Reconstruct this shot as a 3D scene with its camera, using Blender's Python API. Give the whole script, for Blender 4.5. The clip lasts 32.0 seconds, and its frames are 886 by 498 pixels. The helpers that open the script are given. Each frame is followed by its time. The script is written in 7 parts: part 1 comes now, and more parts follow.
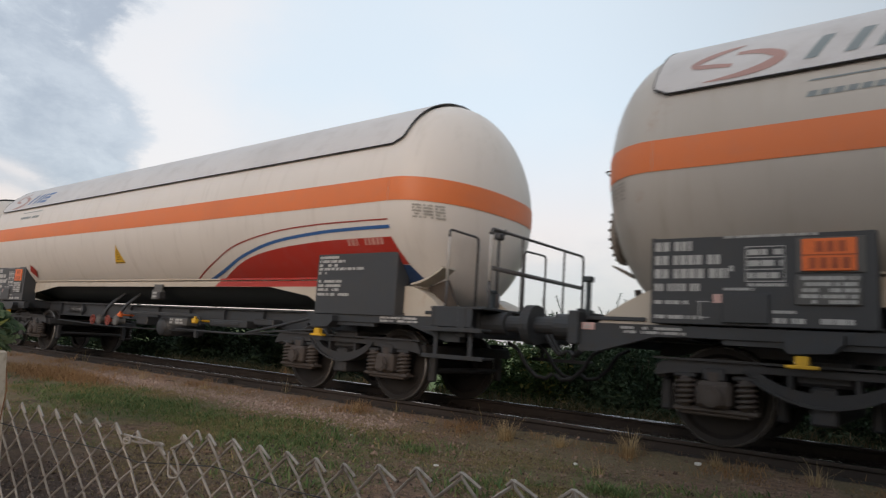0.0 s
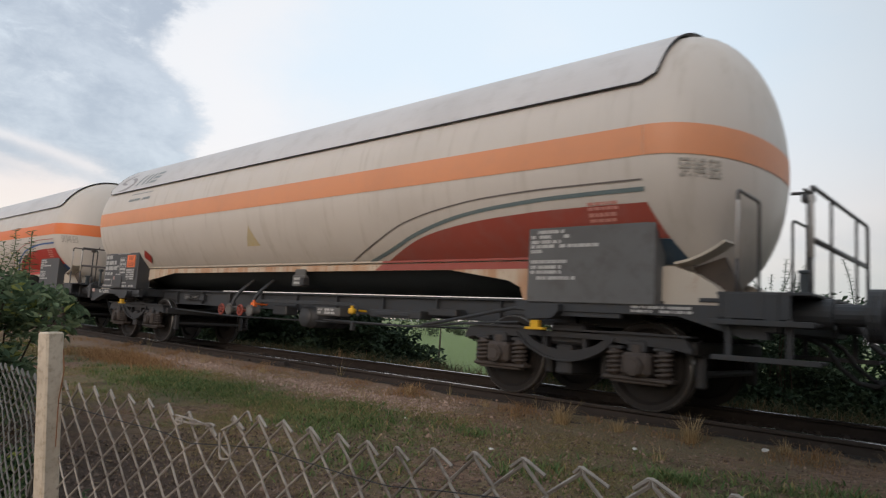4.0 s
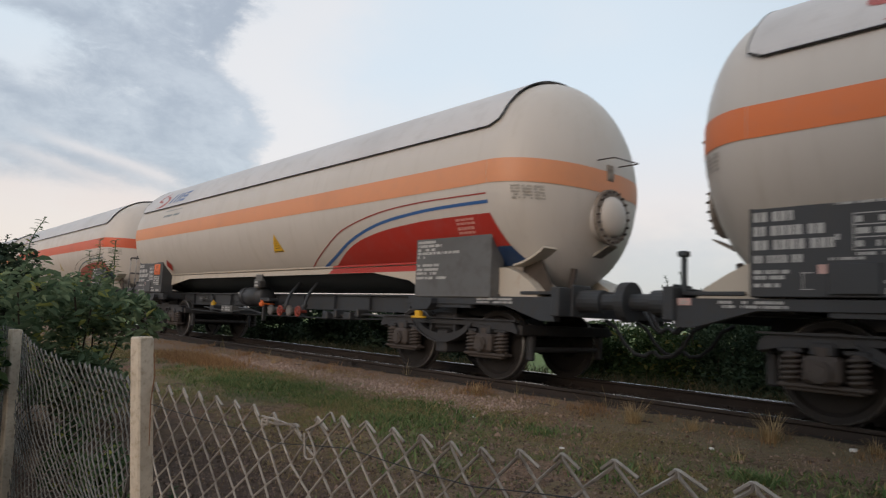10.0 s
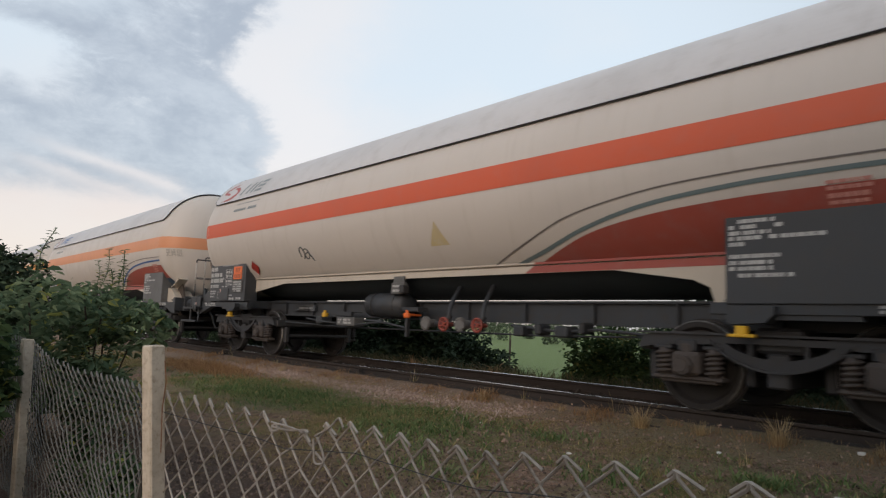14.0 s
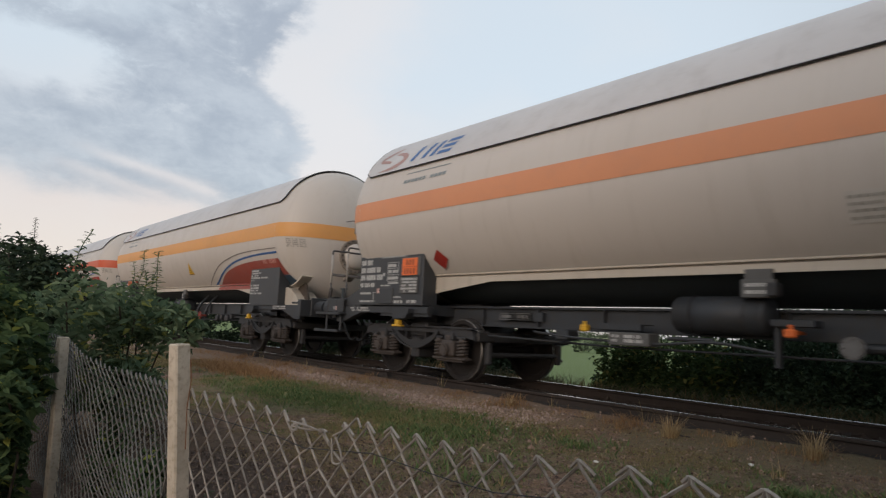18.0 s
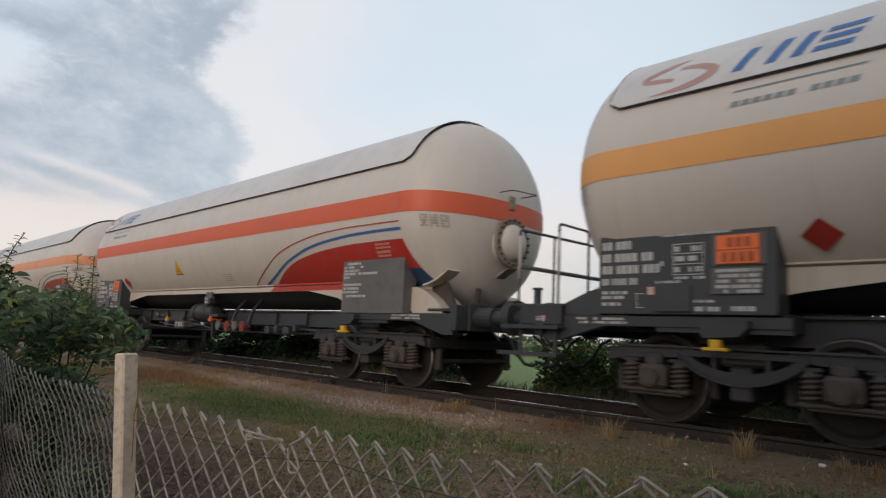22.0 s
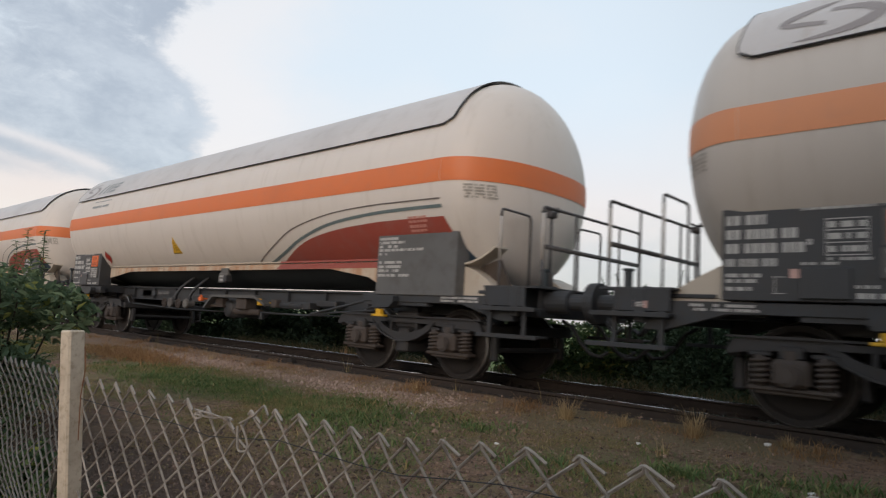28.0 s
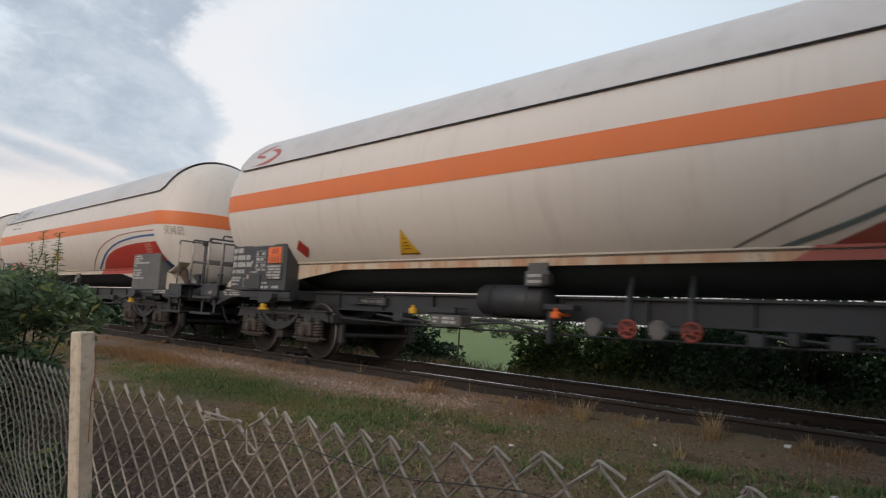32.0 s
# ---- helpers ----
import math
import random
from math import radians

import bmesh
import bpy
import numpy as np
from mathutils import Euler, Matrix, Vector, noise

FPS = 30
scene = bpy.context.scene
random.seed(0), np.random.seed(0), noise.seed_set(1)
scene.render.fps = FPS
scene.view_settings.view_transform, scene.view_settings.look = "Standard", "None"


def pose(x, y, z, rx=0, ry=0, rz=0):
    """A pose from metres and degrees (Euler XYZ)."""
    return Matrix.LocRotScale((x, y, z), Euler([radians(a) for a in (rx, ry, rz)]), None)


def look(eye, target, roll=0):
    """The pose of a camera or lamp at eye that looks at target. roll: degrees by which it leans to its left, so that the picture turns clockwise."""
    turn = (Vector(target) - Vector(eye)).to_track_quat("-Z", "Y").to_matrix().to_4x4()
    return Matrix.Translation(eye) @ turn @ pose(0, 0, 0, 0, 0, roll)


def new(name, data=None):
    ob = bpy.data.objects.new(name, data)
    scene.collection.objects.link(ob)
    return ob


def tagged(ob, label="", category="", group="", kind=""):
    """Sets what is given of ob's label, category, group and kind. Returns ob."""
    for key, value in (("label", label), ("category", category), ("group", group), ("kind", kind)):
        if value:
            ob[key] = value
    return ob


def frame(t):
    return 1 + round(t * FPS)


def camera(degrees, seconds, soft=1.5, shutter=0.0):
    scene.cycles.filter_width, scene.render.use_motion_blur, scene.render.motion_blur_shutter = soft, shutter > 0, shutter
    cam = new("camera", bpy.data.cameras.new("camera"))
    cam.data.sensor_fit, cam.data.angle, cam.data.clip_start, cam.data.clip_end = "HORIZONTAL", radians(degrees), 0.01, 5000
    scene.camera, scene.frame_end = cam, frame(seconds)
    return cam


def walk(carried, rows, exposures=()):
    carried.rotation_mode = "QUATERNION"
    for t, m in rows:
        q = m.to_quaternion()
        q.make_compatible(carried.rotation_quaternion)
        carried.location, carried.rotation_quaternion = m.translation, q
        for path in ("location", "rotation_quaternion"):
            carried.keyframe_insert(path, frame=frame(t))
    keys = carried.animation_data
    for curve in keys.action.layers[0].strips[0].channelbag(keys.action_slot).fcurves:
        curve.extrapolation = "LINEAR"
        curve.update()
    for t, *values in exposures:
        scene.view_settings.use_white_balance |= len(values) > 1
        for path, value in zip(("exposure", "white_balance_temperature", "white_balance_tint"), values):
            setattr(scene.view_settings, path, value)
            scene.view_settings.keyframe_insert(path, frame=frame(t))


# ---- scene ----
cam = camera(68.0, 32.0, soft=1.25, shutter=0.25)


def view(x, y, z, yaw, pitch, roll):
    """A hand-held camera's pose: yaw to the left of +y, pitch up, roll to its left."""
    return pose(x, y, z, 0, 0, yaw) @ pose(0, 0, 0, 90 + pitch) @ pose(0, 0, 0, 0, 0, roll)


# seconds, x, y, z, yaw, pitch, roll
PATH = [
    (0.0, 0.048, -0.047, 0.807, 38.31, 7.93, 3.74),
    (0.5, 0.029, -0.029, 0.802, 38.89, 7.91, 3.77),
    (1.0, 0.025, -0.011, 0.816, 39.16, 7.59, 3.62),
    (1.5, 0.038, 0.003, 0.799, 40.27, 7.66, 3.62),
    (2.0, 0.032, -0.002, 0.812, 40.81, 7.26, 3.50),
    (2.5, 0.045, -0.004, 0.796, 41.85, 7.04, 3.45),
    (3.0, -0.010, 0.030, 0.790, 42.35, 6.77, 3.33),
    (3.5, -0.018, 0.046, 0.789, 42.79, 6.40, 3.36),
    (5.5, -0.043, -0.060, 0.798, 41.99, 6.20, 4.21),
    (6.0, -0.031, -0.053, 0.802, 42.01, 6.37, 4.47),
    (6.5, -0.028, -0.046, 0.804, 41.75, 6.45, 4.48),
    (7.0, -0.012, -0.061, 0.814, 41.08, 7.02, 4.37),
    (7.5, 0.007, -0.091, 0.820, 41.56, 7.65, 3.86),
    (8.0, -0.038, -0.106, 0.802, 43.91, 7.86, 3.35),
    (8.5, -0.014, -0.092, 0.821, 46.57, 7.35, 3.59),
    (9.0, -0.022, -0.039, 0.806, 46.92, 6.94, 2.48),
    (9.5, -0.034, -0.009, 0.796, 47.14, 6.26, 2.50),
    (10.0, -0.050, -0.002, 0.793, 47.94, 5.91, 2.58),
    (10.5, -0.048, -0.010, 0.794, 48.10, 5.65, 2.67),
    (11.0, -0.041, -0.011, 0.794, 47.56, 5.67, 2.85),
    (11.5, -0.036, -0.029, 0.794, 46.51, 5.74, 3.28),
    (12.0, -0.040, -0.054, 0.793, 46.57, 5.91, 3.31),
    (12.5, -0.039, -0.051, 0.796, 48.71, 6.17, 3.21),
    (13.0, -0.018, -0.036, 0.799, 49.99, 6.60, 2.77),
    (13.5, -0.017, -0.029, 0.795, 49.29, 6.56, 2.48),
    (15.5, -0.027, -0.014, 0.794, 47.64, 6.20, 1.72),
    (16.0, -0.023, -0.027, 0.796, 48.42, 6.38, 1.97),
    (16.5, -0.031, -0.029, 0.792, 49.29, 6.35, 2.37),
    (17.0, -0.045, -0.021, 0.789, 49.78, 5.98, 2.19),
    (17.5, -0.025, -0.010, 0.791, 49.12, 6.23, 1.50),
    (18.0, -0.001, 0.003, 0.785, 51.23, 6.80, 2.94),
    (18.5, 0.045, -0.001, 0.798, 51.55, 7.68, 2.72),
    (19.0, 0.045, -0.005, 0.794, 49.97, 7.40, 3.10),
    (19.5, 0.028, -0.004, 0.798, 48.44, 7.60, 2.37),
    (20.0, 0.028, 0.004, 0.788, 47.05, 7.21, 2.34),
    (20.5, 0.029, -0.020, 0.799, 45.46, 6.92, 2.57),
    (21.0, 0.037, -0.055, 0.804, 45.19, 7.14, 2.50),
    (21.5, -0.004, -0.034, 0.791, 45.00, 7.07, 2.68),
    (22.0, 0.004, -0.058, 0.794, 46.21, 7.46, 2.69),
    (22.5, 0.030, -0.071, 0.800, 45.70, 7.73, 3.27),
    (23.0, 0.047, -0.071, 0.803, 44.75, 7.98, 3.82),
    (23.5, 0.055, -0.048, 0.809, 44.36, 8.20, 3.90),
    (24.0, 0.059, -0.025, 0.807, 43.94, 8.01, 3.44),
    (24.5, 0.050, 0.001, 0.803, 43.78, 7.56, 3.36),
    (25.0, 0.046, 0.016, 0.796, 43.24, 6.75, 2.85),
    (25.5, 0.045, 0.023, 0.792, 42.92, 6.11, 2.61),
    (27.5, 0.024, -0.022, 0.791, 43.41, 5.78, 2.98),
    (28.0, 0.027, -0.033, 0.794, 43.11, 5.97, 3.29),
    (28.5, 0.052, -0.038, 0.798, 43.00, 6.43, 3.44),
    (29.0, 0.060, -0.034, 0.798, 43.06, 6.38, 3.35),
    (29.5, 0.050, -0.022, 0.796, 43.39, 6.27, 3.13),
    (30.0, 0.042, -0.004, 0.796, 43.67, 6.18, 2.89),
    (30.5, 0.047, 0.007, 0.796, 43.87, 6.22, 2.64),
    (31.0, 0.044, 0.021, 0.793, 44.01, 6.21, 2.62),
    (31.5, 0.049, 0.019, 0.795, 43.99, 6.19, 2.75),
    (32.0, -0.001, 0.001, 0.792, 44.27, 5.97, 3.12),
]
# the clip's own exposure drifts a little
EXPOSURE = [(0.0, 0.05), (2.0, 0.09), (6.0, 0.12), (7.0, 0.08), (8.0, 0.02), (10.0, -0.04), (12.0, 0.02), (16.0, 0.0), (18.0, -0.09), (20.0, -0.09), (21.5, -0.04), (23.0, -0.11), (25.5, -0.05), (28.0, 0.05), (30.0, 0.09), (32.0, 0.05)]
walk(cam, [(row[0], view(*row[1:])) for row in PATH], EXPOSURE)

# ---- the plan: the track runs along x, rail heads at z = 0 ----
TRACK = 7.377          # y of the track's middle
PITCH = 16.962           # one wagon, buffer face to buffer face
BOGIE = 5.58           # bogie pivot from a wagon's middle
TANK_Z, TANK_R = 2.67, 1.49
STRAIGHT, DOME = 6.78, 0.81
SHIELD_OFF = 0.038       # the sun shield stands off the tank


def train_at(t):
    """x of the coupling behind wagon 1."""
    return (0.0223 * t + 4.8295) * t - 20.7172


def ground_z(x, y):
    """Height of the soil: a shallow lawn up to the ballast, a lower field beyond the line."""
    d = y - TRACK
    if d < -1.35:
        z = -0.19 - 0.055 * min(max(-1.35 - d, 0), 6)
    elif d < -0.86:
        z = -0.10 - 0.09 * (-0.86 - d) / 0.49
    elif d < 1.6:
        z = -0.16
    else:
        z = -0.16 - 1.0 * min(1.0, (d - 1.6) / 7.0) ** 1.3
    return z + 0.025 * noise.noise((x * 0.7, y * 0.7, 0)) * (abs(d) > 1.7)


# ---- world and light ----
world = bpy.data.worlds.new("dusk_sky")
scene.world = world
world.use_nodes = True
wn, wl = world.node_tree.nodes, world.node_tree.links
wn.clear()


def wnode(kind, **sockets):
    n = wn.new(kind)
    for key, value in sockets.items():
        n.inputs[key.replace("_", " ")].default_value = value
    return n


def wmath(op, a, b=None, c=None):
    n = wn.new("ShaderNodeMath")
    n.operation = op
    for i, v in enumerate((a, b, c)):
        if v is None:
            continue
        if isinstance(v, (int, float)):
            n.inputs[i].default_value = v
        else:
            wl.new(v, n.inputs[i])
    return n.outputs[0]


def wsmooth(v, lo, hi):
    n = wn.new("ShaderNodeMapRange")
    n.interpolation_type = "SMOOTHSTEP"
    n.inputs["From Min"].default_value, n.inputs["From Max"].default_value = lo, hi
    wl.new(v, n.inputs["Value"])
    return n.outputs["Result"]


def wmix(f, a, b):
    n = wn.new("ShaderNodeMix")
    n.data_type = "RGBA"
    for key, v in ((0, f), (6, a), (7, b)):
        if isinstance(v, (int, float)):
            n.inputs[key].default_value = v
        elif isinstance(v, tuple):
            n.inputs[key].default_value = (*v, 1)
        else:
            wl.new(v, n.inputs[key])
    return n.outputs[2]


SUN_ELEV, SUN_AZ = 10.0, 66.0      # degrees; azimuth from +x towards -y
sky = wn.new("ShaderNodeTexSky")
sky.sky_type, sky.sun_disc = "NISHITA", False
sky.sun_elevation, sky.sun_rotation = radians(SUN_ELEV), radians(90 + SUN_AZ)
coord = wn.new("ShaderNodeTexCoord")
sep = wn.new("ShaderNodeSeparateXYZ")
wl.new(coord.outputs["Generated"], sep.inputs[0])
dx, dy, dz = sep.outputs
# bearing (to the left of +y) and height of each direction, in degrees
bearing = wmath("MULTIPLY", wmath("ARCTAN2", wmath("MULTIPLY", dx, -1.0), dy), 57.296)
height = wmath("MULTIPLY", wmath("ARCSINE", dz), 57.296)
flat = wn.new("ShaderNodeVectorMath")
flat.operation = "MULTIPLY"
flat.inputs[1].default_value = (1.0, 1.0, 1.9)
wl.new(coord.outputs["Generated"], flat.inputs[0])
cl1 = wnode("ShaderNodeTexNoise", Scale=6.0, Detail=9.0, Roughness=0.58, Distortion=0.25)
cl2 = wnode("ShaderNodeTexNoise", Scale=17.0, Detail=9.0, Roughness=0.66, Distortion=0.3)
cl3 = wnode("ShaderNodeTexNoise", Scale=2.2, Detail=5.0, Roughness=0.5)
for c in (cl1, cl2, cl3):
    wl.new(flat.outputs[0], c.inputs["Vector"])
big = wn.new("ShaderNodeSeparateColor")
wl.new(cl1.outputs["Color"], big.inputs[0])
fine_n = wn.new("ShaderNodeSeparateColor")
wl.new(cl2.outputs["Color"], fine_n.inputs[0])


def wobble(v, channel, wide, small):
    v = wmath("ADD", v, wmath("MULTIPLY", wmath("SUBTRACT", big.outputs[channel], 0.5), wide))
    return wmath("ADD", v, wmath("MULTIPLY", wmath("SUBTRACT", fine_n.outputs[channel], 0.5), small))


def wbell(v, mid, width):
    """1 at mid, falling off over the width on both sides."""
    q = wmath("DIVIDE", wmath("SUBTRACT", v, mid), width)
    return wmath("POWER", 2.718, wmath("MULTIPLY", wmath("MULTIPLY", q, q), -1.0))


az, el = wobble(bearing, 0, 9.0, 5.0), wobble(height, 1, 3.5, 2.2)
# one ragged bank of grey cloud, with a bright break in it and clear sky below it
edge = wmath("ADD", 64.2, wmath("MULTIPLY", wbell(height, 19.6, 2.4), 3.2))
inside = wmath("SUBTRACT", az, edge)
bank = wsmooth(inside, -0.9, 1.5)
hole = wsmooth(wmath("MULTIPLY", wbell(az, 85.0, 7.5), wbell(el, 18.2, 3.1)), 0.22, 0.80)
wisp = wmath("MULTIPLY", wsmooth(el, 20.3, 23.5), wsmooth(az, 73.0, 79.0))
foot = wsmooth(wmath("SUBTRACT", el, wmath("MULTIPLY", wsmooth(bearing, 90.0, 66.0), -1.5)), 8.6, 11.6)
slope = wmath("SUBTRACT", wobble(height, 1, 1.2, 0.9), wmath("ADD", 9.8, wmath("MULTIPLY", wmath("SUBTRACT", bearing, 70.5), 0.247)))
ray_1 = wmath("MULTIPLY", wbell(slope, 0.0, 0.55), wmath("MULTIPLY", wsmooth(az, 68.0, 72.0), wsmooth(az, 84.0, 77.0)))
ray_2 = wmath("MULTIPLY", wbell(slope, -1.7, 0.40), wmath("MULTIPLY", wsmooth(az, 71.0, 74.0), wsmooth(az, 86.0, 79.0)))
puffs = wmath("MULTIPLY", wsmooth(cl2.outputs["Fac"], 0.54, 0.70), wsmooth(height, 11.0, 17.0))
bank = wmath("MULTIPLY", bank, wmath("SUBTRACT", 1.0, hole))
bank = wmath("MULTIPLY", bank, foot)
bank = wmath("MULTIPLY", bank, wmath("SUBTRACT", 1.0, wmath("MULTIPLY", wisp, 0.55)))
bank = wmath("MULTIPLY", bank, wmath("SUBTRACT", 1.0, wmath("MULTIPLY", ray_1, 0.80)))
bank = wmath("MULTIPLY", bank, wmath("SUBTRACT", 1.0, wmath("MULTIPLY", ray_2, 0.50)))
bank = wmath("MULTIPLY", bank, wmath("SUBTRACT", 1.0, wmath("MULTIPLY", puffs, 0.36)))
veil = wmix(wsmooth(dz, 0.07, 0.36), (0.80, 0.665, 0.615), (0.680, 0.760, 0.835))
veil = wmix(wmath("MULTIPLY", wsmooth(cl3.outputs["Fac"], 0.42, 0.62), 0.35), veil, (0.80, 0.79, 0.79))
# the sunlit haze round the bank's rim
veil = wmix(wmath("MULTIPLY", wbell(inside, -3.0, 7.0), 0.62), veil, (0.86, 0.805, 0.785))
low = wmath("MULTIPLY", wsmooth(wmath("ADD", dz, wmath("MULTIPLY", wmath("SUBTRACT", cl1.outputs["Fac"], 0.5), 0.12)), 0.19, 0.05), wsmooth(bearing, 50.0, 30.0))
veil = wmix(wmath("MULTIPLY", low, 0.85), veil, (0.46, 0.48, 0.55))
mottle = wmath("ADD", wmath("MULTIPLY", cl1.outputs["Fac"], 0.6), wmath("MULTIPLY", cl2.outputs["Fac"], 0.4))
grey = wmix(wsmooth(mottle, 0.40, 0.62), (0.385, 0.430, 0.505), (0.53, 0.575, 0.64))
clouds = wmix(wmath("MULTIPLY", bank, 0.94), veil, grey)
# the sky is dimmed towards +x, also out of view, to darken reflections
dim = wn.new("ShaderNodeVectorMath")
dim.operation = "SCALE"
wl.new(clouds, dim.inputs[0])
wl.new(wmath("SUBTRACT", 1.0, wmath("MULTIPLY", wsmooth(dx, -0.50, 0.10), 0.34)), dim.inputs["Scale"])
clear = wmix(0.03, dim.outputs[0], sky.outputs[0])
back = wnode("ShaderNodeBackground", Strength=1.0)
wl.new(clear, back.inputs["Color"])
wout = wn.new("ShaderNodeOutputWorld")
wl.new(back.outputs[0], wout.inputs["Surface"])

sun_data = bpy.data.lights.new("sun", "SUN")
sun_data.energy, sun_data.angle, sun_data.color = 1.15, radians(28), (1.0, 0.82, 0.71)
sun = new("sun", sun_data)
sa, se = radians(SUN_AZ), radians(SUN_ELEV + 8)
sun.matrix_basis = look((0, 0, 30), (-math.cos(sa) * math.cos(se), math.sin(sa) * math.cos(se), 30 - math.sin(se)))


# ---- materials ----
class Mat:
    """A node material under construction."""

    def __init__(self, name, colour, rough=0.6, metal=0.0):
        self.m = bpy.data.materials.new(name)
        self.m.use_nodes = True
        self.n, self.l = self.m.node_tree.nodes, self.m.node_tree.links
        self.b = self.n["Principled BSDF"]
        self.b.inputs["Base Color"].default_value = (*colour, 1)
        self.b.inputs["Roughness"].default_value = rough
        self.b.inputs["Metallic"].default_value = metal
        self.col = None
        self.colour = colour
        tc = self.n.new("ShaderNodeTexCoord")
        self.obj = tc.outputs["Object"]
        self.geo = self.n.new("ShaderNodeNewGeometry")

    def noise(self, scale, detail=4.0, rough=0.55, vec=None, stretch=None):
        v = vec or self.obj
        if stretch:
            mp = self.n.new("ShaderNodeMapping")
            mp.inputs["Scale"].default_value = stretch
            self.l.new(v, mp.inputs["Vector"])
            v = mp.outputs[0]
        t = self.n.new("ShaderNodeTexNoise")
        t.inputs["Scale"].default_value, t.inputs["Detail"].default_value, t.inputs["Roughness"].default_value = scale, detail, rough
        self.l.new(v, t.inputs["Vector"])
        return t.outputs["Fac"]

    def span(self, v, lo, hi, a=0.0, b=1.0):
        r = self.n.new("ShaderNodeMapRange")
        r.interpolation_type = "SMOOTHSTEP"
        for key, value in (("From Min", lo), ("From Max", hi), ("To Min", a), ("To Max", b)):
            r.inputs[key].default_value = value
        self.l.new(v, r.inputs["Value"])
        return r.outputs["Result"]

    def math(self, op, a, b):
        n = self.n.new("ShaderNodeMath")
        n.operation = op
        for i, v in enumerate((a, b)):
            if isinstance(v, (int, float)):
                n.inputs[i].default_value = v
            else:
                self.l.new(v, n.inputs[i])
        return n.outputs[0]

    def blend(self, fac, colour):
        n = self.n.new("ShaderNodeMix")
        n.data_type = "RGBA"
        self.l.new(fac, n.inputs[0])
        if self.col is None:
            n.inputs[6].default_value = (*self.colour, 1)
        else:
            self.l.new(self.col, n.inputs[6])
        if isinstance(colour, tuple):
            n.inputs[7].default_value = (*colour, 1)
        else:
            self.l.new(colour, n.inputs[7])
        self.col = n.outputs[2]
        self.l.new(self.col, self.b.inputs["Base Color"])
        return self

    def xyz(self, vec=None):
        s = self.n.new("ShaderNodeSeparateXYZ")
        self.l.new(vec or self.obj, s.inputs[0])
        return s.outputs

    def bump(self, v, strength=0.3, dist=0.01):
        n = self.n.new("ShaderNodeBump")
        n.inputs["Strength"].default_value, n.inputs["Distance"].default_value = strength, dist
        self.l.new(v, n.inputs["Height"])
        self.l.new(n.outputs[0], self.b.inputs["Normal"])
        return self

    def rough(self, v):
        self.l.new(v, self.b.inputs["Roughness"])
        return self

    def island(self):
        return self.geo.outputs["Random Per Island"]


def tank_paint(name, colour, dirt=0.5, rust=0.0):
    """Weathered off-white tank paint, with rain streaks, dull patches and some rust."""
    k = Mat(name, colour, 0.42)
    k.blend(k.span(k.noise(0.5, 5), 0.35, 0.7, 0.0, 0.35 * dirt), tuple(c * 0.72 for c in colour))
    k.blend(k.span(k.noise(2.2, 6, 0.6, stretch=(2.6, 1.0, 0.16)), 0.50, 0.78, 0.0, 0.55 * dirt), (0.36, 0.32, 0.26))
    k.blend(k.span(k.noise(7.0, 6, 0.7), 0.62, 0.80, 0.0, 0.5 * dirt), (0.42, 0.37, 0.30))
    if rust:
        f = k.math("MULTIPLY", k.span(k.noise(0.9, 7, 0.7, stretch=(1.0, 1.0, 0.6)), 0.62 - 0.1 * rust, 0.72), k.span(k.noise(5, 5, 0.7), 0.45, 0.62))
        k.blend(k.math("MULTIPLY", f, 0.85), (0.33, 0.14, 0.05))
    k.rough(k.span(k.noise(3.0, 4), 0.3, 0.7, 0.36, 0.55))
    k.bump(k.noise(1.3, 3), 0.10, 0.02)
    return k.m


def plain(name, colour, rough=0.6, metal=0.0, wear=None, amount=0.5, scale=9.0):
    """Paint or metal with grime at two scales."""
    k = Mat(name, colour, rough, metal)
    w = wear or tuple(c * 0.5 for c in colour)
    k.blend(k.span(k.noise(scale, 6, 0.65), 0.45, 0.75, 0.0, amount), w)
    k.blend(k.span(k.noise(scale * 0.15, 4), 0.40, 0.75, 0.0, amount * 0.7), tuple(c * 0.7 for c in w))
    k.bump(k.noise(scale * 3, 4), 0.12, 0.004)
    return k.m


def leaf_mat(name, a, b, dead=None, thinness=0.38):
    k = Mat(name, a, 0.8)
    k.b.inputs["Specular IOR Level"].default_value = 0.2
    k.blend(k.span(k.island(), 0.1, 0.9), b)
    if dead:
        k.blend(k.span(k.island(), 0.93, 0.95), dead)
    thin = k.n.new("ShaderNodeBsdfTranslucent")
    k.l.new(k.col, thin.inputs["Color"])
    both = k.n.new("ShaderNodeMixShader")
    both.inputs[0].default_value = thinness
    k.l.new(k.b.outputs[0], both.inputs[1])
    k.l.new(thin.outputs[0], both.inputs[2])
    k.l.new(both.outputs[0], k.n["Material Output"].inputs["Surface"])
    return k.m


M_STEEL = plain("underframe_grey", (0.034, 0.039, 0.046), 0.55, 0.0, (0.040, 0.034, 0.029), 0.7)
M_BOGIE = plain("bogie_grime", (0.034, 0.036, 0.041), 0.65, 0.0, (0.041, 0.035, 0.030), 0.8)
M_BOX = plain("axle_box_rust", (0.066, 0.055, 0.050), 0.75, 0.0, (0.06, 0.042, 0.03), 0.8, 14)
M_WHEEL = plain("wheel_steel", (0.021, 0.018, 0.017), 0.7, 0.2, (0.026, 0.021, 0.018), 0.6)
M_TREAD = plain("polished_tread", (0.62, 0.60, 0.57), 0.28, 1.0, (0.3, 0.26, 0.22), 0.4)
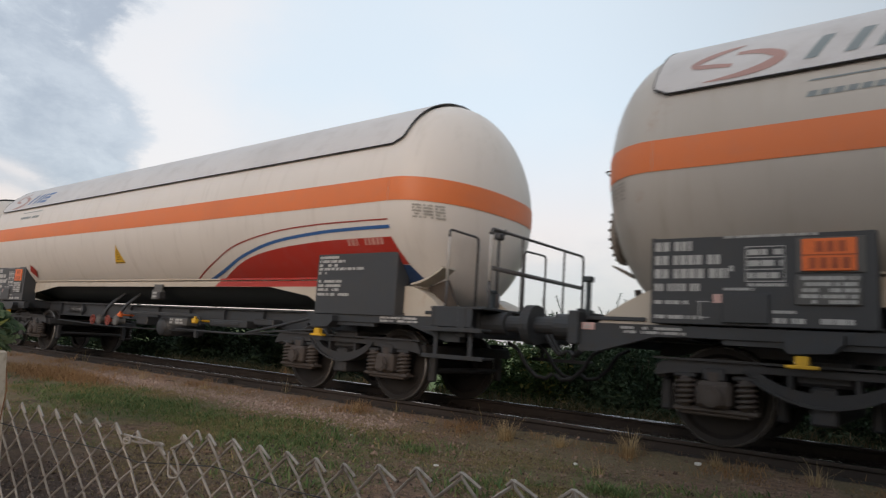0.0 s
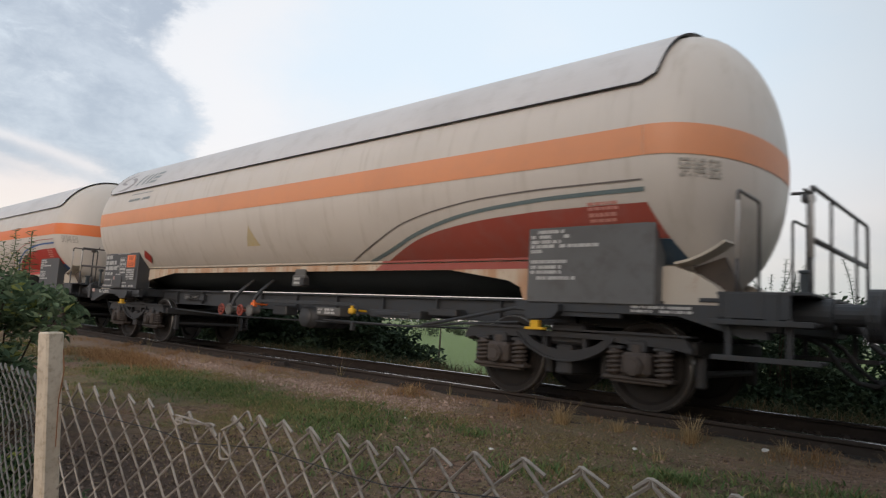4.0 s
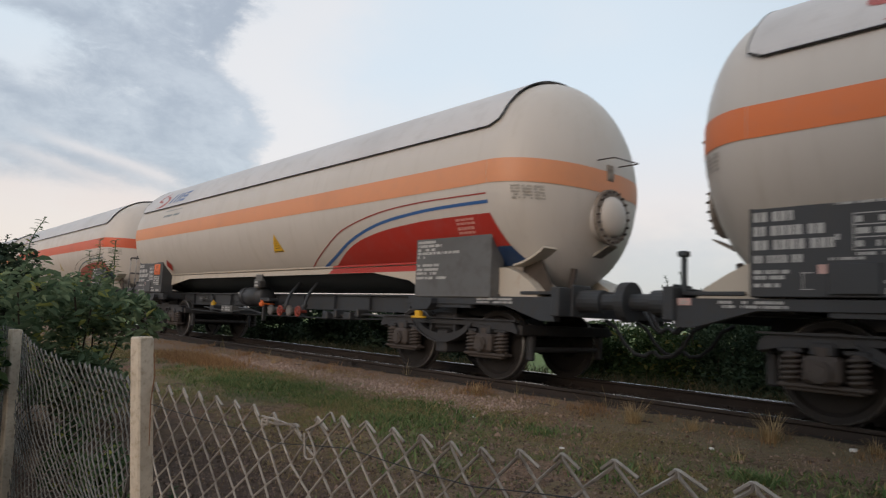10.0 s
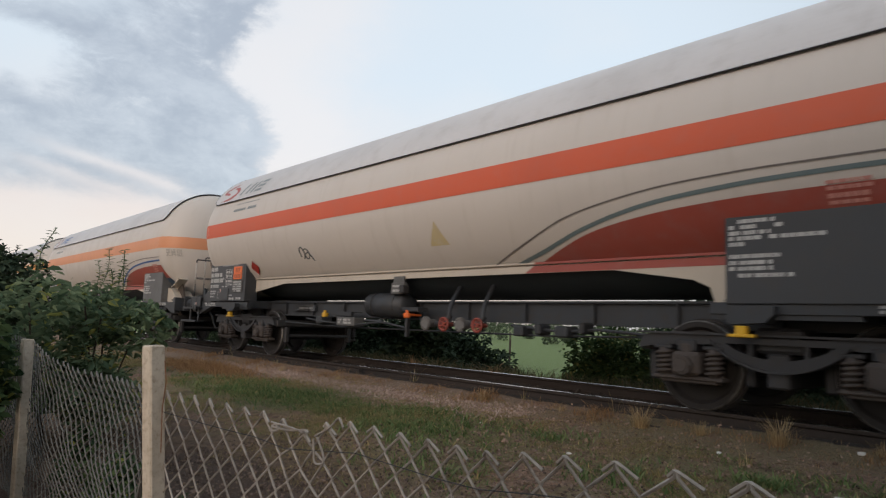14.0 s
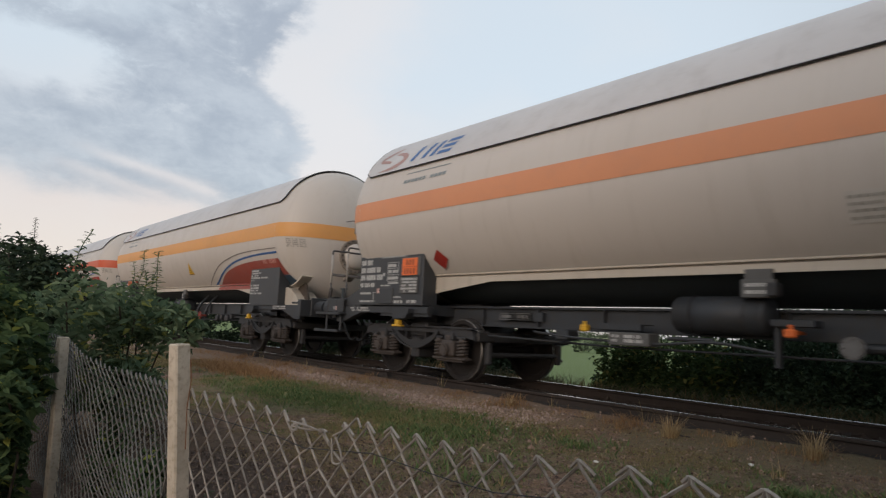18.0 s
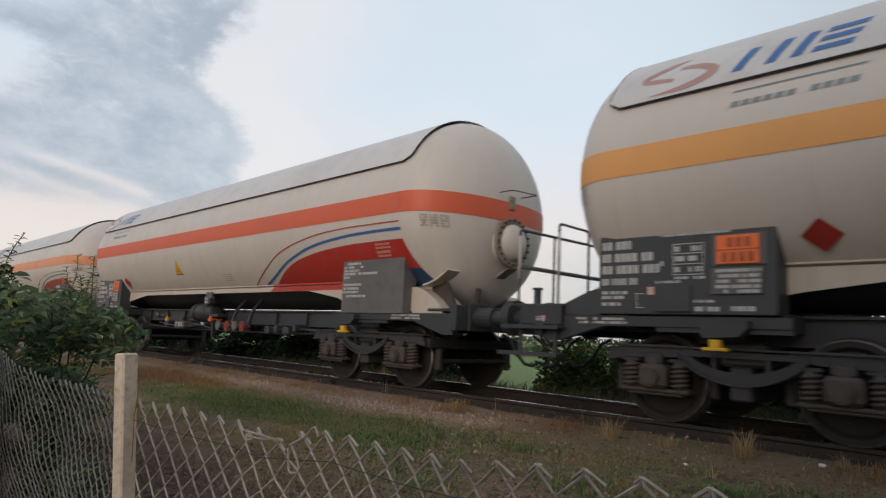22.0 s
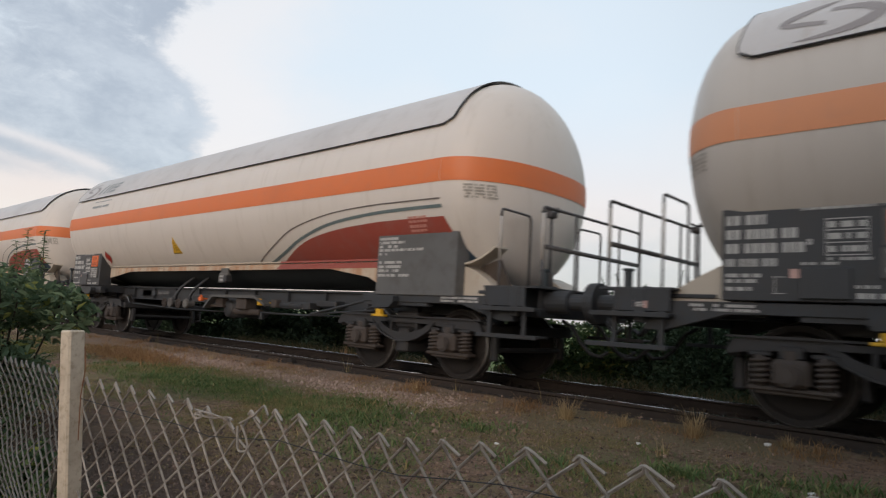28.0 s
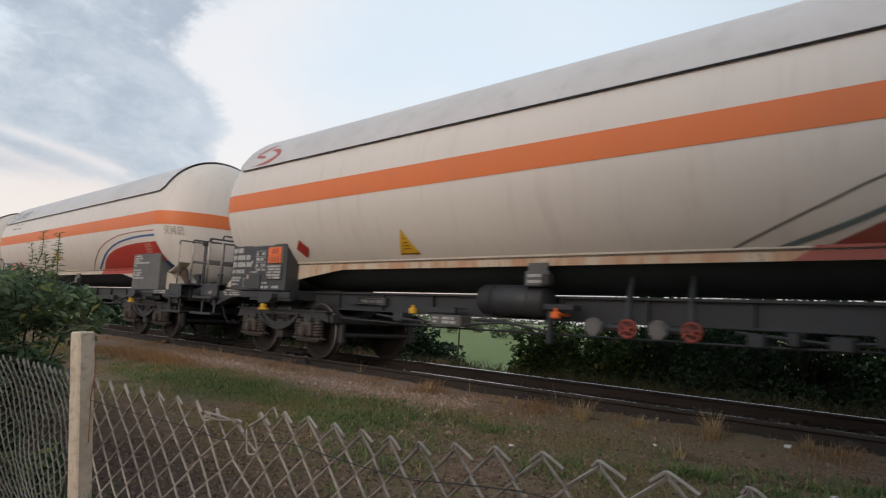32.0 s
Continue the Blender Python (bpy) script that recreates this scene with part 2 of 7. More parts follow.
M_RIM = plain("worn_rim_steel", (0.30, 0.29, 0.28), 0.45, 0.7, (0.08, 0.07, 0.06), 0.7)
M_BLACK = plain("black_coat_and_shade", (0.042, 0.054, 0.062), 0.6, 0.0, (0.040, 0.042, 0.044), 0.5)
M_BOARD = plain("slate_grey_board", (0.040, 0.044, 0.050), 0.5, 0.0, (0.048, 0.046, 0.045), 0.6, 5)
M_BOARD_PALE = plain("faded_grey_board", (0.1, 0.1, 0.098), 0.55, 0.0, (0.09, 0.085, 0.08), 0.6, 5)
M_WHITE = plain("white_stencil", (0.46, 0.46, 0.45), 0.6, 0.0, (0.30, 0.30, 0.29), 0.6, 40)
M_DULL_PRINT = plain("dull_stencil", (0.20, 0.20, 0.20), 0.6, 0.0, (0.10, 0.10, 0.10), 0.6, 40)
M_ORANGE = plain("orange_plate", (0.80, 0.17, 0.035), 0.5, 0.0, (0.6, 0.11, 0.02), 0.4, 20)
M_ORANGE_DARK = plain("plate_lettering", (0.42, 0.085, 0.025), 0.5)
M_YELLOW = plain("yellow_jack_paint", (0.72, 0.42, 0.02), 0.5, 0.0, (0.35, 0.2, 0.03), 0.6, 20)
M_RED = plain("red_enamel", (0.36, 0.03, 0.022), 0.5, 0.0, (0.20, 0.03, 0.02), 0.5, 20)
M_VALVE = plain("red_valve_paint", (0.30, 0.055, 0.035), 0.6, 0.0, (0.14, 0.055, 0.045), 0.8, 16)
M_PIPE = plain("greyish_pipe", (0.16, 0.155, 0.15), 0.55, 0.0, (0.08, 0.07, 0.06), 0.6, 12)
M_RAILING = plain("railing_paint", (0.08, 0.08, 0.085), 0.5, 0.0, (0.06, 0.04, 0.03), 0.5, 20)
M_RAILING_PALE = plain("worn_white_handrail", (0.46, 0.44, 0.42), 0.55, 0.0, (0.3, 0.27, 0.23), 0.5, 20)
M_COVER = plain("sun_shield_paint", (0.58, 0.57, 0.57), 0.45, 0.0, (0.44, 0.42, 0.41), 0.5, 3)
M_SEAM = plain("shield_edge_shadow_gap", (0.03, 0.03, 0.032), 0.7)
M_RUST = plain("rust", (0.24, 0.11, 0.05), 0.85, 0.0, (0.12, 0.05, 0.025), 0.8, 12)
M_RAIL = plain("rail_steel", (0.038, 0.028, 0.023), 0.75, 0.1, (0.028, 0.020, 0.016), 0.8, 12)
M_RAILTOP = plain("polished_rail_head", (0.55, 0.55, 0.56), 0.22, 1.0, (0.4, 0.38, 0.36), 0.3, 6)
M_SLEEPER = plain("old_sleeper_wood", (0.07, 0.055, 0.045), 0.9, 0.0, (0.035, 0.028, 0.022), 0.8, 6)
M_CONCRETE = plain("weathered_concrete", (0.60, 0.53, 0.43), 0.9, 0.0, (0.33, 0.26, 0.18), 0.8, 38)
M_WIRE = plain("galvanised_wire", (0.36, 0.325, 0.285), 0.55, 0.2, (0.11, 0.085, 0.066), 0.85, 18)
M_WIRE_DULL = plain("dull_old_wire", (0.15, 0.146, 0.132), 0.6, 0.2, (0.07, 0.062, 0.052), 0.9, 16)


# ---- mesh helpers ----
def box(bm, x0, x1, y0, y1, z0, z1, bevel=0.0):
    r = bmesh.ops.create_cube(bm, size=1.0, matrix=Matrix.LocRotScale(((x0 + x1) / 2, (y0 + y1) / 2, (z0 + z1) / 2), None, (abs(x1 - x0), abs(y1 - y0), abs(z1 - z0))))
    if bevel:
        edges = list({e for v in r["verts"] for e in v.link_edges})
        bmesh.ops.bevel(bm, geom=edges, offset=bevel, segments=1, affect="EDGES")
    return bm


def rod(bm, a, b, r, seg=10, r2=None):
    a, b = Vector(a), Vector(b)
    m = Matrix.Translation((a + b) / 2) @ (b - a).to_track_quat("Z", "Y").to_matrix().to_4x4()
    bmesh.ops.create_cone(bm, cap_ends=True, segments=seg, radius1=r, radius2=r if r2 is None else r2, depth=(b - a).length, matrix=m)
    return bm


def pipe(bm, points, r, seg=8):
    """A bent tube through the points."""
    pts = [Vector(p) for p in points]
    rings, q, last = [], None, None
    for i, p in enumerate(pts):
        d = (pts[min(i + 1, len(pts) - 1)] - pts[max(i - 1, 0)]).normalized()
        # carry the frame along so that the tube does not twist
        q = d.to_track_quat("Z", "Y") if q is None else last.rotation_difference(d) @ q
        last = d
        rings.append([bm.verts.new(p + q @ Vector((r * math.cos(2 * math.pi * k / seg), r * math.sin(2 * math.pi * k / seg), 0))) for k in range(seg)])
    for a, b in zip(rings, rings[1:]):
        for k in range(seg):
            bm.faces.new((a[k], a[(k + 1) % seg], b[(k + 1) % seg], b[k]))
    bm.faces.new(rings[0][::-1])
    bm.faces.new(rings[-1])
    return bm


def rounded(points, r=0.06, steps=4):
    """The points with their inner corners rounded."""
    pts = [Vector(p) for p in points]
    out = [pts[0]]
    for a, p, b in zip(pts, pts[1:], pts[2:]):
        u, v = (a - p), (b - p)
        k = min(r, u.length * 0.45, v.length * 0.45)
        s, e = p + u.normalized() * k, p + v.normalized() * k
        for i in range(steps + 1):
            t = i / steps
            out.append(s * (1 - t) ** 2 + p * 2 * t * (1 - t) + e * t ** 2)
    out.append(pts[-1])
    return out


def slab(bm, outline, y0, y1):
    """A plate in the xz plane, from y0 to y1."""
    front = [bm.verts.new((x, y0, z)) for x, z in outline]
    back = [bm.verts.new((x, y1, z)) for x, z in outline]
    n = len(outline)
    bm.faces.new(front)
    bm.faces.new(back[::-1])
    for i in range(n):
        bm.faces.new((front[(i + 1) % n], front[i], back[i], back[(i + 1) % n]))
    return bm


def mesh_of(name, bm, mat, smooth=False):
    bmesh.ops.recalc_face_normals(bm, faces=bm.faces)
    me = bpy.data.meshes.new(name)
    bm.to_mesh(me)
    bm.free()
    me.materials.append(mat)
    if smooth:
        for p in me.polygons:
            p.use_smooth = True
    return me


def part(name, bm, mat, parent, label="", smooth=False):
    """Links a bmesh, or a ready mesh, as one mesh object under a thing or a part."""
    me = bm if isinstance(bm, bpy.types.Mesh) else mesh_of(name, bm, mat, smooth)
    ob = new(name, me)
    ob.parent = parent
    if label:
        tagged(ob, label)
    return ob


def thing(name, label, category, group="", kind="", place=None):
    ob = new(name)
    ob.empty_display_size = 0.2
    if place is not None:
        ob.matrix_basis = place
    return tagged(ob, label, category, group, kind)


def raw_mesh(name, verts, faces, mat, smooth=False):
    me = bpy.data.meshes.new(name)
    me.from_pydata([tuple(v) for v in verts], [], faces)
    me.materials.append(mat)
    if smooth:
        for p in me.polygons:
            p.use_smooth = True
    return me


# ---- ground: one sheet, fine near the fence and the line, coarse to the horizon ----
def ground():
    def steps(marks):
        out = []
        for a, b, n in marks:
            out += [a + (b - a) * i / n for i in range(n)]
        return out + [marks[-1][1]]

    xs = steps([(-3000, -300, 9), (-300, -60, 12), (-60, -20, 20), (-20, 6, 60), (6, 60, 12), (60, 3000, 8)])
    ys = steps([(-300, -10, 6), (-10, 0, 8), (0, 14, 56), (14, 40, 20), (40, 400, 18), (400, 4500, 12)])
    verts = [(x, y, ground_z(x, y)) for y in ys for x in xs]
    n = len(xs)
    faces = [(j * n + i, j * n + i + 1, (j + 1) * n + i + 1, (j + 1) * n + i) for j in range(len(ys) - 1) for i in range(n - 1)]
    k = Mat("soil_grass_and_field", (0.345, 0.222, 0.150), 0.95)
    x, y, z = k.xyz()
    # short grass over brown soil, patchy
    k.blend(k.span(k.noise(14, 6, 0.7), 0.40, 0.66), (0.125, 0.074, 0.053))
    patch = k.math("ADD", k.noise(0.55, 5, 0.6), k.math("MULTIPLY", k.noise(5, 5, 0.7), 0.45))
    k.blend(k.math("MULTIPLY", k.span(patch, 0.60, 0.76, 0.0, 0.85), k.span(y, 2.4, 3.8, 0.25, 1.0)), (0.205, 0.182, 0.088))
    k.blend(k.math("MULTIPLY", k.span(k.noise(0.9, 5, 0.7, stretch=(1.0, 1.6, 1.0)), 0.55, 0.66, 0.0, 0.7), k.span(y, 4.9, 4.3)), (0.300, 0.150, 0.098))
    k.blend(k.span(k.noise(1.6, 6, 0.75), 0.54, 0.66, 0.0, 0.6), (0.32, 0.195, 0.125))
    # bare trodden soil in dark reddish islands
    k.blend(k.math("MULTIPLY", k.span(k.noise(1.1, 6, 0.7, stretch=(0.8, 1.5, 1.0)), 0.56, 0.63, 0.0, 0.75), k.span(y, TRACK - 1.5, TRACK - 2.1)), (0.100, 0.058, 0.042))
    # darker brown soil along the fence
    k.blend(k.span(k.math("ADD", y, k.math("MULTIPLY", k.noise(0.8, 4), 1.6)), 4.2, 2.9, 0.0, 0.85), (0.078, 0.052, 0.040))
    # gravelly shoulder next to the line
    sh = k.math("MULTIPLY", k.span(k.math("ADD", y, k.noise(1.2, 4)), TRACK - 1.75, TRACK - 1.15), k.span(y, TRACK + 2.4, TRACK + 1.6))
    pale = k.span(k.math("ADD", x, k.math("MULTIPLY", k.noise(0.5, 4), 3.0)), -2.5, -5.5, 0.25, 1.0)
    k.blend(k.math("MULTIPLY", k.math("MULTIPLY", sh, pale), k.span(k.noise(30, 4, 0.7), 0.3, 0.6, 0.5, 1.0)), (0.33, 0.23, 0.17))
    bed = k.math("MULTIPLY", k.span(k.math("ADD", y, k.math("MULTIPLY", k.noise(3.0, 4, 0.7), 0.22)), TRACK - 0.88, TRACK - 0.83), k.span(y, TRACK + 1.7, TRACK + 1.3))
    k.blend(bed, (0.045, 0.038, 0.033))
    # the crop field beyond, with paler strips far off
    far = k.span(k.math("ADD", y, k.math("MULTIPLY", k.noise(0.3, 3), 2)), TRACK + 5.0, TRACK + 8.0)
    k.blend(far, (0.165, 0.235, 0.075))
    strips = k.noise(0.02, 3, 0.5, stretch=(0.25, 1.6, 1.0))
    k.blend(k.math("MULTIPLY", k.span(strips, 0.52, 0.60), k.span(y, 70, 110)), (0.34, 0.32, 0.20))
    k.blend(k.math("MULTIPLY", k.span(strips, 0.40, 0.34), k.span(y, 60, 90)), (0.12, 0.19, 0.065))
    # the misty distance, put into the ground's colour beyond 400 m
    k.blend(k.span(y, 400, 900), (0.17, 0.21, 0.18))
    k.blend(k.span(k.noise(45, 5, 0.8), 0.56, 0.70, 0.0, 0.7), (0.36, 0.27, 0.21))
    k.blend(k.span(k.noise(60, 4, 0.8), 0.55, 0.72, 0.0, 0.6), (0.030, 0.022, 0.017))
    k.bump(k.math("ADD", k.noise(26, 6, 0.8), k.math("MULTIPLY", k.noise(6, 4, 0.7), 1.5)), 1.0, 0.05)
    ob = new("ground", raw_mesh("ground", verts, faces, k.m, True))
    return tagged(ob, "patchy brown and green lawn beside the railway, running on to a green field", "ground", kind="structure")


ground()


def sun_block():
    """A plain unseen wall behind the viewer, added to shade the +x side."""
    bm = bmesh.new()
    box(bm, 0.75, 14.0, -3.4, -3.1, -0.8, 6.0, 0.01)
    ob = new("sun_block_wall", mesh_of("sun_block_wall", bm, plain("grey_render", (0.42, 0.40, 0.37), 0.9, 0.0, (0.3, 0.28, 0.25), 0.5, 4)))
    return tagged(ob, "unseen plain grey wall, added to keep the sun off the +x side", "wall", kind="structure")


sun_block()


# ---- the track ----
def rail_profile(s):
    """Half a flat-bottomed rail, mirrored: width, height."""
    half = [(0.070, -0.172), (0.070, -0.160), (0.018, -0.140), (0.009, -0.120), (0.009, -0.050), (0.034, -0.034), (0.036, -0.010), (0.030, -0.001)]
    return [(w, z) for w, z in half] + [(-w, z) for w, z in half[::-1]]


def track():
    line = thing("railway_track", "worn single railway track with rusty rails on old sleepers", "railway track", place=pose(0, TRACK, 0))
    prof = rail_profile(1)
    for y in (-0.7525, 0.7525):
        bm = bmesh.new()
        ends = [[bm.verts.new((x, y + w, z)) for w, z in prof] for x in (-260, -60, -20, 20, 120)]
        n = len(prof)
        for a, b in zip(ends, ends[1:]):
            for i in range(n):
                if (i + 1) % n == 0:
                    continue
                bm.faces.new((a[i], a[(i + 1) % n], b[(i + 1) % n], b[i]))
        rail = part("rail", bm, M_RAIL, line, "rust-brown steel rail")
        # the running surface and the worn gauge corner, which faces the other rail
        top = bmesh.new()
        g = -1 if y > 0 else 1
        strip = [(y - g * 0.026, -0.001), (y - g * 0.022, 0.0015), (y + g * 0.020, 0.0015), (y + g * 0.033, -0.005), (y + g * 0.0375, -0.013)]
        for x0, x1 in ((-260, -60), (-60, -20), (-20, 20), (20, 120)):
            for (ya, za), (yb, zb) in zip(strip, strip[1:]):
                top.faces.new([top.verts.new(p) for p in ((x0, ya, za), (x1, ya, za), (x1, yb, zb), (x0, yb, zb))])
        bmesh.ops.recalc_face_normals(top, faces=top.faces)
        part("rail_head", top, M_RAILTOP, rail, "polished running surface")
    sleeper = mesh_of("sleeper", box(bmesh.new(), -0.12, 0.12, -1.25, 1.25, -0.30, -0.165, 0.012), M_SLEEPER)
    rng = random.Random(4)
    for i in range(-110, 14):
        ob = part("sleeper", sleeper, M_SLEEPER, line)
        ob.matrix_basis = pose(i * 0.62 + rng.uniform(-0.03, 0.03), rng.uniform(-0.03, 0.03), rng.uniform(-0.012, 0.004), 0, 0, rng.uniform(-1.2, 1.2))
    clip = bmesh.new()
    box(clip, -0.07, 0.07, -0.12, 0.12, -0.166, -0.150, 0.004)
    box(clip, -0.03, 0.03, -0.10, -0.05, -0.152, -0.128, 0.004)
    box(clip, -0.03, 0.03, 0.05, 0.10, -0.152, -0.128, 0.004)
    clip = mesh_of("rail_fastening", clip, M_RAIL)
    for i in range(-32, 6):
        for y in (-0.7525, 0.7525):
            ob = part("rail_fastening", clip, M_RUST, line)
            ob.matrix_basis = pose(i * 0.62, y, 0)
    return line


track()


# ---- the tank wagons: local x runs with the train, -y faces the fence, z from the rail head ----
CACHE = {}


def cached(key, build, mat, smooth=False):
    if key not in CACHE:
        CACHE[key] = mesh_of(key.split(":")[0], build(), mat, smooth)
    return CACHE[key]


def tank_profile():
    """x and radius from the rear dome's middle to the front dome's middle."""
    n = 14
    cap = [(STRAIGHT + DOME * math.sin(a), TANK_R * math.cos(a) ** 0.86) for a in [math.pi / 2 * i / n for i in range(n + 1)]]
    xs = [-STRAIGHT + 2 * STRAIGHT * i / 24 for i in range(25)]
    return [(-x, r) for x, r in cap[:0:-1]] + [(x, TANK_R) for x in xs] + cap[1:]


def tank_mesh(mat):
    prof, seg = tank_profile(), 64
    verts, faces = [], []
    for x, r in prof:
        r = max(r, 0.004)
        verts += [(x, r * math.cos(2 * math.pi * k / seg), TANK_Z + r * math.sin(2 * math.pi * k / seg)) for k in range(seg)]
    for i in range(len(prof) - 1):
        for k in range(seg):
            a, b = i * seg + k, i * seg + (k + 1) % seg
            faces.append((a, b, b + seg, a + seg))
    return raw_mesh("tank", verts, faces, mat, True)


def dome_x(r):
    """How far the dome bulges at a radius from the tank's axis."""
    return DOME * math.sqrt(max(0.0, 1 - min(1.0, max(r, 0.0) / TANK_R) ** (2 / 0.86)))


def band_mesh(mat, half=0.152, mid=2.67, off=0.005):
    """The painted band round the tank's waist: both sides and right across both domes."""
    verts, faces, nz = [], [], 6

    def grid(rows):
        start, m = len(verts), len(rows[0])
        for row in rows:
            verts.extend(row)
        for i in range(len(rows) - 1):
            for k in range(m - 1):
                a = start + i * m + k
                faces.append((a, a + 1, a + m + 1, a + m))

    zs = [mid - half + 2 * half * k / nz for k in range(nz + 1)]
    rr = TANK_R + off
    for side in (-1, 1):
        grid([[(-STRAIGHT + 2 * STRAIGHT * i / 12, side * math.sqrt(rr * rr - (z - TANK_Z) ** 2), z) for z in zs] for i in range(13)])
    for end in (-1, 1):
        rows = []
        for i in range(49):
            row = []
            for z in zs:
                dz = z - TANK_Z
                y = math.sqrt(rr * rr - dz * dz) * math.sin(math.pi / 2 * (i / 24 - 1))
                row.append((end * (STRAIGHT + dome_x(math.hypot(y, dz) - off) + off), y, z))
            rows.append(row)
        grid(rows)
    return raw_mesh("waist_band", verts, faces, mat, True)


def shell_patch(name, curve, mat, off=0.005, nz=6, nx=40, radius=TANK_R):
    """A painted shape on the tank's near side; curve(u) gives x, lower z and upper z for u in 0..1."""
    verts, faces = [], []
    for i in range(nx + 1):
        x, lo, hi = curve(i / nx)
        for k in range(nz + 1):
            z = lo + (hi - lo) * k / nz
            dz = z - TANK_Z
            verts.append((x, -math.sqrt(max((radius + off) ** 2 - dz * dz, 0)), z))
    for i in range(nx):
        for k in range(nz):
            a = i * (nz + 1) + k
            faces.append((a, a + nz + 1, a + nz + 2, a + 1))
    return raw_mesh(name, verts, faces, mat, True)


def along(knots, x):
    """A smooth curve through the knots."""
    for (xa, za), (xb, zb) in zip(knots, knots[1:]):
        if x <= xb:
            i = knots.index((xa, za))
            p, q = knots[max(i - 1, 0)], knots[min(i + 2, len(knots) - 1)]
            h = xb - xa
            ma = (zb - p[1]) / max(xb - p[0], 1e-6)
            mb = (q[1] - za) / max(q[0] - xa, 1e-6)
            t = (x - xa) / h
            return (2 * t ** 3 - 3 * t * t + 1) * za + (t ** 3 - 2 * t * t + t) * h * ma + (3 * t * t - 2 * t ** 3) * zb + (t ** 3 - t * t) * h * mb
    return knots[-1][1]


RED_EDGE = [(2.72, 1.57), (3.60, 1.92), (4.40, 2.08), (5.35, 2.16), (6.12, 2.175), (6.78, 2.175)]
BLUE_LINE = [(2.36, 1.57), (2.92, 1.75), (3.60, 2.00), (4.40, 2.20), (5.36, 2.30), (6.14, 2.325), (6.78, 2.325)]
THIN_LINE = [(1.93, 1.57), (2.72, 1.90), (3.41, 2.175), (4.42, 2.37), (5.36, 2.435), (6.14, 2.44), (6.76, 2.435)]


def line_curve(knots, width, flat=0.95):
    knots = [(x, 1.57 + (z - 1.57) * flat) for x, z in knots]
    a, b = knots[0][0], knots[-1][0]

    def at(u):
        x = a + (b - a) * u
        z = along(knots, x)
        slope = (along(knots, min(x + 0.02, b)) - along(knots, max(x - 0.02, a))) / 0.04
        w = width * math.sqrt(1 + min(slope * slope, 6))
        return x, max(z - w / 2, 1.575), max(z + w / 2, 1.576)
    return at


def red_curve(flat):
    def at(u):
        x = 2.72 + 4.06 * u
        return x, 1.575, max(1.57 + (along(RED_EDGE, x) - 1.57) * flat, 1.577)
    return at


def dome_patch(name, mat, z0, z1, left, right):
    """Paint that runs on over the start of the dome; left and right give x at a share of the height."""
    verts, faces, n = [], [], 8
    for i in range(n + 1):
        v = i / n
        z = z0 + (z1 - z0) * v
        for k in range(n + 1):
            x = left(v) + (right(v) - left(v)) * k / n
            r = TANK_R + 0.007
            if x > STRAIGHT:
                r = TANK_R * math.cos(math.asin((x - STRAIGHT) / DOME)) ** 0.86 + 0.009
            verts.append((x, -math.sqrt(r * r - (z - TANK_Z) ** 2), z))
    for i in range(n):
        for k in range(n):
            a = i * (n + 1) + k
            faces.append((a, a + 1, a + n + 2, a + n + 1))
    return raw_mesh(name, verts, faces, mat, True)


def shield_mesh(mat):
    """The sun shield: a thin sheet over the tank's crown with rounded corners."""
    r, lo = TANK_R + SHIELD_OFF, radians(25.0)
    end, corner = 6.85, 0.16
    verts, faces = [], []
    n = 44
    for i in range(n + 1):
        a = lo + (math.pi - 2 * lo) * i / n
        # arc distance from the lower edge rounds the corner
        s = min(a - lo, math.pi - lo - a) * r
        cut = corner - math.sqrt(max(corner ** 2 - (corner - s) ** 2, 0)) if s < corner else 0.0
        for x in [-end + cut] + [-6 + 1.0 * j for j in range(13)] + [end - cut]:
            for rr in (r, r - 0.012):
                verts.append((x, -rr * math.cos(a), TANK_Z + rr * math.sin(a)))
    m = 30
    for i in range(n):
        for j in range(14):
            a = i * m + j * 2
            faces.append((a, a + 2, a + m + 2, a + m))
            faces.append((a + 1, a + m + 1, a + m + 3, a + 3))
        faces.append((i * m, i * m + m, i * m + m + 1, i * m + 1))
        e = i * m + 28
        faces.append((e, e + 1, e + m + 1, e + m))
    for j in range(14):
        a = j * 2
        faces.append((a, a + 1, a + 3, a + 2))
        b = n * m + j * 2
        faces.append((b, b + 2, b + 3, b + 1))
    return raw_mesh("sun_shield", verts, faces, mat, False)


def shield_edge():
    """A dark bead round the shield's rim, drawn for the shadow gap beneath."""
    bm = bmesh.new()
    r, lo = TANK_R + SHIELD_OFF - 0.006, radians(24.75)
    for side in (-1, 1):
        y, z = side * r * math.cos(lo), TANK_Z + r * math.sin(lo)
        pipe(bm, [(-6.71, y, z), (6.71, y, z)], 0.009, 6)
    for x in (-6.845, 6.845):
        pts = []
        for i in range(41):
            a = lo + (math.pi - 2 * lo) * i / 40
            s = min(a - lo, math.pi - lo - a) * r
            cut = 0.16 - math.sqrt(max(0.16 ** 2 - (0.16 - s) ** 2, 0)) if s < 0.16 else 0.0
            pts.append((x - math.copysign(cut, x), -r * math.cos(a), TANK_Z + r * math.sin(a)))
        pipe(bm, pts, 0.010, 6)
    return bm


def seam_rib():
    """The welded flange low on both sides of the tank."""
    bm = bmesh.new()
    for side in (-1, 1):
        for z, t in ((1.585, 0.022), (1.535, 0.016)):
            y = math.sqrt((TANK_R + 0.004) ** 2 - (z - TANK_Z) ** 2)
            box(bm, -6.62, 6.62, side * y - 0.018, side * y + 0.018, z - t / 2, z + t / 2, 0.004)
    return bm


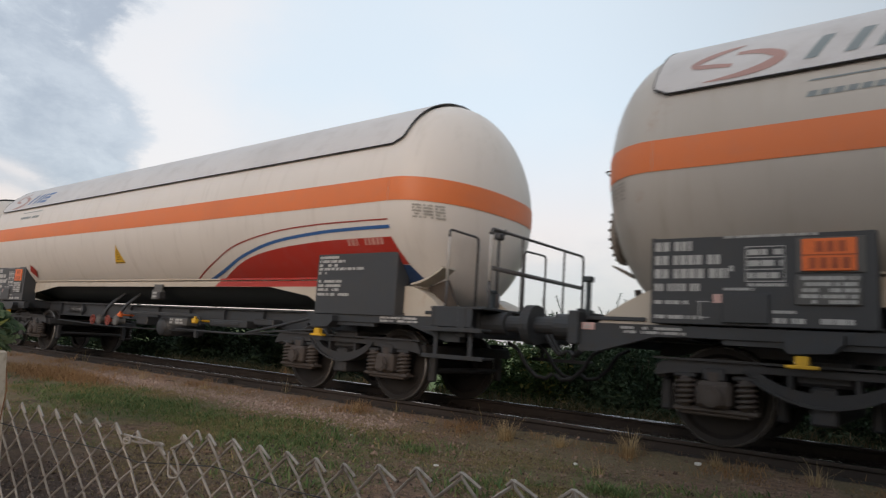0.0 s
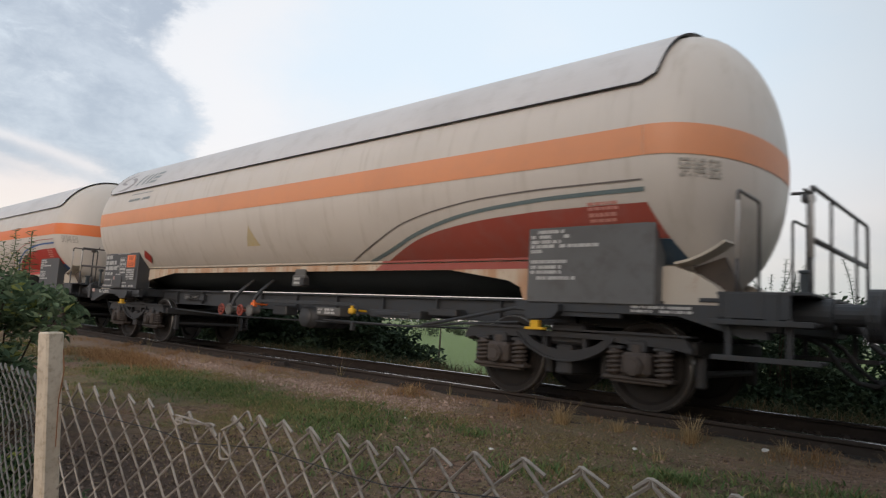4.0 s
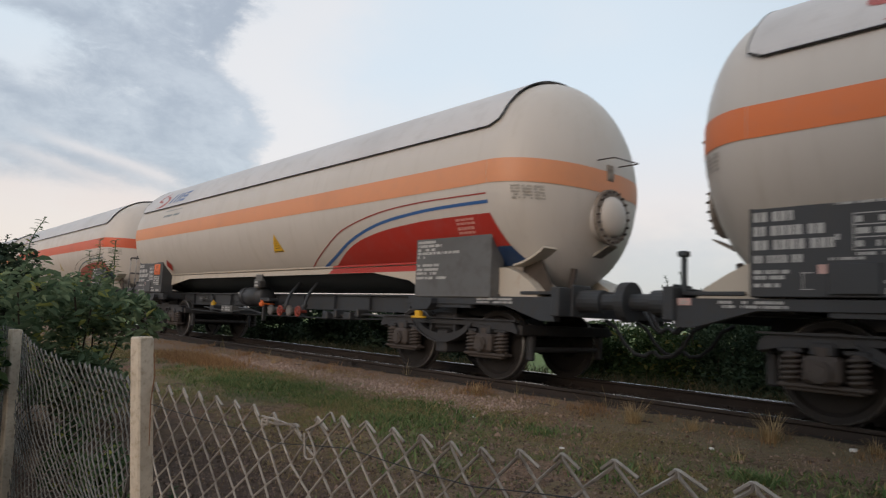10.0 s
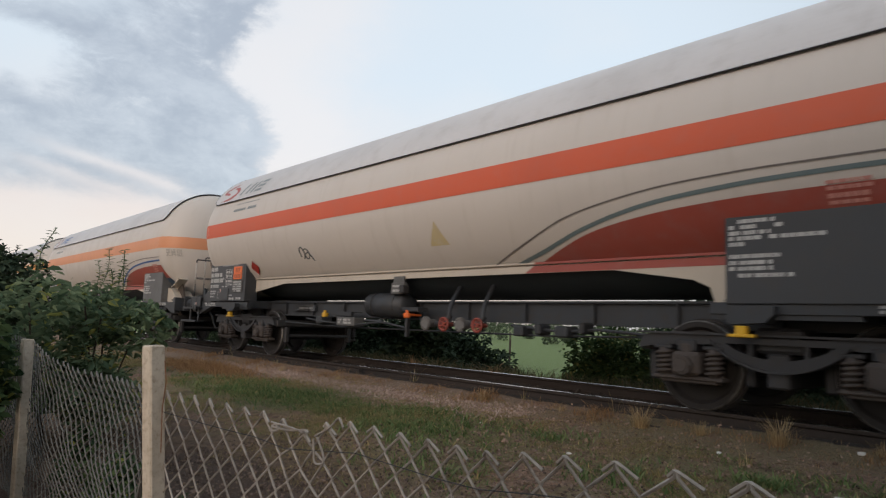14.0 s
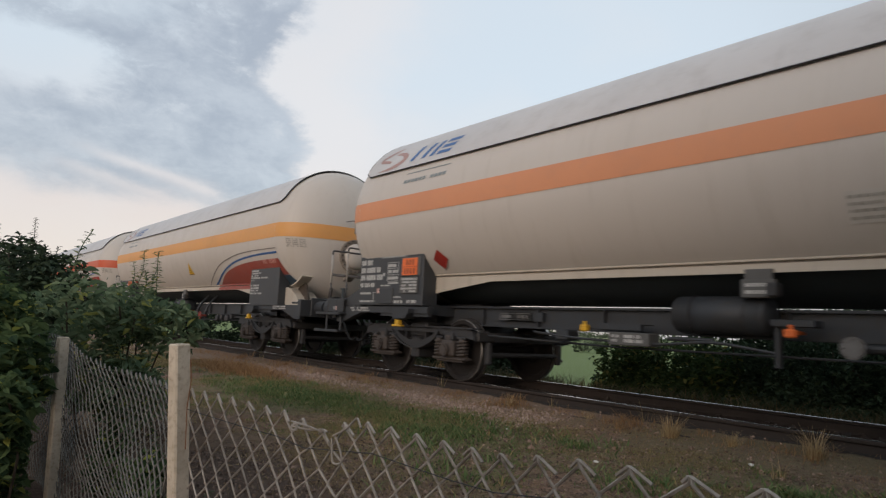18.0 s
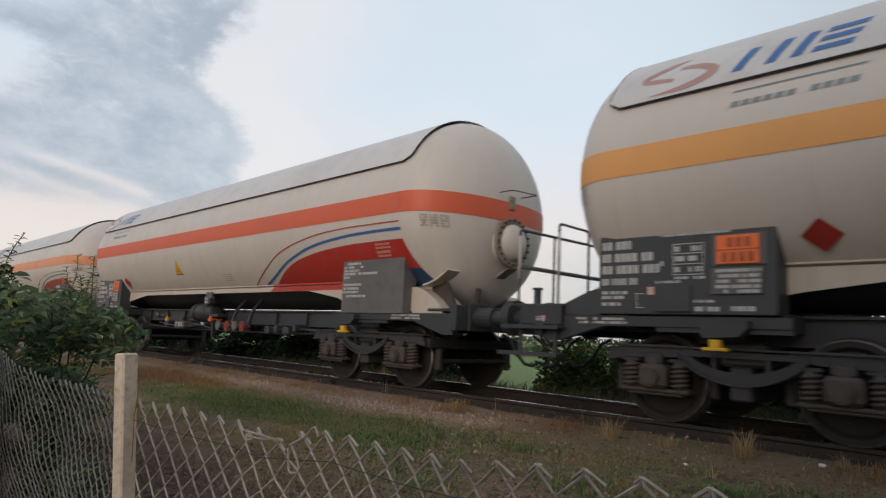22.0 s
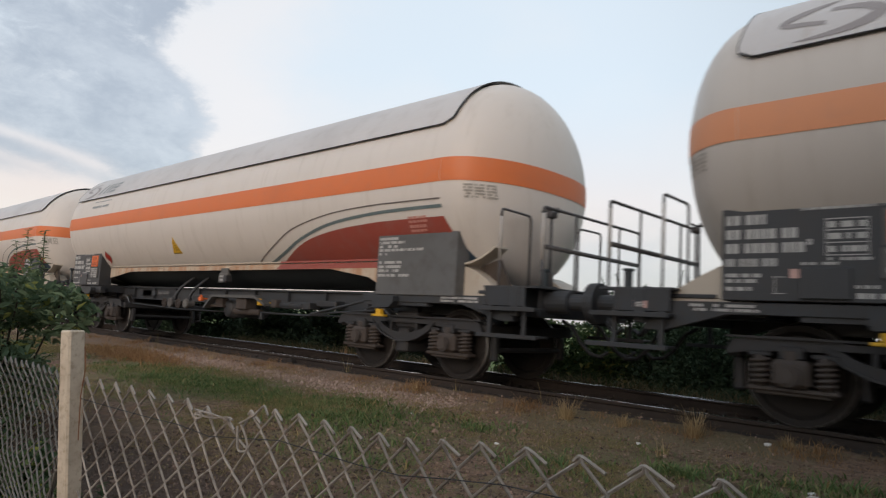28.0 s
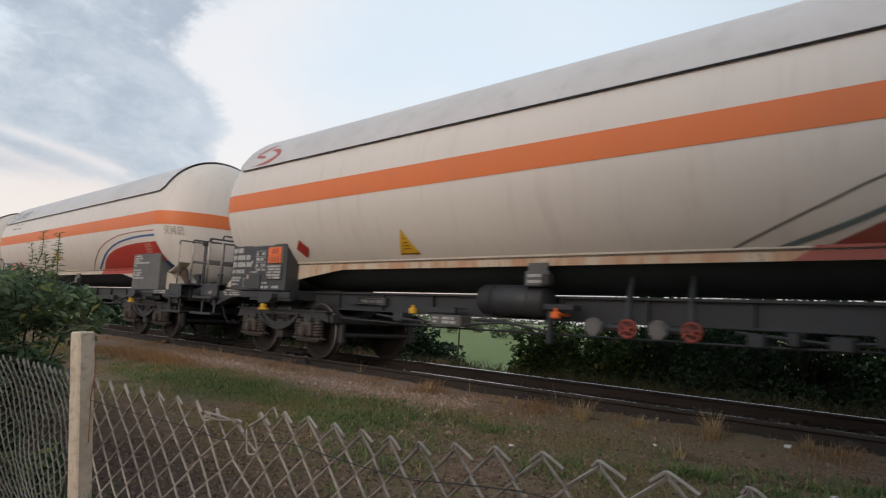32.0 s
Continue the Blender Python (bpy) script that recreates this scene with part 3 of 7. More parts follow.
def red_foot():
    """The swoosh's paint where it runs down over the seam flange and the top of the saddle sheet."""
    bm = bmesh.new()
    for z, t in ((1.585, 0.022), (1.535, 0.016)):
        y = -math.sqrt((TANK_R + 0.004) ** 2 - (z - TANK_Z) ** 2)
        box(bm, 2.66 - (1.585 - z) * 1.6, 6.55, y - 0.0205, y - 0.004, z - t / 2 - 0.003, z + t / 2 + 0.003)
    slab(bm, [(2.62, 1.556), (2.48, 1.468), (4.02, 1.468), (5.30, 1.468), (5.30, 1.556)], -1.0165, -1.0135)
    return bm


def notice_print(x, z, wide, high):
    """Rows of faint print on a notice."""
    rng, bm = random.Random(15), bmesh.new()
    r = TANK_R + 0.007
    for k in range(4):
        zz = z + high * (0.16 + 0.22 * k)
        a = x + wide * 0.06
        while a < x + wide * 0.9:
            w = rng.uniform(0.02, 0.06)
            h = high * 0.05
            bm.faces.new([bm.verts.new((q, -math.sqrt(r * r - (zz + e - TANK_Z) ** 2), zz + e)) for q, e in ((a, -h), (a + w, -h), (a + w, h), (a, h))])
            a += w + 0.012
    return bm


def triangle_print(x, z):
    """A dark rule along the triangle's foot and short bars of print above it."""
    bm, r = bmesh.new(), TANK_R + 0.009
    for half, h, t in ((0.185, 0.012, 0.006), (0.085, 0.075, 0.005), (0.075, 0.115, 0.005), (0.055, 0.155, 0.005), (0.030, 0.205, 0.005)):
        bm.faces.new([bm.verts.new((x + a, -math.sqrt(r * r - (z + h + b - TANK_Z) ** 2), z + h + b)) for a, b in ((-half, -t), (half, -t), (half, t), (-half, t))])
    return bm


def saddle(side):
    """The cream saddle sheet along the tank's foot, deep over the bogies."""
    bm = bmesh.new()
    top = 1.555
    outline = [(-6.65, top), (-6.65, 1.10), (-5.62, 1.10), (-5.52, 1.24), (-5.0, 1.33), (-3.93, 1.465), (3.80, 1.465), (4.75, 1.33), (4.93, 1.25), (4.98, 1.10), (6.65, 1.10), (6.65, top)]
    y = side * 1.005
    slab(bm, outline, y - 0.008, y + 0.008)
    return bm


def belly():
    """The tank's underside between the saddles, black coating and deep shade in one."""
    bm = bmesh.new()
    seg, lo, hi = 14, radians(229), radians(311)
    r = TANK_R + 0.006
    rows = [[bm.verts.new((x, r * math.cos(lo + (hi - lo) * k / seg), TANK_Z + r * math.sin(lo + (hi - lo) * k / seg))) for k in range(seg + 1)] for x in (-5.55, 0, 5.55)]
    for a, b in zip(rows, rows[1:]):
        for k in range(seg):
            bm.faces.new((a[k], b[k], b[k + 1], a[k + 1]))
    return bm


def word_bars(bm, x0, x1, z, h, rng, y, fill=0.8):
    """A row of stencil marks too small to read: plain bars."""
    x = x0
    while x < x1 - 0.02:
        w = min(rng.uniform(0.5, 2.2) * h, x1 - x)
        if rng.random() < fill:
            box(bm, x, x + w, y - 0.0015, y + 0.0015, z - h / 2, z + h / 2)
        x += w + h * rng.choice((0.25, 0.25, 0.8))


def glyph_row(bm, x0, x1, z, h, y, rng, wide=0.62):
    """A row of large unreadable characters: one plain bar for each, with word gaps."""
    x, n = x0, 0
    while x < x1 - 0.02:
        w = min(h * wide * rng.uniform(0.8, 1.15), x1 - x)
        box(bm, x, x + w, y - 0.0015, y + 0.0015, z - h / 2, z + h / 2)
        n += 1
        x += w + h * (0.55 if n % 4 == 2 else 0.16)


def rear_markings(seed):
    rng, bm, y = random.Random(seed), bmesh.new(), -1.2765
    x = -7.155
    for z, h, b in ((1.825, 0.088, 0.34), (1.695, 0.088, 0.59), (1.568, 0.088, 0.66)):
        glyph_row(bm, x, x + b, z, h, y, rng)
    glyph_row(bm, x + 0.67, x + 0.73, 1.61, 0.05, y, rng)
    glyph_row(bm, x, x + 0.43, 1.440, 0.070, y, rng, 0.5)
    for z, a, b in ((1.325, 0.0, 0.30), (1.275, 0.0, 0.26), (1.205, 0.0, 0.22)) if seed % 2 else ((1.30, 0.0, 0.34), (1.165, 0.0, 0.44)):
        word_bars(bm, x + a, x + b, z, 0.034, rng, y, 1.0)
    # the loading grid and the rows under it
    for x0, x1, z0, z1 in ((-6.35, -6.035, 1.795, 1.803), (-6.35, -6.035, 1.70, 1.708), (-6.35, -6.035, 1.595, 1.603), (-6.35, -6.342, 1.49, 1.80), (-6.043, -6.035, 1.49, 1.80), (-6.35, -6.035, 1.49, 1.498)):
        box(bm, x0, x1, y - 0.0015, y + 0.0015, z0, z1)
    for z in (1.75, 1.652, 1.545):
        word_bars(bm, -6.33, -6.055, z, 0.050, rng, y, 0.95)
    word_bars(bm, -6.33, -6.02, 1.462, 0.026, rng, y, 0.95)
    word_bars(bm, -6.53, -5.75, 1.893, 0.022, rng, y, 0.95)
    word_bars(bm, -6.53, -6.25, 1.425, 0.024, rng, y, 0.95)
    # the tick scale, and the foot row
    for x0, x1, z0, z1 in ((-6.745, -6.737, 1.165, 1.315), (-6.76, -6.66, 1.165, 1.172), (-6.76, -6.66, 1.308, 1.315)):
        box(bm, x0, x1, y - 0.0015, y + 0.0015, z0, z1)
    for x0, x1, z, h in ((-6.135, -5.935, 1.231, 0.026), (-6.125, -5.89, 1.157, 0.045), (-5.775, -5.53, 1.160, 0.045)):
        word_bars(bm, x0, x1, z, h, rng, y, 1.0)
    return bm


def sign_print():
    """Rows of small print on the pale panel below the plate."""
    rng, bm = random.Random(44), bmesh.new()
    for z in (1.515, 1.465, 1.415, 1.365, 1.320):
        word_bars(bm, -5.93 + rng.uniform(0, 0.05), -5.49, z, 0.030, rng, -1.3015, 0.97)
    return bm


def front_markings(seed):
    rng, bm, y = random.Random(seed), bmesh.new(), -1.2765
    for z, w in ((1.845, 0.42), (1.79, 0.50), (1.735, 0.38), (1.685, 0.86), (1.63, 0.15), (1.575, 0.0), (1.515, 0.46), (1.455, 0.46), (1.40, 0.44), (1.335, 0.62)):
        if w:
            word_bars(bm, 5.62, 5.62 + w, z, 0.036, rng, y, 0.93)
    return bm


def sill_markings(seed):
    rng, bm = random.Random(seed), bmesh.new()
    for x in (6.46, -7.28):
        for z in (1.05, 1.01):
            word_bars(bm, x, x + 0.62, z, 0.026, rng, -1.2525, 0.95)
    return bm


def coil(bm, x, y, z0, z1, r=0.072, wire=0.015, turns=5.0):
    n = int(turns * 10)
    pipe(bm, [(x + r * math.cos(2 * math.pi * turns * i / n), y + r * math.sin(2 * math.pi * turns * i / n), z0 + (z1 - z0) * i / n) for i in range(n + 1)], wire, 5)


def side_frame():
    """A cast bogie side: a bowed beam over the axle boxes with a fish-belly middle and an open slot."""
    bm = bmesh.new()
    upper = [(-1.42, 0.66), (-1.36, 0.76), (-1.0, 0.80), (-0.62, 0.80), (-0.40, 0.76), (0.40, 0.76), (0.62, 0.80), (1.0, 0.80), (1.36, 0.76), (1.42, 0.66)]
    lower = [(1.42, 0.62), (1.20, 0.66), (0.66, 0.68), (0.55, 0.70), (-0.55, 0.70), (-0.66, 0.68), (-1.20, 0.66), (-1.42, 0.62)]
    slab(bm, upper + lower, -0.06, 0.06)
    # the hanging belly, an arc
    n = 14
    out = [(-0.62 + 1.24 * i / n, 0.72 - 0.27 * math.sin(math.pi * i / n) ** 0.7) for i in range(n + 1)]
    inn = [(-0.48 + 0.96 * i / n, 0.70 - 0.14 * math.sin(math.pi * i / n) ** 0.7) for i in range(n + 1)]
    slab(bm, out + inn[::-1], -0.05, 0.05)
    for i in range(n):
        a, b = out[i], out[i + 1]
        c = bm.verts.new((a[0], -0.09, a[1] - 0.012)), bm.verts.new((b[0], -0.09, b[1] - 0.012)), bm.verts.new((b[0], 0.09, b[1] - 0.012)), bm.verts.new((a[0], 0.09, a[1] - 0.012))
        d = bm.verts.new((a[0], -0.09, a[1] + 0.012)), bm.verts.new((b[0], -0.09, b[1] + 0.012)), bm.verts.new((b[0], 0.09, b[1] + 0.012)), bm.verts.new((a[0], 0.09, a[1] + 0.012))
        bm.faces.new(c[::-1])
        bm.faces.new(d)
        bm.faces.new((c[0], c[1], d[1], d[0]))
        bm.faces.new((c[3], d[3], d[2], c[2]))
    box(bm, -1.42, 1.42, -0.095, 0.095, 0.775, 0.795)
    for x in (-0.87, 0.87):
        box(bm, x - 0.10, x + 0.10, -0.09, 0.09, 0.60, 0.72, 0.015)
        for s in (-1, 1):
            box(bm, x + s * 0.265 - 0.10, x + s * 0.265 + 0.10, -0.075, 0.075, 0.62, 0.66, 0.01)
    for x in (-0.25, 0.25):
        box(bm, x - 0.02, x + 0.02, -0.045, 0.045, 0.58, 0.72)
    return bm


def axle_box():
    bm = bmesh.new()
    box(bm, -0.155, 0.155, -0.13, 0.10, 0.36, 0.60, 0.035)
    rod(bm, (0, -0.175, 0.465), (0, -0.12, 0.465), 0.095, 18)
    rod(bm, (0, -0.19, 0.465), (0, -0.17, 0.465), 0.065, 14)
    for a in range(6):
        c, s = math.cos(a * 1.047), math.sin(a * 1.047)
        rod(bm, (0.078 * c, -0.186, 0.465 + 0.078 * s), (0.078 * c, -0.172, 0.465 + 0.078 * s), 0.011, 6)
    # spring seats on both wings
    box(bm, -0.37, 0.37, -0.085, 0.085, 0.315, 0.355, 0.012)
    box(bm, -0.30, 0.30, -0.06, 0.06, 0.285, 0.32, 0.01)
    box(bm, -0.05, 0.05, -0.10, 0.05, 0.58, 0.68, 0.01)
    return bm


def spring():
    bm = bmesh.new()
    coil(bm, 0, 0.0, 0.36, 0.62, 0.078, 0.017, 5.5)
    rod(bm, (0, 0, 0.34), (0, 0, 0.63), 0.062, 8)
    return bm


def wheelset():
    """An axle with its two flanged wheels, about its own middle."""
    bm = bmesh.new()
    rod(bm, (0, -1.0, 0), (0, 1.0, 0), 0.08, 14)
    for s in (-1, 1):
        prof = [(0.10, -0.10), (0.16, -0.085), (0.19, -0.03), (0.36, -0.02), (0.395, -0.062), (0.452, -0.062), (0.458, 0.02), (0.462, 0.045), (0.484, 0.05), (0.486, 0.066), (0.40, 0.068), (0.37, 0.025), (0.19, 0.02), (0.16, 0.09), (0.10, 0.09)]
        seg = 40
        rings = [[bm.verts.new((r * math.cos(2 * math.pi * k / seg), s * (0.7525 - d) if s > 0 else -(0.7525 - d), r * math.sin(2 * math.pi * k / seg))) for k in range(seg)] for r, d in prof]
        for a, b in zip(rings, rings[1:]):
            for k in range(seg):
                bm.faces.new((a[k], a[(k + 1) % seg], b[(k + 1) % seg], b[k]))
    return bm


def tyre_bands(s):
    bm = bmesh.new()
    if s:
        seg = 40
        rings = [[bm.verts.new((r * math.cos(2 * math.pi * k / seg), s * (0.7525 + d), r * math.sin(2 * math.pi * k / seg))) for k in range(seg)] for r, d in ((0.4535, 0.055), (0.4605, -0.035))]
        for k in range(seg):
            bm.faces.new((rings[0][k], rings[0][(k + 1) % seg], rings[1][(k + 1) % seg], rings[1][k]))
    return bm


def rim_face(s):
    """The bright worn chamfer round a wheel's rim."""
    bm, seg = bmesh.new(), 40
    rings = [[bm.verts.new((r * math.cos(2 * math.pi * k / seg), s * (0.7525 + d), r * math.sin(2 * math.pi * k / seg))) for k in range(seg)] for r, d in ((0.4500, 0.0640), (0.4550, 0.0625), (0.4625, 0.0500))]
    for a, b in zip(rings, rings[1:]):
        for k in range(seg):
            bm.faces.new((a[k], a[(k + 1) % seg], b[(k + 1) % seg], b[k]))
    return bm


def bolster():
    bm = bmesh.new()
    box(bm, -0.22, 0.22, -1.0, 1.0, 0.62, 0.86, 0.03)
    box(bm, -0.10, 0.10, -1.05, 1.05, 0.30, 0.62, 0.02)
    rod(bm, (0, 0, 0.84), (0, 0, 0.98), 0.22, 16)
    return bm


def end_beam():
    return box(bmesh.new(), -0.06, 0.06, -1.0, 1.0, 0.60, 0.74, 0.02)


def brake_beam():
    """A brake beam with its two shoes and hangers."""
    bm = bmesh.new()
    rod(bm, (0, -0.78, 0.42), (0, 0.78, 0.42), 0.035, 8)
    for s in (-1, 1):
        box(bm, -0.05, 0.05, s * 0.7525 - 0.05, s * 0.7525 + 0.05, 0.28, 0.60, 0.02)
        rod(bm, (0, s * 0.78, 0.55), (0, s * 0.78, 0.76), 0.018, 6)
    return bm


WHEELS = []


def bogie(parent, x, index):
    b = part("bogie", cached("bogie", bolster, M_BOGIE), M_BOGIE, parent, "grimy two-axle freight bogie")
    b.matrix_basis = pose(x, 0, 0)
    for s in (-1, 1):
        f = part("side_frame", cached("side_frame", side_frame, M_BOGIE), M_BOGIE, b)
        f.matrix_basis = pose(0, s * 1.0, 0)
        for ax in (-0.87, 0.87):
            o = part("axle_box", cached("axle_box", axle_box, M_BOX, False), M_BOX, b, "brownish cast axle box")
            o.matrix_basis = pose(ax, s * 1.0, 0, 0, 0, 0 if s < 0 else 180)
            for side in (-0.265, 0.265):
                o = part("coil_spring", cached("coil_spring", spring, M_BOX, True), M_BOX, b)
                o.matrix_basis = pose(ax + side, s * 1.02, 0)
    for bx in (-1.40, -0.36, 0.36, 1.40):
        part("brake_beam", cached("brake_beam", brake_beam, M_BOGIE), M_BOGIE, b).matrix_basis = pose(bx, 0, 0)
    for bx in (-1.38, 1.38):
        part("end_beam", cached("end_beam", end_beam, M_BOGIE), M_BOGIE, b).matrix_basis = pose(bx, 0, 0)
    for ax in (-0.87, 0.87):
        w = part("wheelset", cached("wheelset", wheelset, M_WHEEL, False), M_WHEEL, parent, "dark steel wheelset with bright running treads")
        w.matrix_basis = pose(x + ax, 0, 0.46)
        for s in (-1, 1):
            part("rim_face", cached("rim_face:%d" % s, lambda: rim_face(s), M_RIM, True), M_RIM, w, "bright worn rim edge")
            part("tread", cached("tread:%d" % s, lambda: tyre_bands(s), M_TREAD, True), M_TREAD, w, "bright polished tread")
        WHEELS.append((w, x + ax))


def frame_beam(side):
    bm = bmesh.new()
    y = side * 0.62
    box(bm, -6.3, 6.3, y - 0.012, y + 0.012, 0.85, 1.105)
    box(bm, -6.3, 6.3, y - 0.08, y + 0.08, 1.10, 1.128)
    box(bm, -6.3, 6.3, y - 0.08, y + 0.08, 0.835, 0.852)
    for a, b in ((-4.06, -3.38), (-3.88, -3.20)):
        box(bm, a, b, side * 0.66 - 0.0415, side * 0.66 + 0.0415, 0.930, 1.048)
    for i in range(-5, 6):
        box(bm, i * 1.1 - 0.008, i * 1.1 + 0.008, y - 0.07, y + 0.07, 0.85, 1.102)
    return bm


def cross_beam():
    return box(bmesh.new(), -0.05, 0.05, -0.605, 0.605, 0.92, 1.08)


def end_frame(s):
    """The sills, gussets and headstock over one bogie, out to the buffers."""
    bm = bmesh.new()
    for side in (-1, 1):
        y0, y1 = sorted((side * 1.25, side * 1.13))
        box(bm, *sorted((s * 5.46, s * 7.15)), y0, y1, 0.975, 1.085, 0.006)
        slab(bm, [(s * 7.15, 1.085), (s * 8.15, 1.085), (s * 8.15, 0.80), (s * 7.95, 0.80), (s * 7.35, 0.975), (s * 7.15, 0.975)], y0, y1)
        box(bm, *sorted((s * 5.46, s * 6.75)), y0 + 0.02, y1 - 0.02, 0.93, 0.98)
    box(bm, *sorted((s * 8.13, s * 8.25)), -1.3, 1.3, 0.86, 1.20, 0.01)
    box(bm, *sorted((s * 5.2, s * 8.15)), -0.40, 0.40, 0.95, 1.17, 0.01)
    box(bm, *sorted((s * 7.5, s * 8.15)), -1.12, 1.12, 1.12, 1.16, 0.006)
    for x in (5.6, 6.3, 7.1):
        box(bm, s * x - 0.05, s * x + 0.05, -1.13, 1.13, 0.96, 1.12)
    return bm


def saddle_end(s, side):
    """The cream cradle block under the dome, with a sloping end."""
    bm = bmesh.new()
    outline = [(7.05, 1.09), (7.05, 1.47), (7.20, 1.465), (7.40, 1.395), (7.58, 1.285), (7.70, 1.18), (7.73, 1.09)]
    if s < 0:
        outline = [(7.05, 1.09), (7.05, 1.52), (7.25, 1.49), (7.45, 1.42), (7.65, 1.32), (7.85, 1.20), (7.95, 1.09)]
    slab(bm, [(s * x, z) for x, z in outline], *sorted((side * 1.10, side * 0.62)))
    return bm


def shoulder(side):
    """The sloping plate between the data board and the headstock."""
    bm = bmesh.new()
    slab(bm, [(-6.97, 1.09), (-6.97, 1.385), (-7.15, 1.345), (-7.48, 1.205), (-7.66, 1.09)], *sorted((side * 1.235, side * 1.11)))
    return bm


def lug(s, side):
    """A stiff curved strap standing off the dome's flank."""
    bm = bmesh.new()
    up = [(7.33, 1.505), (7.47, 1.535), (7.60, 1.585), (7.72, 1.65), (7.81, 1.715)]
    low = [(7.822, 1.692), (7.730, 1.626), (7.606, 1.560), (7.473, 1.510), (7.33, 1.480)]
    slab(bm, [(s * x, z) for x, z in up + low], *sorted((side * 1.12, side * 0.86)))
    return bm


def dome_web(s, side):
    """The shadowed recess under the strap, put in as a dark plate."""
    bm = bmesh.new()
    slab(bm, [(s * x, z) for x, z in ((7.33, 1.47), (7.62, 1.565), (7.70, 1.40), (7.80, 1.22), (7.84, 1.10), (7.40, 1.10))], *sorted((side * 0.93, side * 0.88)))
    return bm


def buffer_mesh(s):
    bm = bmesh.new()
    rod(bm, (s * 8.22, 0, 1.05), (s * 8.58, 0, 1.05), 0.135, 18)
    rod(bm, (s * 8.55, 0, 1.05), (s * 8.86, 0, 1.05), 0.095, 16)
    rod(bm, (s * 8.84, 0, 1.05), (s * 8.895, 0, 1.05), 0.225, 24)
    box(bm, *sorted((s * 8.24, s * 8.27)), -0.19, 0.19, 0.86, 1.24, 0.01)
    return bm


def coupling(s):
    bm = bmesh.new()
    box(bm, *sorted((s * 8.25, s * 8.62)), -0.04, 0.04, 0.98, 1.10, 0.02)
    pipe(bm, [(s * 8.58, -0.06, 1.02), (s * 8.72, -0.06, 0.80), (s * 8.80, -0.04, 0.72), (s * 8.88, 0, 0.78)], 0.022, 6)
    pipe(bm, [(s * 8.58, 0.06, 1.02), (s * 8.72, 0.06, 0.80), (s * 8.80, 0.04, 0.72), (s * 8.88, 0, 0.78)], 0.022, 6)
    return bm


def hose(s, y):
    bm = bmesh.new()
    pipe(bm, [(s * 8.25, y, 0.84), (s * 8.40, y, 0.76), (s * 8.52, y, 0.58), (s * 8.66, y, 0.46), (s * 8.80, y, 0.44), (s * 8.88, y, 0.50)], 0.024, 7)
    return bm


def platform_deck(s):
    """Chequered deck with a deep skirt along each side."""
    bm = bmesh.new()
    box(bm, *sorted((s * 7.85, s * 8.63)), -1.28, 1.28, 1.185, 1.212, 0.004)
    for y in (-1.277, 1.277):
        box(bm, *sorted((s * 7.87, s * 8.47)), y - 0.013, y + 0.013, 0.975, 1.20, 0.004)
        for x in (7.89, 8.45):
            box(bm, s * x - 0.02, s * x + 0.02, y - 0.02, y + 0.02, 0.98, 1.19, 0.004)
    return bm


def step_ladder(s, side):
    """Two long treads on a pair of flat hangers."""
    bm = bmesh.new()
    y = side * 1.28
    for z, x0, x1 in ((0.64, 7.85, 8.72), (0.95, 7.84, 8.68)):
        box(bm, *sorted((s * x0, s * x1)), y - 0.12, y + 0.10, z - 0.02, z + 0.008, 0.004)
        box(bm, *sorted((s * x0, s * x1)), y - 0.125, y - 0.115, z - 0.035, z + 0.012, 0.003)
    for x in (7.96, 8.46):
        box(bm, s * x - 0.028, s * x + 0.028, y - 0.012, y + 0.008, 0.60, 0.99, 0.003)
    return bm


def railing(s):
    """The platform's pipe railing: two rails across the wagon's end on posts."""
    bm = bmesh.new()
    x = s * 8.60
    pipe(bm, rounded([(x, -1.17, 2.05), (x, -1.17, 2.135), (x, 1.22, 2.135), (x, 1.22, 1.21)], 0.08), 0.019, 8)
    box(bm, x - 0.007, x + 0.007, -1.17, 1.22, 1.650, 1.702)
    pipe(bm, [(x, -1.17, 1.21), (x, -1.17, 1.52)], 0.017, 8)
    for y in (-0.47, 0.63):
        pipe(bm, [(x, y, 1.21), (x, y, 2.13)], 0.015, 8)
    return bm


def socket_post(s):
    """The short square socket standing on the deck's edge, with its cap."""
    bm = bmesh.new()
    box(bm, s * 8.49 - 0.035, s * 8.49 + 0.035, -0.975, -0.905, 1.205, 1.40, 0.006)
    box(bm, s * 8.49 - 0.048, s * 8.49 + 0.048, -0.988, -0.892, 1.40, 1.43, 0.006)
    return bm


def lamp_socket(s):
    """The end lamp's post on the bare headstock, its head bent over."""
    bm = bmesh.new()
    pipe(bm, [(s * 8.12, -1.10, 1.16), (s * 8.12, -1.10, 1.52)], 0.03, 10)
    box(bm, s * 8.12 - 0.055, s * 8.12 + 0.045, -1.15, -1.05, 1.51, 1.57, 0.012)
    return bm


def label_plate():
    """A small pale consignment label."""
    bm = bmesh.new()
    box(bm, -0.068, 0.068, -0.004, 0.004, -0.036, 0.036, 0.002)
    return bm


def label_print():
    bm = bmesh.new()
    for z in (-0.018, 0.0, 0.018):
        box(bm, -0.045, 0.040 - abs(z), -0.006, -0.004, z - 0.005, z + 0.005)
    return bm


def rail_post(s):
    """The railing's end post, pale with the sky's glare in its colour."""
    bm = bmesh.new()
    pipe(bm, [(s * 8.60, -1.17, 1.52), (s * 8.60, -1.17, 2.06)], 0.021, 8)
    return bm


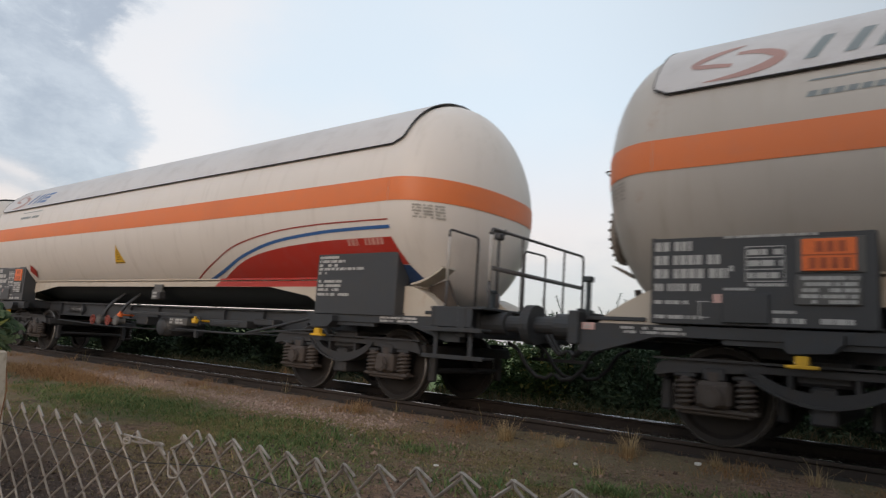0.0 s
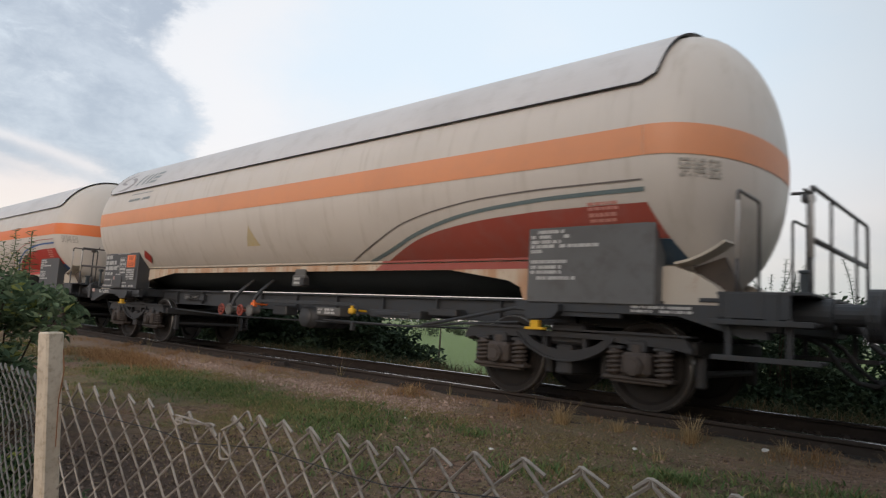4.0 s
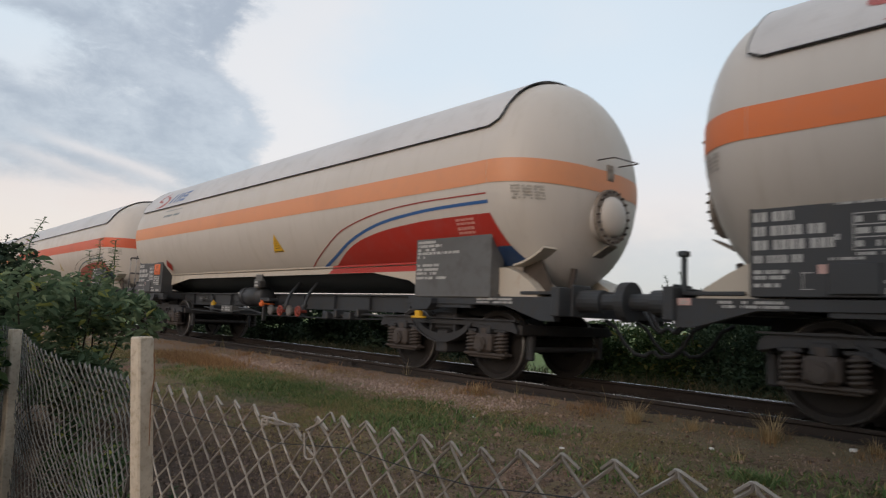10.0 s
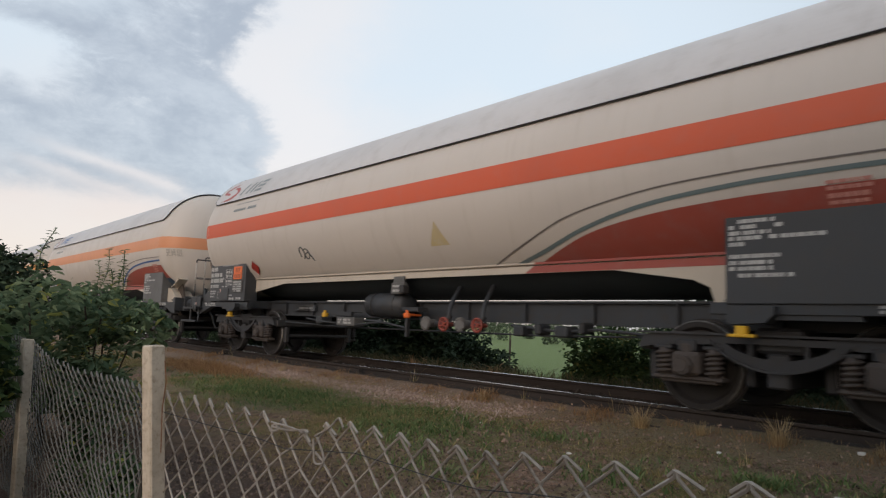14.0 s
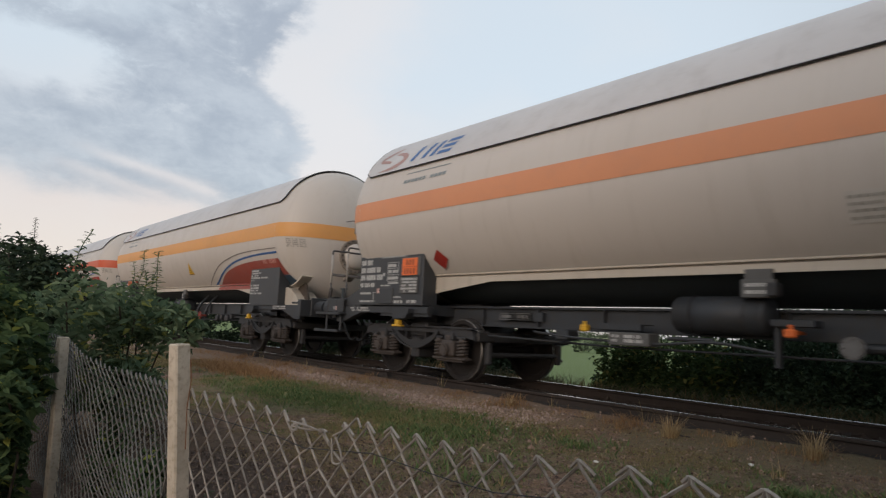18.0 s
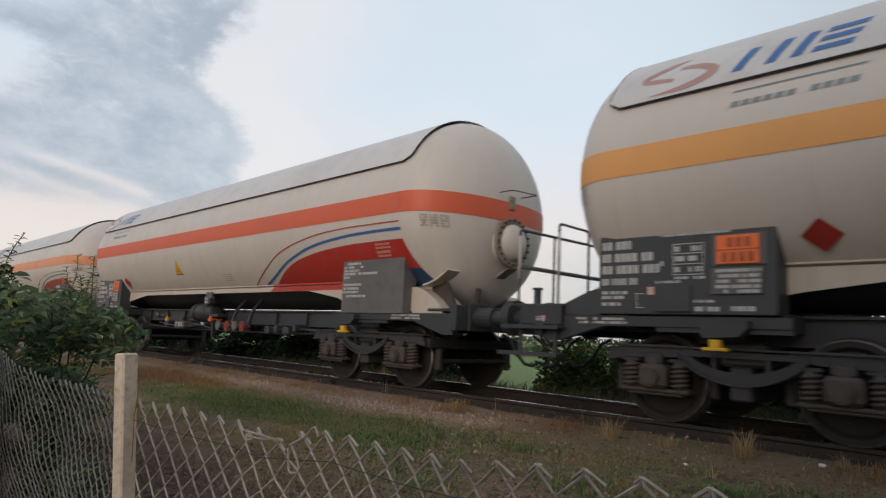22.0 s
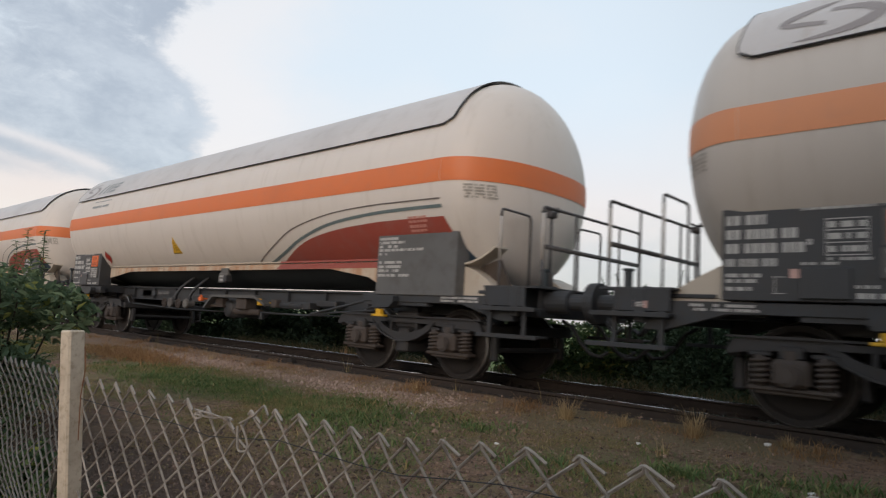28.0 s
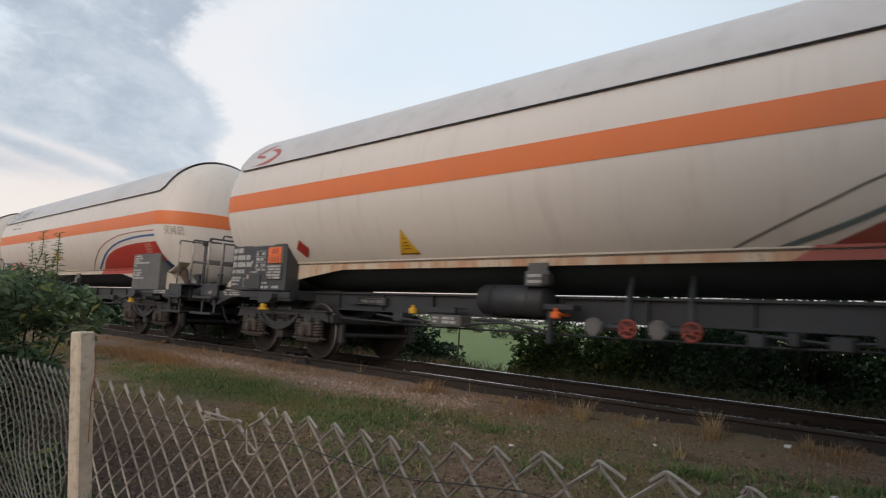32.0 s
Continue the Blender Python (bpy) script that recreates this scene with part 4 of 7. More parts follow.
def grab_loop(s, side):
    """The hooped grab rail across the platform's tank side."""
    bm = bmesh.new()
    x, a, b = s * 8.0, side * 1.19, side * 0.58
    pipe(bm, rounded([(x, a, 2.05 if side < 0 else 1.21), (x, a, 2.155), (x, b, 2.145), (x, b, 1.21)], 0.07), 0.016, 8)
    if side < 0:
        pipe(bm, [(x, a, 1.21), (x, a, 1.52)], 0.015, 8)
    return bm


def grab_leg(s):
    """The hoop's outer leg, in the same pale colour that holds sky glare."""
    bm = bmesh.new()
    pipe(bm, [(s * 8.0, -1.19, 1.52), (s * 8.0, -1.19, 2.06)], 0.018, 8)
    return bm


def hand_crank(s):
    """The hand brake's column with its cranked handle."""
    bm = bmesh.new()
    x, y = s * 8.50, -s * 0.86
    pipe(bm, [(x, y, 1.2), (x, y, 2.14)], 0.017, 8)
    pipe(bm, [(x - s * 0.14, y, 2.145), (x + s * 0.02, y, 2.14)], 0.016, 6)
    pipe(bm, [(x, y - 0.13, 2.15), (x, y + 0.13, 2.14)], 0.015, 6)
    pipe(bm, [(x, y + 0.13, 2.14), (x, y + 0.13, 2.20)], 0.016, 6)
    box(bm, x - 0.05, x + 0.05, y - 0.05, y + 0.05, 2.05, 2.13, 0.012)
    box(bm, x - 0.035, x + 0.035, y - 0.035, y + 0.035, 1.2, 1.40, 0.008)
    return bm


def manhole(s):
    bm = bmesh.new()
    x = STRAIGHT + DOME
    rod(bm, (s * (x - 0.22), 0, 2.20), (s * (x + 0.04), 0, 2.20), 0.31, 28)
    bmesh.ops.create_uvsphere(bm, u_segments=24, v_segments=10, radius=0.275, matrix=Matrix.Translation((s * (x + 0.085), 0, 2.20)) @ Matrix.Diagonal((0.42, 1, 1, 1)))
    return bm


def manhole_flange(s):
    bm = bmesh.new()
    x = STRAIGHT + DOME
    rod(bm, (s * (x + 0.03), 0, 2.20), (s * (x + 0.085), 0, 2.20), 0.368, 32)
    return bm


def manhole_bolt(s):
    return rod(bmesh.new(), (s * -0.03, 0, 0), (s * 0.05, 0, 0), 0.016, 6)


def lifting_eye(s):
    bm = bmesh.new()
    x = STRAIGHT + DOME
    rod(bm, (s * (x - 0.14), 0.05, 2.78), (s * (x + 0.03), 0.05, 2.78), 0.06, 10)
    box(bm, *sorted((s * (x - 0.05), s * (x + 0.02))), -0.02, 0.12, 2.70, 2.92, 0.01)
    return bm


def lamp_iron(s):
    x = STRAIGHT + DOME
    bm = bmesh.new()
    pipe(bm, rounded([(s * (x - 0.1), -0.22, 2.94), (s * (x + 0.24), -0.22, 2.94), (s * (x + 0.30), 0.28, 2.94), (s * (x - 0.1), 0.28, 2.94)], 0.05), 0.009, 6)
    return bm


def drip_flap(s):
    x = STRAIGHT + DOME
    bm = bmesh.new()
    slab(bm, [(s * (x - 0.10), 1.66), (s * (x + 0.13), 1.79), (s * (x + 0.15), 1.815), (s * (x - 0.10), 1.70)], -0.17, 0.04)
    return bm


def vent_stub(s):
    x = STRAIGHT + DOME
    return rod(bmesh.new(), (s * (x - 0.3), -0.35, 1.2), (s * (x - 0.25), -0.35, 1.50), 0.04, 10)


def dome_label(s):
    """Small faded lettering on the dome's flank: plain bars."""
    rng, bm = random.Random(5), bmesh.new()

    def at(u, z):
        r = TANK_R * math.cos(u) ** 0.86 + 0.008
        return s * (STRAIGHT + DOME * math.sin(u) + 0.006), -math.sqrt(r * r - (z - TANK_Z) ** 2), z

    for row in range(5):
        z = 2.465 - row * 0.037
        for i in range(15):
            if rng.random() < 0.10 or i % 5 == 4:
                continue
            u = 0.40 + i * 0.030
            bm.faces.new([bm.verts.new(at(a, z + e)) for a, e in ((u, -0.012), (u + 0.026, -0.012), (u + 0.026, 0.012), (u, 0.012))])
    return bm


def jack_pad(x):
    bm = bmesh.new()
    box(bm, x - 0.12, x + 0.12, -1.36, -1.28, 0.765, 0.795, 0.006)
    box(bm, x - 0.05, x + 0.05, -1.355, -1.285, 0.79, 0.87, 0.006)
    return bm


def jack_bracket(x):
    bm = bmesh.new()
    slab(bm, [(x - 0.13, 1.05), (x + 0.30, 1.05), (x + 0.30, 0.98), (x + 0.22, 0.90), (x - 0.10, 0.88), (x - 0.13, 0.92)], -1.36, -1.14)
    return bm


def underslung(m):
    """The brake reservoir: along the frame on one kind of wagon, across it on the other."""
    bm = bmesh.new()
    if m > 0:
        a, b, r = Vector((-1.08, -0.86, 1.055)), Vector((-0.06, -0.86, 1.055)), 0.195
    else:
        a, b, r = Vector((0.64, -0.98, 0.735)), Vector((0.64, -0.10, 0.735)), 0.165
    d = (b - a).normalized()
    rod(bm, a + d * 0.05, b - d * 0.05, r, 28)
    for c in (a + d * 0.05, b - d * 0.05):
        bmesh.ops.create_uvsphere(bm, u_segments=24, v_segments=10, radius=r, matrix=Matrix.Translation(c) @ d.to_track_quat("Z", "Y").to_matrix().to_4x4() @ Matrix.Diagonal((1, 1, 0.36, 1)))
    return bm


def reservoir_strap(m, k):
    """A steel strap round the reservoir, hung from the frame."""
    bm = bmesh.new()
    c, r = (Vector((-0.85 + 0.58 * k, -0.86, 1.055)), 0.200) if m > 0 else (Vector((0.64, -0.80 + 0.45 * k, 0.735)), 0.170)
    ring = []
    for i in range(25):
        u, v = r * math.cos(2 * math.pi * i / 24), r * math.sin(2 * math.pi * i / 24)
        ring.append(c + (Vector((0, u, v)) if m > 0 else Vector((u, 0, v))))
    pipe(bm, ring, 0.010, 6)
    return bm


def gear_box(m):
    """Brake levers, channels and pull rods slung under the frame."""
    bm = bmesh.new()
    if m > 0:
        box(bm, -2.18, -1.42, -1.05, -0.98, 0.855, 0.930, 0.006)
        box(bm, -2.18, -1.42, -1.05, -0.80, 0.918, 0.930)
        box(bm, 0.01, 0.06, -1.00, -0.93, 0.56, 0.98, 0.006)
        box(bm, 0.0, 0.39, -1.06, -0.86, 0.950, 1.018, 0.008)
        pipe(bm, rounded([(-3.15, -0.90, 0.79), (-2.4, -0.96, 0.74), (-1.3, -1.0, 0.71), (-0.6, -1.0, 0.78), (0.0, -0.98, 0.70)], 0.2), 0.017, 6)
        pipe(bm, [(-1.12, -0.98, 0.79), (-0.60, -0.98, 0.79)], 0.022, 8)
        pipe(bm, [(-5.0, -0.80, 0.72), (-2.0, -0.82, 0.66), (2.6, -0.82, 0.68), (5.0, -0.80, 0.74)], 0.014, 6)
        for x, w, z in ((2.30, 0.16, 0.72), (2.62, 0.10, 0.75), (3.00, 0.20, 0.73), (3.30, 0.08, 0.78)):
            box(bm, x - w / 2, x + w / 2, -0.95, -0.70, z - 0.06, z + 0.08, 0.02)
        pipe(bm, [(2.1, -0.84, 0.80), (2.9, -0.84, 0.74), (3.5, -0.84, 0.78), (4.6, -0.90, 0.72)], 0.020, 6)
        box(bm, -2.75, -2.55, -0.95, -0.70, 0.70, 0.84, 0.02)
    else:
        box(bm, -0.60, 1.86, -1.05, -1.00, 0.935, 0.990, 0.006)
        pipe(bm, rounded([(1.80, -1.03, 0.965), (2.00, -1.03, 0.94), (2.06, -1.03, 0.80)], 0.08), 0.025, 6)
        box(bm, 2.28, 3.30, -1.00, -0.76, 0.80, 0.915, 0.012)
        box(bm, 2.40, 3.10, -1.02, -0.98, 0.83, 0.885, 0.006)
        box(bm, 3.34, 3.85, -0.90, -0.70, 0.86, 0.96, 0.015)
        pipe(bm, [(3.36, -1.0, 0.73), (4.94, -1.06, 1.01)], 0.022, 8)
        pipe(bm, rounded([(1.2, -0.98, 0.71), (3.3, -1.0, 0.70), (4.05, -1.0, 0.79), (4.95, -1.04, 0.84)], 0.3), 0.017, 6)
        pipe(bm, [(-5.0, -0.80, 0.74), (-1.5, -0.84, 0.66), (1.4, -0.86, 0.68), (5.0, -0.80, 0.74)], 0.014, 6)
        box(bm, 1.90, 1.96, -1.04, -0.98, 0.58, 0.70, 0.006)
        box(bm, -0.30, 0.10, -0.95, -0.70, 0.74, 0.90, 0.02)
    return bm


def brake_yoke():
    """A bent flat yoke slung below the frame, with the linkage inside it."""
    bm = bmesh.new()
    slab(bm, [(0.02, 0.72), (0.27, 0.945), (0.33, 0.985), (1.82, 1.005), (1.90, 0.985), (2.20, 0.86), (2.20, 0.82), (1.86, 0.945), (0.36, 0.945), (0.08, 0.72)], -1.16, -1.02)
    return bm


def yoke_linkage():
    bm = bmesh.new()
    box(bm, 1.16, 1.50, -1.10, -0.86, 0.74, 0.94, 0.015)
    rod(bm, (0.95, -0.98, 0.70), (1.84, -0.98, 0.70), 0.055, 14)
    box(bm, 0.10, 0.62, -1.06, -0.98, 0.755, 0.80, 0.006)
    box(bm, 0.30, 0.56, -1.04, -0.90, 0.80, 0.93, 0.01)
    box(bm, 2.30, 2.46, -1.10, -0.96, 0.80, 0.94, 0.02)
    return bm


def relay_box(m):
    """The brake's load-sensing box with its printed face."""
    bm = bmesh.new()
    if m > 0:
        box(bm, -1.85, -1.31, -1.06, -0.84, 0.685, 0.835, 0.012)
    else:
        box(bm, 1.08, 1.66, -1.06, -0.84, 0.775, 0.905, 0.012)
    return bm


def relay_marks(m):
    bm, rng = bmesh.new(), random.Random(12)
    x0, z0 = (-1.85, 0.685) if m > 0 else (1.08, 0.765)
    for z in (0.105, 0.055):
        word_bars(bm, x0 + 0.05, x0 + 0.16, z0 + z, 0.030, rng, -1.0615, 1.0)
        word_bars(bm, x0 + 0.22, x0 + 0.46, z0 + z, 0.036, rng, -1.0615, 1.0)
    return bm


def outlet_pipe(m, x, wheel):
    """A pipe that drops from the tank to its valve body."""
    bm = bmesh.new()
    px = x + (wheel - x) * 0.75
    pipe(bm, rounded([(px - 0.14 * m, -0.62, 1.42), (px - 0.04 * m, -0.92, 1.12), (px, -1.02, 0.95), (px, -1.03, 0.72)], 0.08), 0.032, 10)
    pipe(bm, [(x, -1.04, 0.785), (wheel, -1.04, 0.785)], 0.042, 10)
    rod(bm, (px, -1.03, 0.86), (px, -1.03, 0.90), 0.062, 12)
    rod(bm, (px, -1.03, 0.70), (px, -1.03, 0.73), 0.055, 12)
    return bm


def pipe_flange(x):
    """A round bolted end flange."""
    bm = bmesh.new()
    rod(bm, (x, -1.02, 0.785), (x, -1.17, 0.785), 0.060, 16)
    rod(bm, (x, -1.17, 0.785), (x, -1.205, 0.785), 0.098, 22)
    for i in range(8):
        a = i * math.pi / 4
        rod(bm, (x + 0.078 * math.cos(a), -1.20, 0.785 + 0.078 * math.sin(a)), (x + 0.078 * math.cos(a), -1.222, 0.785 + 0.078 * math.sin(a)), 0.011, 6)
    return bm


def red_valve(x):
    """A hand wheel on the valve's spindle."""
    bm = bmesh.new()
    ring = [(x + 0.088 * math.cos(a), -1.21, 0.78 + 0.088 * math.sin(a)) for a in [2 * math.pi * i / 18 for i in range(19)]]
    pipe(bm, ring, 0.016, 6)
    for a in (0.4, 0.4 + math.pi / 3, 0.4 + 2 * math.pi / 3):
        c, d = 0.088 * math.cos(a), 0.088 * math.sin(a)
        pipe(bm, [(x - c, -1.21, 0.78 - d), (x + c, -1.21, 0.78 + d)], 0.011, 5)
    rod(bm, (x, -1.04, 0.78), (x, -1.225, 0.78), 0.028, 8)
    return bm


def ring_mark():
    """The emblem on the shield: two hooked, tapering strokes."""
    verts, faces = [], []
    r = TANK_R + SHIELD_OFF + 0.004

    def put(x, z):
        dz = z - TANK_Z
        verts.append((x, -math.sqrt(r * r - dz * dz), z))

    strokes = ([(0.055, 0.215, 0.004), (-0.06, 0.19, 0.022), (-0.20, 0.145, 0.034), (-0.33, 0.085, 0.036), (-0.385, 0.035, 0.032), (-0.33, 0.0, 0.030), (-0.20, -0.02, 0.028), (-0.03, -0.055, 0.022)],
               [(0.0, 0.10, 0.022), (0.14, 0.085, 0.028), (0.28, 0.04, 0.040), (0.385, -0.045, 0.052), (0.30, -0.125, 0.050), (0.15, -0.175, 0.038), (-0.02, -0.20, 0.024), (-0.26, -0.215, 0.004)])
    for path in strokes:
        fine = []
        for i in range(len(path) - 1):
            p0, p1, p2, p3 = path[max(i - 1, 0)], path[i], path[i + 1], path[min(i + 2, len(path) - 1)]
            for k in range(6):
                t = k / 6
                fine.append([0.5 * (2 * b + (c - a) * t + (2 * a - 5 * b + 4 * c - d) * t * t + (3 * b - a - 3 * c + d) * t ** 3) for a, b, c, d in zip(p0, p1, p2, p3)])
        fine.append(list(path[-1]))
        start = len(verts)
        for i, (x, z, w) in enumerate(fine):
            q, n = fine[max(i - 1, 0)], fine[min(i + 1, len(fine) - 1)]
            tx, tz = n[0] - q[0], n[1] - q[1]
            h = math.hypot(tx, tz) or 1.0
            for e in (-1, 1):
                put(-6.10 + x - e * w * tz / h, 3.575 + z + e * w * tx / h)
        faces += [(start + 2 * i, start + 2 * i + 2, start + 2 * i + 3, start + 2 * i + 1) for i in range(len(fine) - 1)]
    return verts, faces


def slanted_marks():
    """Plain slanted blocks where the shield's lettering stands."""
    verts, faces = [], []
    r = TANK_R + SHIELD_OFF + 0.004

    def quad(pts):
        (xa, za), (xb, _), (xc, zc), (xd, _) = pts
        s, n = len(verts), 6
        for i in range(n + 1):
            t = i / n
            z = za + (zc - za) * t
            y = -math.sqrt(r * r - (z - TANK_Z) ** 2)
            verts.extend(((xa + (xd - xa) * t, y, z), (xb + (xc - xb) * t, y, z)))
        faces.extend((s + 2 * i, s + 2 * i + 1, s + 2 * i + 3, s + 2 * i + 2) for i in range(n))

    lo, hi, sl = 3.42, 3.69, 0.13
    mid = (lo + hi) / 2

    def stroke(x0, x1, za, zb):
        quad([(x0 + sl * (za - lo) / (hi - lo), za), (x1 + sl * (za - lo) / (hi - lo), za), (x1 + sl * (zb - lo) / (hi - lo), zb), (x0 + sl * (zb - lo) / (hi - lo), zb)])

    for x in (-5.52, -5.22, -5.00):
        stroke(x, x + 0.10, lo, hi)
    for za, zb in ((lo, lo + 0.06), (mid - 0.03, mid + 0.03), (hi - 0.06, hi)):
        stroke(-4.82, -4.50, za, zb)
    return verts, faces


def sub_marks():
    """The thin rule under the shield and a row of small blocks."""
    verts, faces = [], []
    r = TANK_R + 0.004

    def quad(x0, x1, za, zb):
        s = len(verts)
        for x, z in ((x0, za), (x1, za), (x1 + 0.02, zb), (x0 + 0.02, zb)):
            dz = z - TANK_Z
            verts.append((x, -math.sqrt(r * r - dz * dz), z))
        faces.append((s, s + 1, s + 2, s + 3))

    quad(-5.48, -4.38, 3.185, 3.202)
    for i in range(11):
        if i != 6:
            x = -5.49 + i * 0.098
            quad(x, x + 0.075, 3.03, 3.085)
    return verts, faces


def paint(name, colour, amount=0.35):
    return plain(name, colour, 0.5, 0.0, tuple(c * 0.75 + 0.06 for c in colour), amount, 4)


STRIPES = {"orange": paint("band_orange", (0.72, 0.19, 0.055)), "pale": paint("band_pale_orange", (0.70, 0.30, 0.15)), "red": paint("band_red_orange", (0.62, 0.11, 0.045)), "yellow": paint("band_yellow_orange", (0.74, 0.36, 0.11))}
SWOOSH = {"bright": paint("swoosh_red", (0.42, 0.032, 0.022)), "faded": paint("swoosh_faded_red", (0.34, 0.075, 0.055), 0.6)}
BLUES = {"bright": paint("line_blue", (0.035, 0.12, 0.33)), "faded": paint("line_faded_teal", (0.14, 0.19, 0.20), 0.6)}
DARK_BLUE = {"bright": paint("patch_navy", (0.02, 0.05, 0.13)), "faded": paint("patch_faded_navy", (0.035, 0.065, 0.10), 0.6)}
THINS = {"bright": paint("line_red", (0.33, 0.04, 0.03)), "faded": paint("line_faded_grey", (0.16, 0.14, 0.13), 0.6)}
LETTERS = {"blue": paint("lettering_blue", (0.045, 0.14, 0.36)), "grey": paint("lettering_faded_grey", (0.22, 0.26, 0.27), 0.6), "teal": paint("lettering_faded_teal", (0.10, 0.20, 0.24), 0.6)}
EMBLEMS = {"red": paint("emblem_red", (0.40, 0.09, 0.08)), "grey": paint("emblem_grey", (0.30, 0.28, 0.28), 0.6), "pale": paint("emblem_faded", (0.42, 0.25, 0.22), 0.6)}
TANKS = {"clean": tank_paint("tank_cream", (0.57, 0.535, 0.495), 0.5), "dull": tank_paint("tank_dull_cream", (0.60, 0.56, 0.515), 0.9), "rusty": tank_paint("tank_stained_cream", (0.50, 0.47, 0.43), 1.0, 0.8), "warm": tank_paint("tank_warm_white", (0.59, 0.545, 0.50), 0.4), "pale": tank_paint("tank_pale_white", (0.70, 0.66, 0.62), 0.5)}
SHIELDS = {"sound": M_COVER, "peeling": tank_paint("sun_shield_peeling", (0.58, 0.57, 0.57), 0.9, 0.5)}
M_SADDLE = tank_paint("saddle_cream", (0.52, 0.465, 0.39), 1.0, 0.5)


def rust_streaks(name, colour):
    """Cream paint with rust that has run down from its upper edge."""
    k = Mat(name, colour, 0.6)
    k.blend(k.span(k.noise(1.4, 6, 0.65, stretch=(2.4, 1.0, 0.35)), 0.42, 0.62, 0.0, 0.75), (0.42, 0.205, 0.095))
    k.blend(k.span(k.noise(6.0, 6, 0.7, stretch=(1.6, 1.0, 0.6)), 0.54, 0.70, 0.0, 0.8), (0.22, 0.095, 0.045))
    k.bump(k.noise(18, 4), 0.2, 0.005)
    return k.m


M_SADDLE_RUST = rust_streaks("saddle_rust_streaked", (0.54, 0.46, 0.36))

# tank, band, swoosh, lettering, emblem, shield, platform at the front, manhole at the front, warning triangle (x), graffiti
FLEET = [
    dict(tank="rusty", band="orange", swoosh="faded", letters="grey", emblem="pale", platform="front", triangle=-0.4),
    dict(tank="pale", band="orange", swoosh="bright", letters="blue", emblem="pale", platform="front", flat=0.83, triangle=-0.4, emblem_x=0.15, badge="row"),
    dict(tank="dull", band="pale", swoosh="faded", letters="grey", emblem="grey", platform="front", flat=0.83, triangle=-0.4, faint=True),
    dict(tank="clean", band="orange", swoosh="bright", letters="blue", emblem="red", platform="front", triangle=0.80, emblem_x=0.63, notice=(-0.77, 1.59, 0.28, 0.17)),
    dict(tank="clean", band="pale", swoosh="bright", letters="blue", emblem="red", platform="rear", triangle=1.1, emblem_x=0.56),
    dict(tank="warm", band="red", swoosh="faded", letters="grey", emblem="red", platform="rear", flat=0.83, triangle=1.1, faint=True, scrawl=True, emblem_x=-0.11),
    dict(tank="warm", band="pale", swoosh="faded", letters="blue", emblem="pale", platform="rear", flat=0.83, triangle=None, emblem_x=-0.10, lines="bright", notice=(0.76, 1.83, 0.29, 0.26)),
    dict(tank="warm", band="yellow", swoosh="faded", letters="blue", emblem="pale", platform="rear", flat=0.83, triangle=1.1, lines="bright", badge="row"),
    dict(tank="clean", band="red", swoosh="bright", letters="blue", emblem="pale", platform="rear", triangle=-1.25, emblem_x=-0.22, notice=(0.82, 1.69, 0.42, 0.17)),
    dict(tank="clean", band="pale", swoosh="faded", letters="grey", emblem="grey", platform="rear", flat=0.85, triangle=-0.4, shield="peeling"),
    dict(tank="pale", band="orange", swoosh="faded", letters="grey", emblem="grey", platform="front", flat=0.85, triangle=-0.90, tri_z=1.80, long=-0.12, grimy=True),
    dict(tank="pale", band="orange", swoosh="faded", letters=None, long=0.24, emblem="red", platform="rear", triangle=-2.35, tri_z=1.65),
    dict(tank="pale", band="orange", swoosh="bright", letters="grey", emblem="grey", platform="front", triangle=-0.4),
    dict(tank="clean", band="pale", swoosh="faded", letters="blue", emblem="red", platform="front", triangle=-0.4),
]
WORDS = {"rusty": "rust-stained", "clean": "cream", "dull": "dull cream", "warm": "off-white", "pale": "pale white"}


